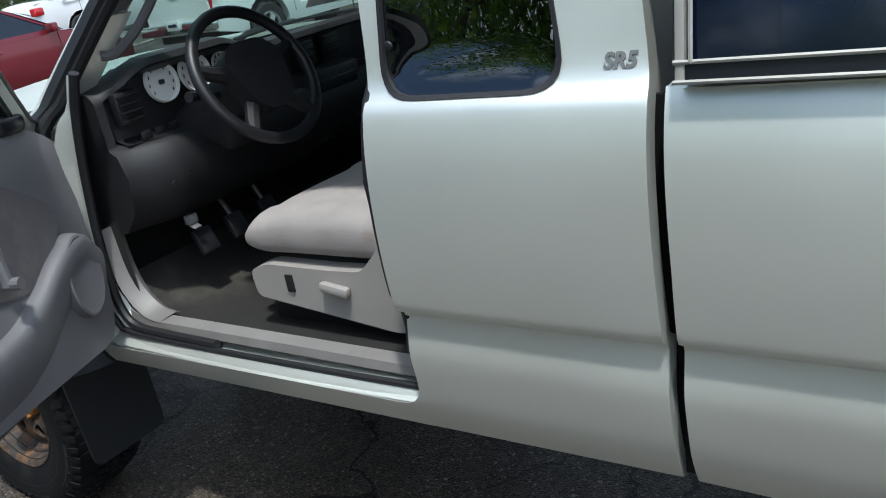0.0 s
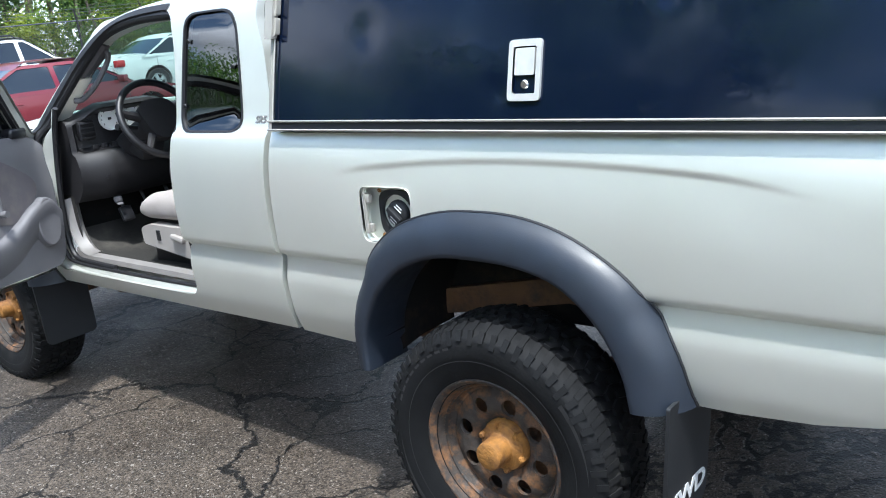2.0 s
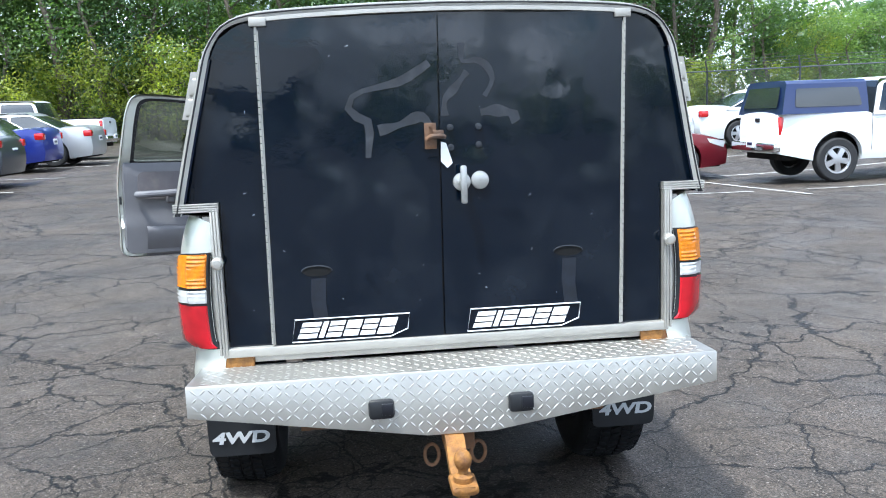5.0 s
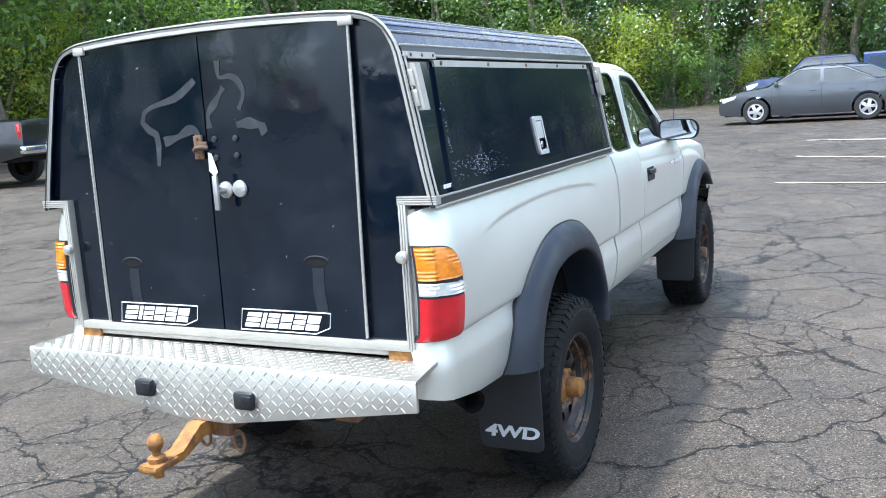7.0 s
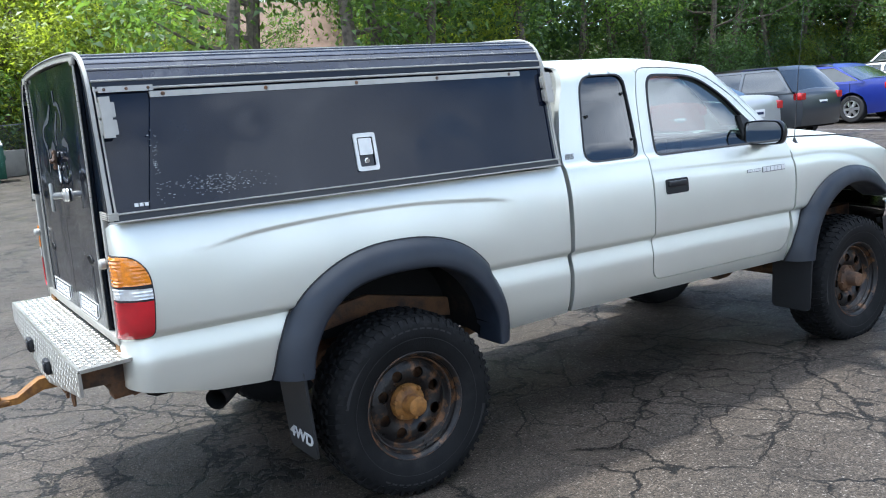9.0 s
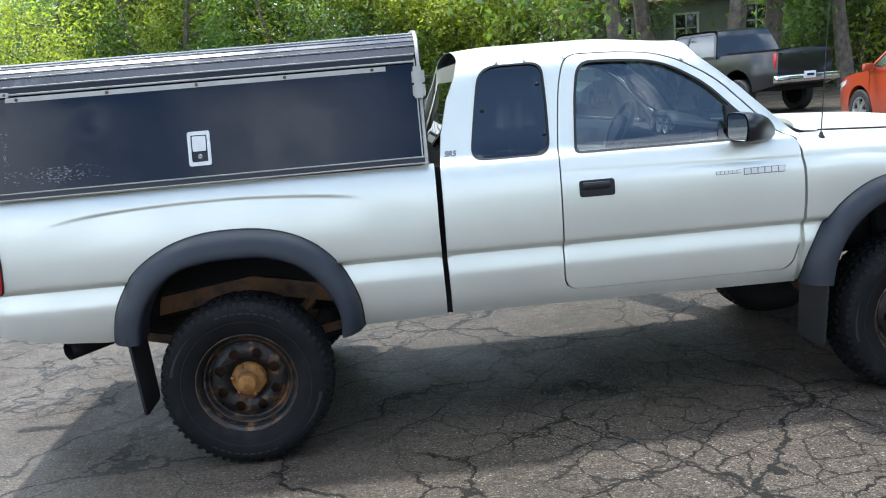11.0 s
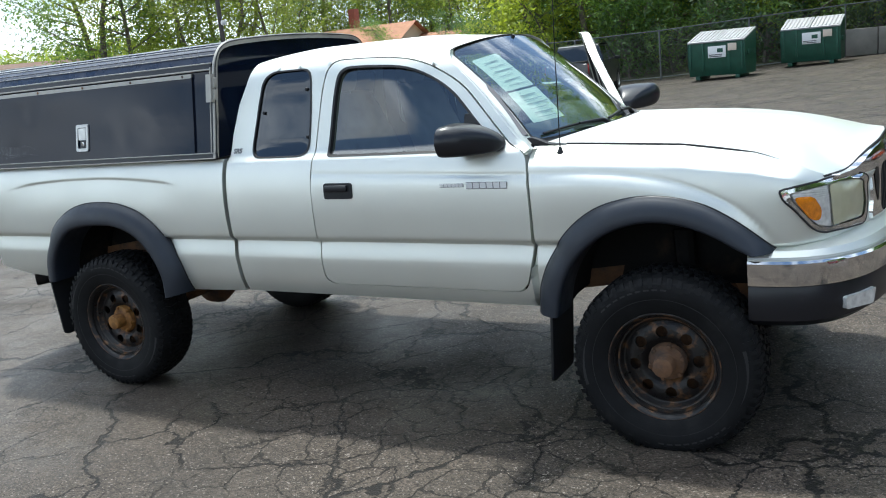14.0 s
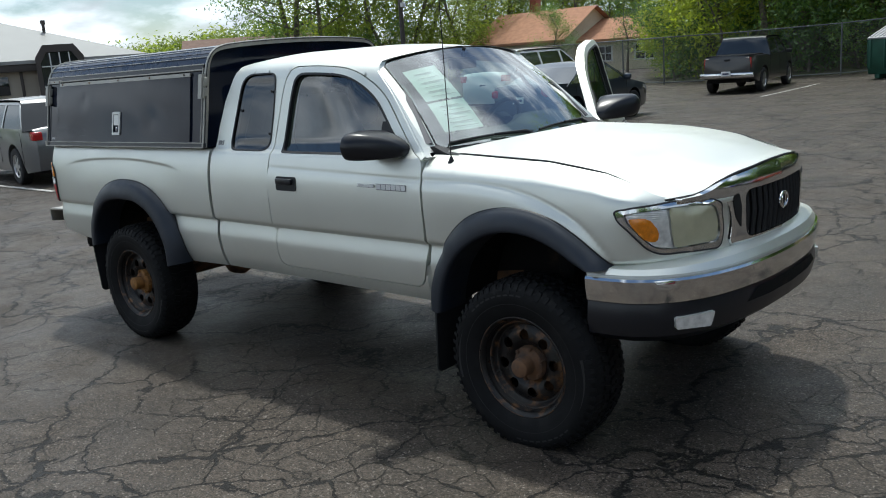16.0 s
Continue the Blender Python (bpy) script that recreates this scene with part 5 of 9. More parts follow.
# ---- tail lamps ----
SE = 1.012 + TAILR * math.pi / 2 + 0.012
for sg in (1, -1):
    s0 = 0.995
    shape = rounded([(s0 + 0.012, 0.862), (SE, 0.862), (SE, 1.150), (s0 + 0.05, 1.146), (s0 + 0.006, 1.09), (s0, 1.0)], [0.035, 0.006, 0.006, 0.035, 0.05, 0.1])
    tl = part("tail_lamp", panel(bmesh.new(), [(min(SE + 0.005, 1.07 + (a - 1.07) * 1.07), 1.006 + (b - 1.006) * 1.03) for a, b in shape], body(sg, 0.006), 0.02, (), body(sg, -0.004)), BLACKPL, pickup, "tail lamp with amber, clear and red lenses")
    d = dense(shape, 0.008)
    for nm, m, lo, hi, lb in (("amber_lens", AMBER, 1.045, 1.2, "amber turn lens"), ("clear_lens", CLEARLENS, 0.997, 1.043, "clear reversing lens"), ("red_lens", REDLENS, 0.8, 0.995, "red brake lens")):
        pl = [p for p in d if lo <= p[1] <= hi]
        cx = np.mean([p[0] for p in pl]); cy = np.mean([p[1] for p in pl])
        pl.sort(key=lambda p: math.atan2(p[1] - cy, (p[0] - cx) * 2))
        bm = panel(bmesh.new(), pl, lambda u, v: body(sg, 0.010 + (0.0012 * math.sin(v * 480 + 12 * u) if m is not REDLENS else 0.0))(u, v), 0.006 if m is not REDLENS else 0.02, (), body(sg, 0.0))
        part(nm, bm, m, tl, lb)

# ---- tail frame and step bumper ----
bm = bmesh.new()
for sg in (1, -1):
    # ribbed extrusion: a post and a ledge of narrow parallel ribs
    box(bm, (1.085, sg * 0.697, 1.06), (0.028, 0.025, 0.45))
    box(bm, (1.078, sg * 0.712, 1.06), (0.020, 0.040, 0.40))
    box(bm, (1.085, sg * 0.748, 1.288), (0.028, 0.130, 0.026))
    for k in range(3):
        box(bm, (1.090, sg * (0.6882 + 0.0088 * k), 1.06), (0.028, 0.0070, 0.45), None, 0.0015)
    for k in range(4):
        box(bm, (1.090, sg * 0.748, 1.2777 + 0.0069 * k), (0.028, 0.132, 0.0052), None, 0.0012)
box(bm, (1.086, 0, 0.840), (0.03, 1.40, 0.028), None, 0.003)
box(bm, (1.078, 0.02, 0.815), (0.016, 1.26, 0.019), None, 0.003)
part("tail_frame", bm, ALU, pickup, "weathered aluminium frame round the tail opening")
for sg in (1, -1):
    bm = bmesh.new()
    lathe(bm, [(0.001, 0.034), (0.012, 0.033), (0.018, 0.027), (0.019, 0.012), (0.013, 0.008), (0.013, 0.0)], 16, Matrix.Translation((1.098, sg * 0.695, 1.122)) @ Matrix.Rotation(radians(-90), 4, "Z"))
    part("striker_bolt", bm, ALU, pickup, "pale round striker bolt")
    bm = boxed((1.085, sg * 0.66, 0.803), (0.02, 0.10, 0.05), 0.004)
    part("rusty_bracket", bm, RUST, pickup)
TOPZ, FX, BX = 0.792, 1.262, 1.075
bm = bmesh.new()
ow, iw = 0.790, 0.770
low = lambda y: 0.700 - 0.105 * (1 - max(0, (abs(y) - 0.10) / 0.69)) * (1 if abs(y) > 0.1 else 1)
yy = [-ow, -0.6, -0.45, -0.3, -0.1, 0, 0.1, 0.3, 0.45, 0.6, ow]
back = [(BX, max(-iw, min(iw, y)), TOPZ + 0.004) for y in yy]
strip(bm, [back, [(FX - 0.004, y, TOPZ) for y in yy], [(FX, y, TOPZ - 0.006) for y in yy], [(FX, y, low(y)) for y in yy], [(FX - 0.012, y, low(y)) for y in yy], [(FX - 0.010, y, TOPZ - 0.012) for y in yy], [(BX, max(-iw, min(iw, y)), TOPZ - 0.008) for y in yy]])
for sg in (1, -1):
    bm.faces.new([bm.verts.new(p) for p in ((BX, sg * iw, TOPZ + 0.004), (FX - 0.004, sg * ow, TOPZ), (FX - 0.010, sg * ow, TOPZ - 0.012), (BX, sg * iw, TOPZ - 0.008))])
    bm.faces.new([bm.verts.new(p) for p in ((FX, sg * ow, TOPZ - 0.006), (FX, sg * ow, low(ow)), (FX - 0.012, sg * ow, low(ow)), (FX - 0.010, sg * ow, TOPZ - 0.012))])
sb = part("step_bumper", bm, PLATE, pickup, "aluminium tread-plate step bumper")
bm = bmesh.new()


def lug(c, a, b, n, ang):
    """One raised lens-shaped tread bar lying on a plane with axes a, b and normal n."""
    u = a * math.cos(ang) + b * math.sin(ang)
    v = n.cross(u)
    L, W, H = 0.0122, 0.0027, 0.0015
    e = [bm.verts.new(c + u * (L * s) + v * (W * t)) for s, t in ((-1, 0), (-0.4, -1), (0.4, -1), (1, 0), (0.4, 1), (-0.4, 1))]
    t = [bm.verts.new(c + n * H + u * (L * 0.55 * s)) for s in (-1, 1)]
    for f in ((e[0], e[1], t[0]), (e[1], e[2], t[1], t[0]), (e[2], e[3], t[1]), (e[3], e[4], t[1]), (e[4], e[5], t[0], t[1]), (e[5], e[0], t[0])):
        bm.faces.new(f)


X, Y, Z = Vector((1, 0, 0)), Vector((0, 1, 0)), Vector((0, 0, 1))
P = 0.0240
for i in range(-34, 35):
    for j in range(0, 10):
        y = i * P
        ang = math.pi / 4 if (i + j) % 2 else -math.pi / 4
        z = TOPZ - 0.018 - j * P * 0.98
        if abs(y) < ow - 0.012 and z > low(y) + 0.010:
            lug(Vector((FX, y, z)), Y, Z, X, ang)
        x = FX - 0.020 - j * P
        if x > BX + 0.012 and abs(y) < iw - 0.006:
            lug(Vector((x, y, TOPZ + 0.004 * (FX - x) / (FX - BX) + 0.0004)), X, Y, Z, ang)
tl = part("tread_pattern", bm, LUGS, sb, "raised tread pattern", angle=20)
tl["kind"] = "stuff"
for y, z in ((-0.235, 0.690), (0.180, 0.682)):
    bm = bmesh.new()
    box(bm, (FX + 0.010, y, z), (0.026, 0.076, 0.060), None, 0.012)
    pl = part("plate_lamp", bm, BLACKPL, sb, "black plate lamp housing")
    bm = boxed((FX + 0.024, y + 0.018, z + 0.002), (0.006, 0.034, 0.036), 0.002)
    part("lamp_window", bm, GLOSSBLK, pl)
bm = bmesh.new()
for sg in (1, -1):
    box(bm, (1.14, sg * 0.60, 0.725), (0.20, 0.06, 0.09), None, 0.01)
tube(bm, [(1.10, -0.62, 0.66), (1.10, 0.62, 0.66)], 0.035, 8)
part("bumper_bracket", bm, DIRTYRUST, pickup, "rusty bumper brackets")
bm = bmesh.new()
box(bm, (1.10, 0, 0.565), (0.20, 0.076, 0.076), None, 0.006)
box(bm, (1.19, 0, 0.565), (0.03, 0.094, 0.094), None, 0.008)
hc = part("hitch_receiver", bm, DIRTYRUST, pickup, "rusty hitch receiver")
for y in (-0.085, 0.06):
    bm = bmesh.new()
    tube(bm, [Vector((1.175, y + 0.022 * math.cos(a), 0.50 + 0.034 * math.sin(a))) for a in np.linspace(0, 2 * math.pi, 16, endpoint=False)], 0.006, 8, True)
    part("chain_loop", bm, DIRTYRUST, pickup)
hitch = thing("tow_ball_mount", "rusty drop tow-ball mount in the hitch receiver", "tow hitch", (1.2, 0, 0.56))
bm = bmesh.new()
strip(bm, [[(x, y, z) for x, z in ((1.17, 0.592), (1.285, 0.592), (1.375, 0.535), (1.505, 0.532), (1.505, 0.508), (1.37, 0.508), (1.275, 0.545), (1.17, 0.545), (1.17, 0.592))] for y in (-0.052, -0.048, 0.0, 0.004)])
for y in (-0.052, 0.004):
    bm.faces.new([bm.verts.new((x, y, z)) for x, z in ((1.17, 0.592), (1.285, 0.592), (1.375, 0.535), (1.505, 0.532), (1.505, 0.508), (1.37, 0.508), (1.275, 0.545), (1.17, 0.545))])
box(bm, (1.455, -0.024, 0.520), (0.105, 0.075, 0.024), None, 0.008)
part("drawbar", bm, RUST, hitch)
bm = bmesh.new()
lathe(bm, [(0.001, 0.088), (0.012, 0.087), (0.020, 0.080), (0.0255, 0.066), (0.0255, 0.056), (0.020, 0.042), (0.014, 0.034), (0.014, 0.022), (0.028, 0.016), (0.028, 0.0), (0.016, -0.03), (0.016, -0.05), (0.001, -0.05)], 20, Matrix.Translation((1.460, -0.024, 0.532)) @ Matrix.Rotation(radians(90), 4, "X"))
part("ball", bm, RUST, hitch, "rusty tow ball")

# ---- topper ----
topper = thing("truck_topper", "dented black work topper with side hatches and double rear doors", "truck topper", (0.1, 0, 1.27))
TX0, TX1 = -0.868, 1.098
TSEC = curve([(0.803, 1.272), (0.775, 1.40), (0.738, 1.57), (0.706, 1.712), (0.690, 1.755), (0.655, 1.805), (0.60, 1.835), (0.50, 1.85), (0.25, 1.862), (0, 1.866)], 160)
TV = 1.272 + np.r_[0, np.cumsum(np.linalg.norm(np.diff(TSEC, axis=0), axis=1))]


def shell(sg, off=0.0):
    def f(x, v):
        y, z = float(np.interp(v, TV, TSEC[:, 0])), float(np.interp(v, TV, TSEC[:, 1]))
        w = soft(1.70, 1.95, v)
        return Vector((x, sg * (y + off * (1 - w)) + 0.012 * soft(1.3, 1.8, z), z + off * w - 0.006 * (x - 0.1)))
    return f


for sg in (1, -1):
    sh = shell(sg)
    out = [(TX0, 1.275), (TX0, 1.735), (TX1, 1.735), (TX1, 1.275)]
    ds = (-0.720, 0.930)
    bm = panel(bmesh.new(), out, sh, 0.08, [], shell(sg, -0.02))
    sp = part("topper_side", bm, BLACKPAINT, topper, "black side wall")
    # hatch
    hx0, hx1 = ds
    hat = [(hx0 - 0.012, 1.302), (hx0, 1.690), (hx1 - 0.03, 1.690), (hx1 + 0.035, 1.302)]

    def hs(x, v):
        d = 0.010
        for (cx, cv, a, r) in (((0.47, 1.585, 0.009, 0.026), (0.02, 1.375, 0.006, 0.022), (0.70, 1.62, 0.003, 0.018), (-0.45, 1.55, 0.003, 0.05), (0.24, 1.33, 0.003, 0.02)) if sg < 0 else ((0.55, 1.58, 0.0015, 0.05), (-0.3, 1.45, 0.0015, 0.08))):
            d -= a * math.exp(-((x - cx) ** 2 + (v - cv) ** 2) / r ** 2)
        return shell(sg, d)(x, v)
    hb = part("side_hatch", panel(bmesh.new(), hat, hs, 0.025, (), shell(sg, 0.001)), BLACKPAINT, topper, "dented black lift-up hatch" if sg < 0 else "black lift-up hatch with faint sticker residue")
    # hinge rail along the hatch top
    bm = panel(bmesh.new(), [(hx0, 1.690), (hx0, 1.711), (hx1 - 0.030, 1.711), (hx1 - 0.030, 1.690)], shell(sg, 0.013), 0.1, (), shell(sg, 0.004))
    rl = part("hinge_rail", bm, ALU, topper, "aluminium hinge rail")
    for x in np.linspace(hx0 + 0.06, hx1 - 0.075, 5):
        bm = bmesh.new()
        lathe(bm, [(0.001, 0.004), (0.006, 0.003), (0.008, 0)], 8, Matrix.Translation(shell(sg, 0.0135)(x, 1.701)) @ (Matrix() if sg > 0 else Matrix.Rotation(math.pi, 4, "Z")))
        part("rail_screw", bm, DIRTYRUST, topper)
    # short screwed plate between the hinge rail and the rear edge
    bm = panel(bmesh.new(), rounded([(hx1 - 0.045, 1.714), (TX1 - 0.030, 1.714), (TX1 - 0.030, 1.734), (hx1 - 0.045, 1.734)], 0.003), shell(sg, 0.016), 0.1, (), shell(sg, 0.002))
    part("rail_end_plate", bm, ALU, topper, "short aluminium end plate")
    for x in (hx1 - 0.028, hx1 + 0.045, TX1 - 0.050):
        bm = bmesh.new()
        lathe(bm, [(0.001, 0.003), (0.005, 0.002), (0.006, 0)], 8, Matrix.Translation(shell(sg, 0.0165)(x, 1.724)) @ (Matrix() if sg > 0 else Matrix.Rotation(math.pi, 4, "Z")))
        part("rail_screw", bm, DIRTYRUST, topper)
    # drip rail: a black channel between two thin bright beads
    bm = bmesh.new()
    strip(bm, [[shell(sg, o)(x, v) for x in np.linspace(TX0 + 0.02, TX1 - 0.015, 20)] for v, o in ((1.720, 0.002), (1.724, 0.010), (1.752, 0.010), (1.757, 0.002))])
    part("drip_rail", bm, GLOSSBLK, topper, "black drip rail with bright edges")
    for v, r in ((1.7235, 0.0048), (1.7545, 0.0038)):
        bm = bmesh.new()
        tube(bm, [shell(sg, 0.011)(x, v) for x in np.linspace(TX0 + 0.02, TX1 - 0.015, 20)], r, 6)
        part("drip_bead", bm, ALU, topper)
    # base rail with two bright beads on black
    bm = panel(bmesh.new(), [(TX0 - 0.004, 1.270), (TX0 - 0.004, 1.300), (TX1 + 0.004, 1.300), (TX1 + 0.004, 1.270)], shell(sg, 0.006), 0.1, (), shell(sg, -0.01))
    part("base_rail", bm, GLOSSBLK, topper, "black base rail")
    for v in (1.274, 1.301):
        bm = bmesh.new()
        tube(bm, [shell(sg, 0.009)(x, v) for x in np.linspace(TX0 - 0.004, TX1 + 0.004, 16)], 0.0036, 6)
        part("base_bead", bm, ALU, topper)
    # corner trims up the front and rear edges
    for x, nm in ((TX0, "front_corner_trim"), (TX1, "rear_corner_trim")):
        bm = bmesh.new()
        rows = []
        vs = np.linspace(1.272, float(TV[-1]), 46)
        w = 0.010 if x > 0 else 0.011
        d = -1 if x > 0 else 1
        for dx, o in ((0.0, -0.014 if x > 0 else -0.022), (0.004 * -d, -0.003), (0.002 * -d, 0.007), (d * 0.007, 0.009), (d * w, 0.008), (d * (w + 0.002), 0.001)):
            rows.append([shell(sg, o)(x + dx, v) for v in vs])
        strip(bm, rows)
        part(nm, bm, ALU, topper, "aluminium corner trim", 50)
        bm = bmesh.new()
        tube(bm, [shell(sg, 0.011)(x + d * (w + 0.010), v) for v in np.linspace(1.30, 1.735, 12)], 0.0036, 6)
        part("edge_bead", bm, ALU, topper)
        # no groove is cut; a dark tube draws its shade
        bm = bmesh.new()
        tube(bm, [shell(sg, 0.0005)(x - d * 0.0042, v) for v in vs], 0.0028, 6)
        part("trim_insert", bm, SEAL, topper, "dark tube in place of a shaded groove in the corner trim")
    # paddle latch
    lx, lv = 0.108, 1.425
    lo = rounded([(lx - 0.048, lv - 0.075), (lx + 0.048, lv - 0.075), (lx + 0.048, lv + 0.075), (lx - 0.048, lv + 0.075)], 0.012)
    li = rounded([(lx - 0.034, lv - 0.058), (lx + 0.034, lv - 0.058), (lx + 0.034, lv + 0.058), (lx - 0.034, lv + 0.058)], 0.006)
    bm = panel(bmesh.new(), lo, shell(sg, 0.018), 0.03, [li], shell(sg, 0.008))
    panel(bm, li, shell(sg, 0.006), 0.03, (), shell(sg, 0.018))
    la = part("paddle_latch", bm, LATCHPALE, topper, "pale metal paddle latch")
    bm = panel(bmesh.new(), rounded([(lx - 0.029, lv - 0.012), (lx + 0.029, lv - 0.012), (lx + 0.029, lv + 0.054), (lx - 0.029, lv + 0.054)], 0.005), shell(sg, 0.017), 0.03, (), shell(sg, 0.008))
    part("paddle", bm, LATCHPALE, la)
    bm = bmesh.new()
    lathe(bm, [(0.001, 0.008), (0.009, 0.008), (0.012, 0.004), (0.012, 0)], 14, Matrix.Translation(shell(sg, 0.008)(lx, lv - 0.036)) @ (Matrix() if sg > 0 else Matrix.Rotation(math.pi, 4, "Z")))
    part("key_cylinder", bm, CHROME, la)
    # corner catch brackets
    for x in (TX1 - 0.045, TX0 + 0.01):
        bm = bmesh.new()
        for v in (1.595, 1.655):
            panel(bm, rounded([(x - 0.028, v - 0.026), (x + 0.028, v - 0.026), (x + 0.028, v + 0.026), (x - 0.028, v + 0.026)], 0.006), shell(sg, 0.024), 0.05, (), shell(sg, 0.006))
        panel(bm, [(x - 0.014, 1.56), (x + 0.020, 1.56), (x + 0.020, 1.70), (x - 0.014, 1.70)], shell(sg, 0.034), 0.06, (), shell(sg, 0.010))
        part("catch_bracket", bm, ALU, topper, "aluminium catch bracket")
    # roof half with long ribs
    bm = bmesh.new()
    rows = []
    vs = sorted(set(np.round(np.r_[np.linspace(1.755, float(TV[-1]), 22), [c + d for c in (1.80, 1.83, 1.86, 1.89) for d in (-0.006, -0.003, 0.003, 0.006)]], 4)))
    for v in vs:
        rib = 0.004 if any(abs(v - c) < 0.004 for c in (1.80, 1.83, 1.86, 1.89)) else 0
        rows.append([shell(sg, rib)(x, v) for x in np.linspace(TX0, TX1, 16)])
    strip(bm, rows)
    part("topper_roof", bm, ROOFBLACK, topper, "black ribbed roof skin")
    # bright tubes imitate the sky's highlight on the rib crests
    for v in (1.802, 1.862, 1.893):
        bm = bmesh.new()
        tube(bm, [shell(sg, 0.0035)(x, v) for x in np.linspace(TX0 + 0.01, TX1 - 0.01, 16)], 0.0026, 6)
        part("roof_bead", bm, ALU, topper, "bright tube for the sky's glint on a roof rib")
    if sg > 0:
        bm = bmesh.new()
        rr = random.Random(4)
        for k in range(230):
            x, v = 0.70 + rr.gauss(0, 0.085), rr.choice((1.345, 1.362, 1.378, 1.395)) + rr.gauss(0, 0.006)
            if k % 6 == 0:
                x, v = rr.uniform(0.915, 0.935) - (v - 1.302) * 0.16, rr.uniform(1.31, 1.62)
            w = rr.uniform(0.002, 0.011)
            panel(bm, [(x, v), (x + w, v + rr.uniform(-0.001, 0.001)), (x + w * 0.8, v + rr.uniform(0.0008, 0.0032)), (x + w * 0.1, v + rr.uniform(0.0008, 0.003))], shell(sg, 0.0125), 0.1)
        part("sticker_residue", bm, RESIDUE, topper, "flaked sticker residue")["kind"] = "stuff"
        bm = bmesh.new()
        for k in range(5):
            box(bm, shell(sg, 0.004)(1.005 - 0.017 * k, 1.325), (0.013, 0.003, 0.012))
        part("maker_mark", bm, WHITE, topper, "small white maker's mark")
# ends
def end_outline(g):
    half = [(TSEC[i, 0] - g, TSEC[i, 1] - g * (1 if TSEC[i, 1] > 1.8 else 0)) for i in range(0, 160, 4)]
    return half


h = end_outline(0.012)
loop = [(y + 0.012 * soft(1.3, 1.8, z), z) for y, z in h] + [(-y + 0.012 * soft(1.3, 1.8, z), z) for y, z in h[::-1]]
bm = panel(bmesh.new(), loop, lambda y, z: Vector((TX0 + 0.012, y, z + 0.006)), 0.1, [rounded([(-0.45, 1.38), (0.45, 1.38), (0.45, 1.66), (-0.45, 1.66)], 0.04)])
part("front_wall", bm, BLACKPAINT, topper, "black front wall")
bm = panel(bmesh.new(), rounded([(-0.46, 1.37), (0.46, 1.37), (0.46, 1.67), (-0.46, 1.67)], 0.05), lambda y, z: Vector((TX0 + 0.008, y, z)), 0.2)
part("front_window", bm, TINT, topper)
loop = [(0.680, 0.858), (0.680, 1.300)] + loop + [(-0.680, 1.300), (-0.680, 0.858)]
DENTS = [(-0.40, 1.60, 0.0012, 0.025), (-0.33, 1.40, 0.003, 0.02), (-0.2, 1.35, 0.003, 0.018), (-0.1, 1.28, 0.003, 0.022), (0.35, 1.62, 0.0015, 0.02), (0.2, 1.20, 0.002, 0.03), (-0.45, 1.1, 0.0025, 0.03), (0.45, 1.38, 0.0025, 0.03), (-0.25, 1.62, 0.0015, 0.018), (-0.62, 1.58, 0.006, 0.03), (0.1, 1.45, 0.002, 0.04), (-0.15, 1.02, 0.002, 0.03), (0.40, 0.97, 0.002, 0.03)]


def back_wall(off):
    def f(y, z):
        d = sum(a * math.exp(-((y - cy) ** 2 + (z - cz) ** 2) / r ** 2) for cy, cz, a, r in DENTS)
        d += 0.004 * noise.noise(Vector((y * 3.1, z * 2.4, 5)))
        return Vector((1.082 + off - d, y, z - 0.006))
    return f


seam = lambda z: -0.022 + 0.012 * soft(0.85, 1.85, z)
bm = panel(bmesh.new(), loop, back_wall(-0.004), 0.05)
part("rear_wall", bm, REARPAINT, topper, "black rear wall")
for lr in (-1, 1):
    e0 = 0.540 if lr > 0 else -0.545
    e1 = 0.556 if lr > 0 else -0.535
    dl = [(e0, 0.862), (seam(0.86) + lr * 0.003, 0.862), (seam(1.835) + lr * 0.003, 1.832), (e1, 1.832)]
    d = part("rear_door", panel(bmesh.new(), dl, back_wall(0.012), 0.022, (), back_wall(-0.002)), REARPAINT, topper, "dented black rear door")
    bm = bmesh.new()
    for z in np.arange(0.868, 1.80, 0.021):
        y = e0 + (e1 - e0) * (z - 0.862) / 0.97
        tube(bm, [back_wall(0.016)(y + lr * 0.004, z), back_wall(0.016)(y + lr * 0.004, z + 0.0185)], 0.0046, 6)
    panel(bm, [(e0 - 0.0035, 0.865), (e0 + 0.0035, 0.865), (e1 + 0.0035, 1.80), (e1 - 0.0035, 1.80)], back_wall(0.0145), 0.05)
    part("piano_hinge", bm, ALU, topper, "aluminium piano hinge")
    bm = boxed((1.102, e1 - lr * 0.003, 1.818), (0.012, 0.050, 0.026), 0.003)
    part("corner_plate", bm, ALU, topper)
bm = bmesh.new()
arc = [(y, float(np.interp(abs(y - 0.012), TSEC[::-1, 0], TSEC[::-1, 1])) - 0.006) for y in np.linspace(-0.545, 0.565, 25)]
strip(bm, [[(x, y, z + dz) for y, z in arc] for x, dz in ((1.084, -0.010), (1.102, -0.010), (1.103, -0.016), (1.103, -0.022), (1.084, -0.024))])
part("header_trim", bm, ALU, topper, "aluminium header trim")
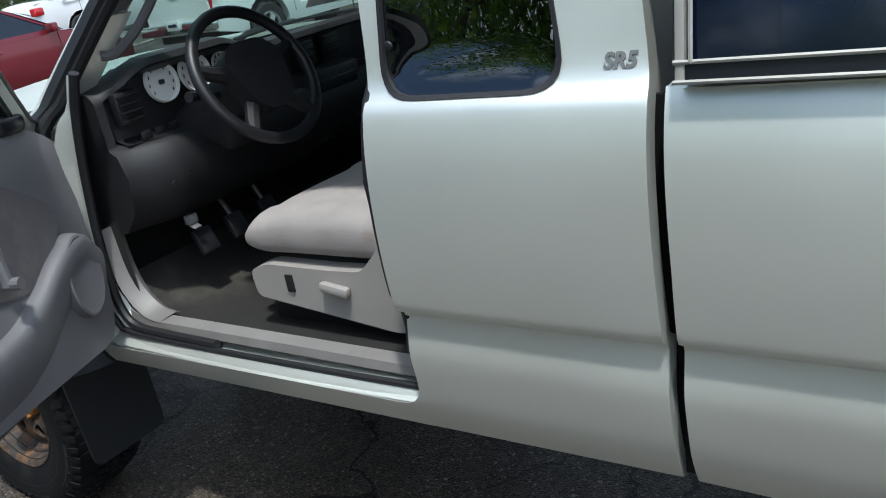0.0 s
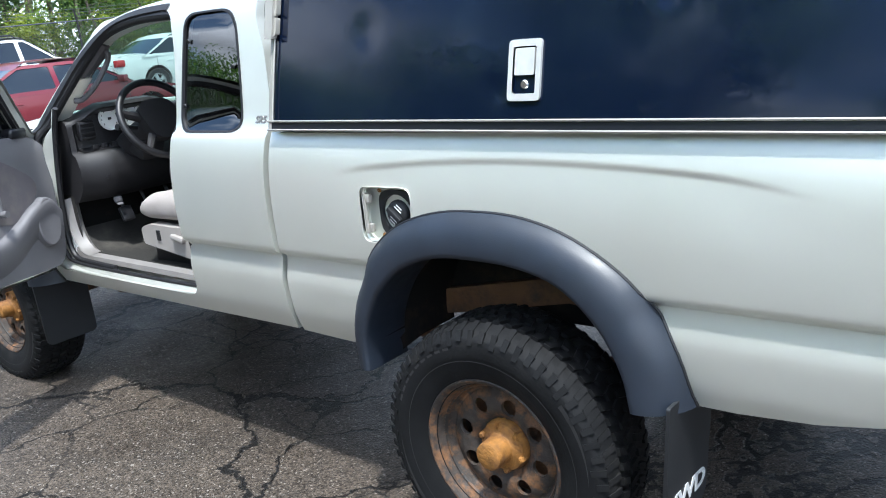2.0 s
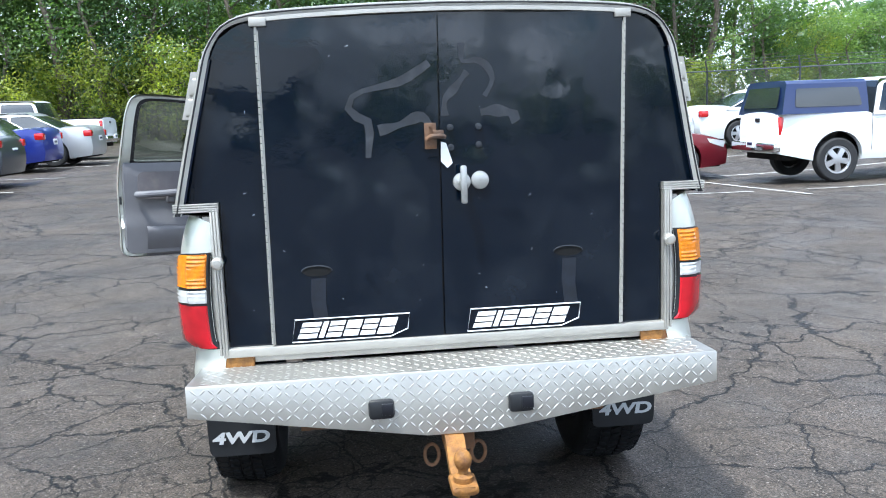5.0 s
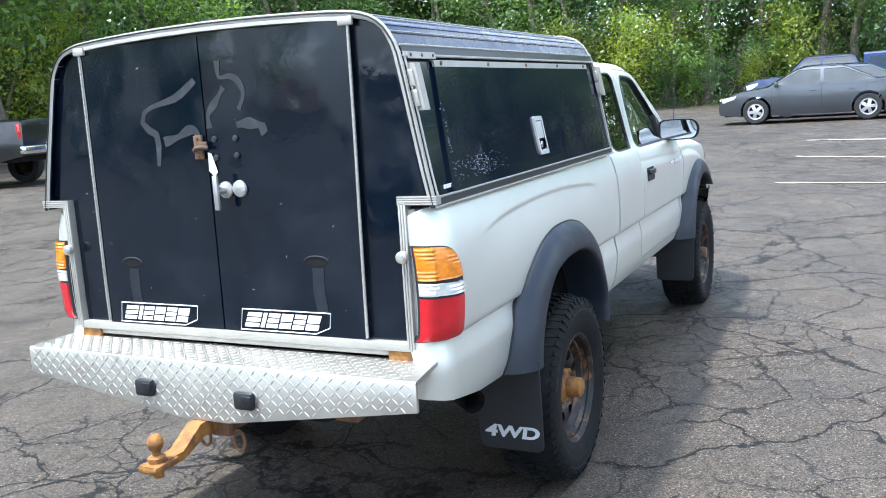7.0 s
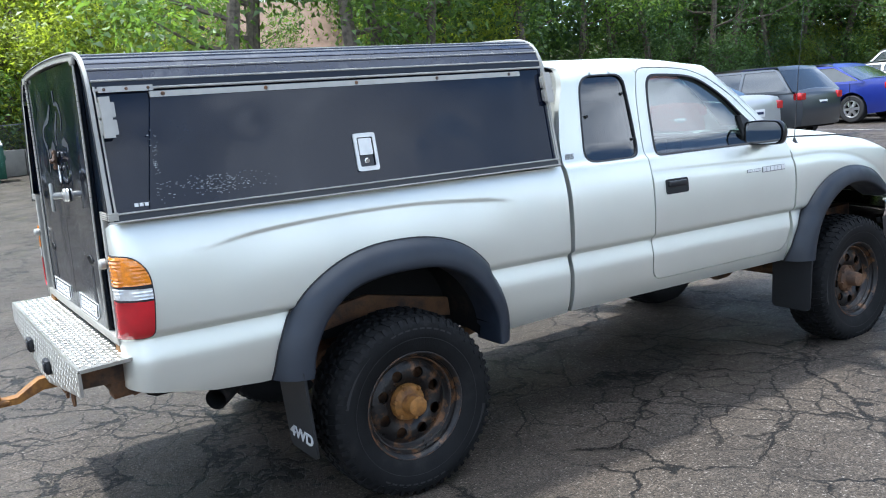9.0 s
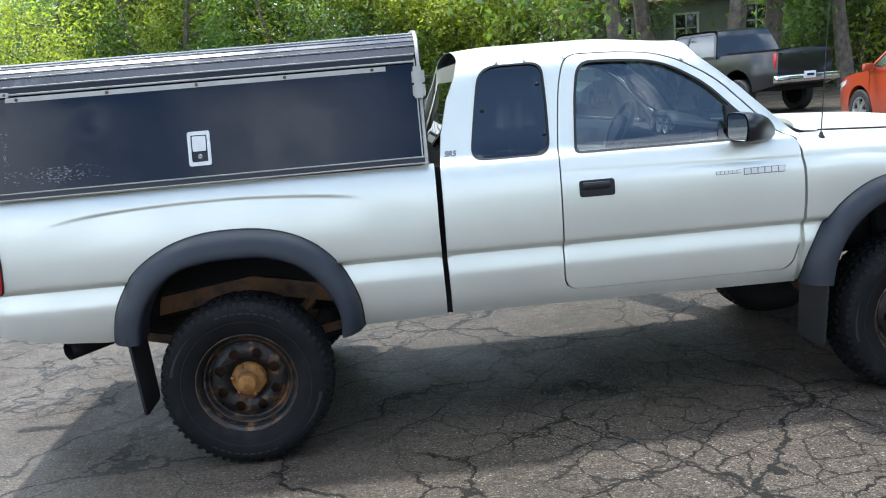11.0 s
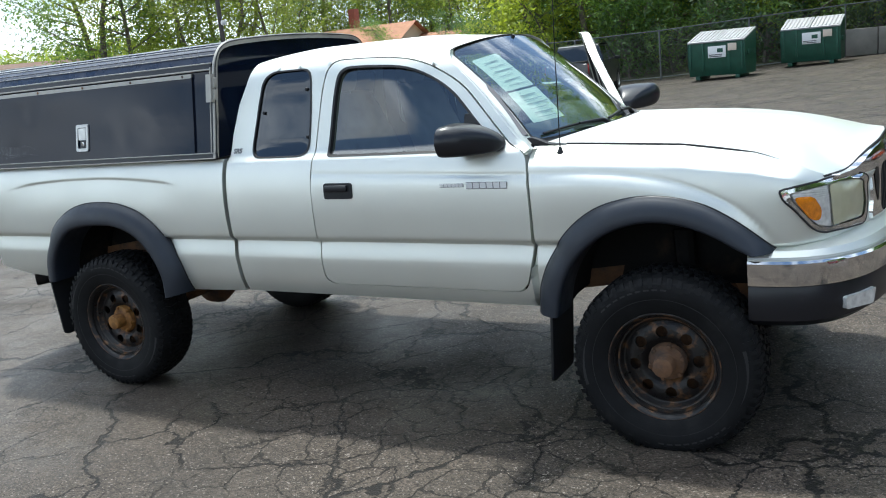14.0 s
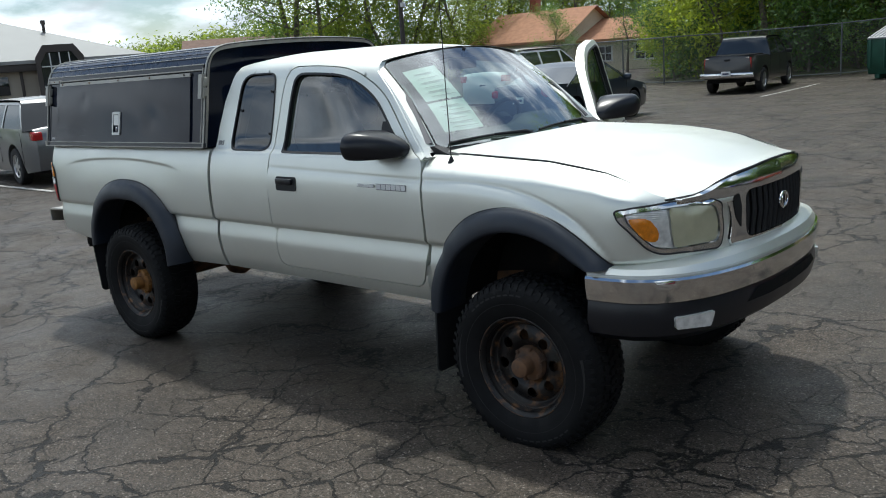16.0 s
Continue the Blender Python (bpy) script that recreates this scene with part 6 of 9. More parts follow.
# latch, handle, scars
bm = boxed((1.102, -0.043, 1.472), (0.010, 0.036, 0.078), 0.003)
box(bm, (1.108, -0.020, 1.476), (0.008, 0.034, 0.026), None, 0.003)
tube(bm, [(1.112, -0.055, 1.462), (1.117, -0.045, 1.470), (1.117, -0.014, 1.472), (1.110, 0.000, 1.468)], 0.007, 8)
for z in (1.444, 1.500):
    lathe(bm, [(0.001, 0.005), (0.005, 0.004), (0.006, 0.0)], 8, Matrix.Translation((1.107, -0.043, z)) @ Matrix.Rotation(radians(-90), 4, "Z"))
part("hasp", bm, DIRTYRUST, topper, "rusty hasp")
bm = panel(bmesh.new(), [(-0.012, 1.46), (0.004, 1.455), (0.022, 1.395), (0.006, 1.38), (-0.014, 1.40)], back_wall(0.0165), 0.05)
part("torn_label", bm, WHITE, topper, "torn white label")
bm = bmesh.new()
lathe(bm, [(0.001, 0.052), (0.012, 0.052), (0.014, 0.030), (0.012, 0.012), (0.026, 0.008), (0.028, 0.0)], 20, Matrix.Translation((1.096, 0.048, 1.330)) @ Matrix.Rotation(radians(-90), 4, "Z"))
box(bm, (1.146, 0.048, 1.325), (0.014, 0.020, 0.115), None, 0.006)
part("t_handle", bm, HARDWARE, topper, "pale metal T-handle")
bm = bmesh.new()
lathe(bm, [(0.001, 0.010), (0.010, 0.010), (0.026, 0.006), (0.028, 0.0)], 20, Matrix.Translation((1.096, 0.104, 1.333)) @ Matrix.Rotation(radians(-90), 4, "Z"))
part("lock_cylinder", bm, HARDWARE, topper, "round key lock")
for y, z in ((0.018, 1.495), (0.104, 1.495), (0.018, 1.435), (0.104, 1.440)):
    bm = bmesh.new()
    lathe(bm, [(0.001, 0.006), (0.009, 0.005), (0.011, 0)], 12, Matrix.Translation((1.095, y, z)) @ Matrix.Rotation(radians(-90), 4, "Z"))
    part("door_bolt", bm, SCUFF, topper)
SW = [[(-0.039, 1.694), (-0.116, 1.647), (-0.174, 1.631), (-0.255, 1.613), (-0.285, 1.578), (-0.267, 1.547), (-0.225, 1.52), (-0.232, 1.42)], [(-0.197, 1.5), (-0.139, 1.513), (-0.07, 1.537), (-0.039, 1.505)], [(0.059, 1.749), (0.062, 1.696), (0.101, 1.699), (0.134, 1.682), (0.151, 1.638), (0.126, 1.591)], [(0.075, 1.665), (0.034, 1.616), (0.005, 1.584), (0.003, 1.537)], [(0.112, 1.543), (0.159, 1.547), (0.223, 1.533), (0.201, 1.521)]]
for k, c in enumerate(SW):
    pts = curve(c, 14)
    wd = (0.013, 0.016, 0.011, 0.013, 0.018)[k]
    rows = [[], []]
    for i, (y, z) in enumerate(pts):
        t = pts[min(i + 1, 13)] - pts[max(i - 1, 0)]
        nrm = np.array([-t[1], t[0]]) / max(1e-6, np.linalg.norm(t)) * wd * (0.82 + 0.25 * math.sin(i * 0.8 + k))
        rows[0].append(back_wall(0.0135)(y + nrm[0], z + nrm[1]))
        rows[1].append(back_wall(0.0135)(y - nrm[0], z - nrm[1]))
    bm = bmesh.new()
    strip(bm, rows)
    part("adhesive_scar", bm, SCUFF, topper, "grey adhesive scar")
for y, z in ((-0.405, 1.085), (0.375, 1.105)):
    bm = panel(bmesh.new(), circle(y, z, 0.044, 24, 0.015), back_wall(0.0138), 0.02)
    hm = part("old_handle_recess", bm, UNDER, topper, "dark recess of a removed handle")
    bm = bmesh.new()
    tube(bm, [back_wall(0.0145)(u, v) for u, v in circle(y, z, 0.046, 28, 0.017)[:15]], 0.0022, 6)
    part("recess_edge", bm, SCUFF, hm)
    bm = panel(bmesh.new(), [(y - 0.018, z - 0.022), (y + 0.026, z - 0.022), (y + 0.022, z - 0.10), (y + 0.030, z - 0.17), (y - 0.014, z - 0.165), (y - 0.022, z - 0.09)], back_wall(0.0132), 0.06)
    part("old_handle_mark", bm, GHOST, topper, "faint ghost of a removed handle")
rr = random.Random(9)
bm = bmesh.new()
for k in range(30):
    y, z = rr.uniform(-0.62, 0.62), rr.uniform(0.9, 1.75)
    L, a = rr.uniform(0.002, 0.013), rr.uniform(0, 3.1)
    u, v = L * math.cos(a), L * math.sin(a)
    if abs(abs(y) - 0.545) > 0.04:
        panel(bm, [(y, z), (y + u, z + v), (y + u - v * 0.12, z + v + u * 0.12)], back_wall(0.0134 if abs(y) < 0.54 else -0.0025), 0.1)
part("paint_wear", bm, WHITE, topper, "small pale paint chips")["kind"] = "stuff"
# stickers: plain slanted outline with bars, no letters
for y0, z0, tilt in ((-0.492, 0.868, 0.0), (0.050, 0.868, 0.0)):
    def stick(u, v):
        return back_wall(0.0142)(y0 + u + v * 0.18, z0 + u * tilt + v)
    bm = bmesh.new()
    tube(bm, [stick(u, v) + Vector((0.0005, 0, 0)) for u, v in ((0.0, 0.0), (0.30, 0.0), (0.352, 0.022), (0.350, 0.070), (0.0, 0.070))], 0.0019, 5, True)
    u = 0.012
    for k, ww in enumerate((0.058, 0.016, 0.046, 0.046, 0.046, 0.050)):
        for v0, v1 in (((0.010, 0.060),) if k == 1 else ((0.010, 0.030), (0.034, 0.060)) if k % 2 else ((0.010, 0.024), (0.028, 0.042), (0.046, 0.060))):
            panel(bm, [(u + v0 * 0.22, v0), (u + ww + v0 * 0.22, v0), (u + ww + v1 * 0.22, v1), (u + v1 * 0.22, v1)], stick, 0.08)
        u += ww + 0.006
    part("maker_sticker", bm, WHITE, topper, "white outlined maker's sticker")


# ---- ground ----
def rise(x, y):
    """Height of the lot: level at the pickup, climbing slowly beyond its nose."""
    s = -x - 3.0 - 0.35 * min(y + 5, 0) + 0.3 * max(0, y - 8)
    s = math.log1p(math.exp(min(s, 60) * 1.2)) / 1.2 - 0.02 if s < 40 else s
    dip = 1 - 0.85 * math.exp(-((x + 12.5) / 4.0) ** 2 - ((y - 7.0) / 6.0) ** 2)
    return max(0, 0.75 * (1 - math.exp(-max(0, s) / 15.0)) * dip - 0.002)


def asphalt():
    m = bpy.data.materials.new("cracked_asphalt")
    m.use_nodes = True
    n, l = m.node_tree.nodes, m.node_tree.links
    p = n["Principled BSDF"]
    p.inputs["Specular IOR Level"].default_value = 0.28
    tc = n.new("ShaderNodeTexCoord")

    def noise_tex(scale, detail=6, rough=0.6):
        t = n.new("ShaderNodeTexNoise")
        t.inputs["Scale"].default_value, t.inputs["Detail"].default_value, t.inputs["Roughness"].default_value = scale, detail, rough
        l.new(tc.outputs["Object"], t.inputs["Vector"])
        return t

    def remap(sock, a, b, c, d):
        r = n.new("ShaderNodeMapRange")
        for k, v in zip(("From Min", "From Max", "To Min", "To Max"), (a, b, c, d)):
            r.inputs[k].default_value = v
        l.new(sock, r.inputs["Value"])
        return r.outputs[0]

    def math_op(op, a, b):
        o = n.new("ShaderNodeMath")
        o.operation = op
        for i, v in enumerate((a, b)):
            if isinstance(v, (int, float)):
                o.inputs[i].default_value = v
            else:
                l.new(v, o.inputs[i])
        return o.outputs[0]

    def cracks(scale, warp, width, seed):
        w = n.new("ShaderNodeTexNoise")
        w.inputs["Scale"].default_value, w.inputs["Detail"].default_value, w.inputs["Roughness"].default_value = 1.2 + 2 * seed, 8, 0.62
        l.new(tc.outputs["Object"], w.inputs["Vector"])
        mx = n.new("ShaderNodeVectorMath"); mx.operation = "SCALE"; mx.inputs["Scale"].default_value = warp
        l.new(w.outputs["Color"], mx.inputs[0])
        ad = n.new("ShaderNodeVectorMath"); ad.operation = "ADD"
        l.new(tc.outputs["Object"], ad.inputs[0]); l.new(mx.outputs[0], ad.inputs[1])
        v = n.new("ShaderNodeTexVoronoi")
        v.feature = "DISTANCE_TO_EDGE"
        v.inputs["Scale"].default_value = scale
        l.new(ad.outputs[0], v.inputs["Vector"])
        wn_ = noise_tex(9 + seed, 3)
        wd = remap(wn_.outputs["Fac"], 0.3, 0.7, width * 0.55, width * 1.25)
        d = math_op("DIVIDE", v.outputs["Distance"], wd)
        return remap(d, 0.6, 1.0, 1.0, 0.0)
    big = cracks(0.55, 0.62, 0.0100, 0.4)
    mid = cracks(1.55, 0.30, 0.0145, 1.1)
    small = cracks(4.6, 0.13, 0.026, 2.4)
    area = remap(noise_tex(0.42, 4).outputs["Fac"], 0.41, 0.48, 0, 1)
    patch = remap(noise_tex(0.55, 4).outputs["Fac"], 0.50, 0.56, 0, 1)
    mid = math_op("MULTIPLY", mid, area)
    small = math_op("MULTIPLY", math_op("MULTIPLY", small, patch), 0.85)
    cr = math_op("MAXIMUM", math_op("MAXIMUM", big, mid), small)
    base = n.new("ShaderNodeValToRGB")
    base.color_ramp.elements[0].color = (0.031, 0.0255, 0.0210, 1)
    base.color_ramp.elements[1].color = (0.063, 0.0500, 0.0385, 1)
    base.color_ramp.elements[0].position, base.color_ramp.elements[1].position = 0.3, 0.72
    l.new(noise_tex(0.9, 8, 0.65).outputs["Fac"], base.inputs[0])
    grit = n.new("ShaderNodeTexVoronoi")
    grit.inputs["Scale"].default_value = 150
    l.new(tc.outputs["Object"], grit.inputs["Vector"])
    gs = n.new("ShaderNodeSeparateColor")
    l.new(grit.outputs["Color"], gs.inputs[0])
    gv = remap(gs.outputs[0], 0, 1, 0.35, 1.85)
    hs = n.new("ShaderNodeHueSaturation")
    l.new(base.outputs[0], hs.inputs["Color"]); l.new(gv, hs.inputs["Value"])
    mott = n.new("ShaderNodeMixRGB"); mott.blend_type = "MULTIPLY"; mott.inputs[0].default_value = 1.0
    mv = n.new("ShaderNodeCombineColor")
    mval = math_op("MULTIPLY", remap(noise_tex(22, 4, 0.7).outputs["Fac"], 0.3, 0.7, 0.70, 1.30), remap(noise_tex(3.1, 5, 0.65).outputs["Fac"], 0.3, 0.7, 0.86, 1.15))
    for key in ("Red", "Green", "Blue"):
        l.new(mval, mv.inputs[key])
    l.new(hs.outputs[0], mott.inputs[1]); l.new(mv.outputs[0], mott.inputs[2])
    hs = mott
    pale = remap(noise_tex(75, 2).outputs["Fac"], 0.62, 0.68, 0, 0.6)
    mp = n.new("ShaderNodeMixRGB"); mp.inputs[2].default_value = (0.30, 0.27, 0.24, 1)
    l.new(pale, mp.inputs[0]); l.new(hs.outputs[0], mp.inputs[1])
    mk = n.new("ShaderNodeMixRGB"); mk.inputs[2].default_value = (0.003, 0.0028, 0.0026, 1)
    l.new(math_op("MULTIPLY", cr, 0.96), mk.inputs[0]); l.new(mp.outputs[0], mk.inputs[1])
    l.new(mk.outputs[0], p.inputs["Base Color"])
    l.new(remap(noise_tex(1.3, 6).outputs["Fac"], 0.35, 0.65, 0.42, 0.74), p.inputs["Roughness"])
    h = math_op("SUBTRACT", math_op("MULTIPLY", grit.outputs["Distance"], -0.25), math_op("MULTIPLY", cr, 1.6))
    b = n.new("ShaderNodeBump")
    b.inputs["Strength"].default_value, b.inputs["Distance"].default_value = 0.6, 0.012
    l.new(h, b.inputs["Height"]); l.new(b.outputs[0], p.inputs["Normal"])
    return m


ASPHALT = asphalt()
bm = bmesh.new()
ax = sorted(set([round(v, 2) for v in np.r_[np.linspace(-60, 60, 81), [-900, -300, -120, 120, 300, 900]]]))
gv = [[bm.verts.new((x, y, rise(max(x, -60), max(-60, min(60, y))))) for y in ax] for x in ax]
for i in range(len(ax) - 1):
    for j in range(len(ax) - 1):
        bm.faces.new((gv[i][j], gv[i + 1][j], gv[i + 1][j + 1], gv[i][j + 1]))
g = part("ground", bm, ASPHALT)
tagged(g, "worn grey cracked asphalt parking lot", "parking lot", kind="structure")

# ---- cab interior ----
bm = bmesh.new()
rows = []
for y in np.linspace(-0.69, 0.69, 30):
    rows.append([(-2.50, y, 0.80), (-2.38, y, 0.70), (-2.20, y, 0.665 + 0.12 * math.exp(-(y / 0.16) ** 2)), (-1.6, y, 0.665 + 0.10 * math.exp(-(y / 0.14) ** 2)), (-0.98, y, 0.70)])
strip(bm, rows)
part("cab_floor", bm, CARPET, pickup, "worn grey-brown cab floor")
for sg in (-1, 1):
    bm = bmesh.new()
    strip(bm, [[(-2.44, sg * y, z + 0.03 * k), (-2.36, sg * y, z + 0.005), (-1.46, sg * y, z - 0.004)] for k, (y, z) in enumerate(((0.742, 0.680), (0.736, 0.700), (0.700, 0.705), (0.690, 0.675)))])
    part("sill_plate", bm, SILLPL, pickup, "worn grey door sill plate")
    bm = bmesh.new()
    xs = np.linspace(-2.50, -1.47, 16)
    strip(bm, [[cabin(sg, -0.004)(x, 0.636) for x in xs], [(x, sg * 0.774, 0.652) for x in xs], [(x, sg * 0.756, 0.668) for x in xs], [(x, sg * 0.750, 0.664) for x in xs]])
    part("sill_step", bm, SILVER, pickup, "silver painted door step")
bm = bmesh.new()
sill = [(-1.462, 1.70), (-1.452, 1.25), (-1.452, 0.70), (-1.50, 0.668), (-2.36, 0.672), (-2.47, 0.72), (-2.52, 0.84), (-2.505, 1.22), (-2.46, 1.30), (-2.20, 1.585), (-2.02, 1.70), (-1.60, 1.715), (-1.475, 1.69)]
pts = curve(sill, 90)
tube(bm, [cabin(-1, -0.024 - 0.010 * soft(0.78, 0.70, v))(x, v) for x, v in pts], [0.018 - 0.010 * soft(0.78, 0.70, v) for x, v in pts], 10)
part("door_weatherstrip", bm, SEAL, pickup, "black rubber weatherstrip round the door opening")
bm = bmesh.new()
edge = [p for p in dense(door_outline(0.0), 0.02) if p[0] < -1.56 and p[1] > 0.70]
edge.sort(key=lambda p: math.atan2(p[1] - 1.1, p[0] + 1.8) % (2 * math.pi), reverse=True)
rows = [[], [], []]
for k, (x, v) in enumerate(edge):
    a, b = edge[max(0, k - 2)], edge[min(len(edge) - 1, k + 2)]
    n2 = Vector((-(b[1] - a[1]), b[0] - a[0])).normalized()
    for row, (d, off) in zip(rows, ((-0.005 - 0.017 * soft(0.66, 0.75, v), -0.012 - 0.018 * soft(0.66, 0.75, v)), (0.002, 0.0045), (0.008 + 0.025 * soft(1.22, 1.32, v), 0.0045))):
        row.append(cabin(-1, off)(x + n2.x * d, v + n2.y * d))
strip(bm, rows)
part("pillar_seal", bm, SEAL, pickup, "black seal round the driver's door opening")
bm = bmesh.new()
tube(bm, curve([tuple(cabin(-1, o)(x, v)) for x, v, o in ((-2.36, 1.40, -0.075), (-2.335, 1.40, -0.10), (-2.26, 1.455, -0.11), (-2.185, 1.545, -0.11), (-2.165, 1.60, -0.10), (-2.185, 1.63, -0.075))], 20), 0.012, 8)
part("grab_handle", bm, GREYTRIM, pickup, "grey grab handle on the screen pillar")
bm = bmesh.new()
strip(bm, [[(-2.62, y, 0.72), (-2.62, y, 1.24)] for y in (-0.705, 0.705)])
strip(bm, [[(-2.62, -0.705, z), (-2.42, -0.705, z)] for z in (0.66, 0.97)])
strip(bm, [[(-2.62, 0.705, z), (-2.42, 0.705, z)] for z in (0.66, 0.97)])
strip(bm, [[(-2.62, y, 0.80), (-2.45, y, 0.72), (-2.36, y, 0.672)] for y in (-0.705, 0.705)])
part("footwell", bm, CARPET, pickup, "dark carpeted footwell")
bm = bmesh.new()
kp = curve([(-2.33, 0.704), (-2.385, 0.715), (-2.435, 0.76), (-2.462, 0.83), (-2.470, 0.95)], 16)
strip(bm, [[(x, -0.738, z) for x, z in kp], [(x + 0.006, -0.730, z + 0.004) for x, z in kp], [(x + 0.020, -0.690, z + 0.012) for x, z in kp], [(x + 0.010, -0.672, z) for x, z in kp]])
part("kick_panel", bm, SILLPL, pickup, "pale grey kick trim curving up from the sill")
# rubber seal round the footwell edge of the opening, with the painted jamb outside it
run = curve([(-2.325, 1.366), (-2.370, 1.272), (-2.410, 1.144), (-2.437, 1.023), (-2.450, 0.945), (-2.463, 0.800), (-2.448, 0.726), (-2.405, 0.690), (-2.305, 0.682), (-2.10, 0.676)], 60)
bm = bmesh.new()
tube(bm, [(x, -0.752, z) for x, z in run], 0.0125, 8)
part("opening_seal", bm, SEAL, pickup, "black rubber seal round the door opening")
bm = bmesh.new()
jam = [p for p in run if p[1] > 0.72]
strip(bm, [[(x - 0.004, -0.748, z) for x, z in jam], [(x - 0.034, -0.752, z - 0.004) for x, z in jam], [tuple(cabin(-1, -0.030)(x - 0.075, z - 0.008)) for x, z in jam]])
part("door_jamb", bm, SILVER, pickup, "silver painted door jamb")
# outer jamb, painted
bm = bmesh.new()
pj = curve([(-1.444, 1.25), (-1.44, 0.70), (-1.50, 0.645), (-2.40, 0.648), (-2.53, 0.70), (-2.585, 0.86), (-2.575, 1.22), (-2.50, 1.285), (-2.21, 1.612), (-2.02, 1.715), (-1.60, 1.73), (-1.475, 1.705)], 90)
strip(bm, [[cabin(-1, -0.003)(x, v) for x, v in pj], [cabin(-1, -0.05)(x + (0.02 if x < -2.3 else 0.0) - (0.01 if x > -1.6 else 0), v + (0.018 if v < 0.8 else 0) - (0.012 if v > 1.5 else 0)) for x, v in pj], [cabin(-1, -0.10)(x + (0.05 if x < -2.3 else 0), v + (0.02 if v < 0.8 else 0) - (0.03 if v > 1.5 else 0)) for x, v in pj]])
part("door_jamb", bm, SILVER, pickup, "silver door jamb")
# dash: one moulded section with closed ends
bm = bmesh.new()
rows = []
for y in np.linspace(-0.698, 0.698, 60):
    hood_ = 0.045 * soft(0.26, 0.12, abs(y + 0.42))
    end = soft(0.60, 0.698, abs(y))
    dip = 0.055 * (1 - soft(0.645, 0.668, abs(y)))
    sec = [(-2.64, 1.24), (-2.50, 1.296 + hood_ * 0.6), (-2.37, 1.318 + hood_ - 0.015 * end), (-2.325, 1.312 + hood_ - 0.02 * end), (-2.315, 1.296 + hood_ - 0.02 * end),
           (-2.315 - dip, 1.285 + hood_ * 0.7 - 0.02 * end), (-2.315 - dip, 1.165), (-2.312, 1.155), (-2.290, 1.142), (-2.272, 1.08), (-2.290, 0.99), (-2.345, 0.935), (-2.42, 0.925), (-2.50, 0.94), (-2.62, 1.0)]
    back = 0.055 * soft(0.55, 0.698, abs(y))
    rows.append([(x - back * (1 if z < 1.3 else 0.5), y, z) for x, z in sec])
strip(bm, rows)
bm.faces.new([bm.verts.new(p) for p in rows[0]])
bm.faces.new([bm.verts.new(p) for p in rows[-1]])
da = part("dashboard", bm, DASH, pickup, "dark grey dashboard", 50)
bm = bmesh.new()
rows = []
for y in np.linspace(-0.655, 0.30, 24):
    hood_ = 0.045 * soft(0.26, 0.12, abs(y + 0.42))
    k = 0.03 * soft(0.55, 0.66, abs(y))
    rows.append([(-2.322 - k, y, 1.298 + hood_ * 0.8), (-2.362 - k, y, 1.284 + hood_ * 0.7), (-2.360 - k, y, 1.172), (-2.316 - k, y, 1.158)])
strip(bm, rows)
part("cluster_panel", bm, DASHBLK, da, "black instrument panel")
bm = bmesh.new()
box(bm, (-2.322, -0.545, 1.06), (0.10, 0.005, 0.006), None)
lathe(bm, [(0.001, 0.004), (0.010, 0.003), (0.011, 0.0)], 12, Matrix.Translation((-2.281, -0.60, 1.04)) @ Matrix.Rotation(radians(-90), 4, "Z"))
part("lower_dash_plug", bm, DASHBLK, da)
for y, r in ((-0.500, 0.047), (-0.385, 0.047), (-0.285, 0.03)):
    bm = bmesh.new()
    m = Matrix.Translation((-2.352, y, 1.285)) @ Matrix.Rotation(radians(-8), 4, "Y") @ Matrix.Rotation(radians(-90), 4, "Z")
    lathe(bm, [(0.001, 0.0), (r, 0.0), (r * 1.06, 0.008), (r * 1.12, 0.010), (r * 1.14, 0.0)], 28, m)
    ga = part("gauge", bm, GAUGE, da, "white-faced gauge")
    bm = bmesh.new()
    for k in range(9):
        a = radians(220 - 32 * k)
        box(bm, m @ Vector((r * 0.82 * math.cos(a), 0.002, r * 0.82 * math.sin(a))), (0.002, 0.002, 0.009), Matrix.Rotation(0, 4, "X"))
    part("dial_marks", bm, INK, ga)["kind"] = "stuff"
    part("needle_hub", boxed(m @ Vector((0, 0.004, 0)), (0.006, 0.016, 0.012), 0.002), INK, ga)
for y, z in ((-0.622, 1.250), (0.05, 1.24), (0.17, 1.24)):
    bm = bmesh.new()
    box(bm, (-2.352, y, z), (0.03, 0.075, 0.085), None, 0.008)
    for k in range(4):
        box(bm, (-2.335, y, z - 0.03 + 0.02 * k), (0.012, 0.066, 0.004))
    part("air_vent", bm, DASHBLK, da)
bm = bmesh.new()
for k in range(3):
    box(bm, (-2.338, -0.60 + 0.045 * k, 1.172), (0.012, 0.03, 0.022), None, 0.004)
part("dash_switch", bm, DASHBLK, da)
bm = bmesh.new()
box(bm, (-2.33, 0.10, 1.08), (0.08, 0.26, 0.22), None, 0.015)
part("centre_stack", bm, DASHBLK, da, "black centre stack")
bm = bmesh.new()
for k, z in enumerate((1.13, 1.05)):
    box(bm, (-2.288, 0.10, z), (0.008, 0.20, 0.05), None, 0.003)
for k in range(3):
    lathe(bm, [(0.001, 0.02), (0.016, 0.018), (0.018, 0)], 12, Matrix.Translation((-2.29, 0.03 + 0.07 * k, 0.995)) @ Matrix.Rotation(radians(-90), 4, "Z"))
part("radio", bm, GLOSSBLK, da)
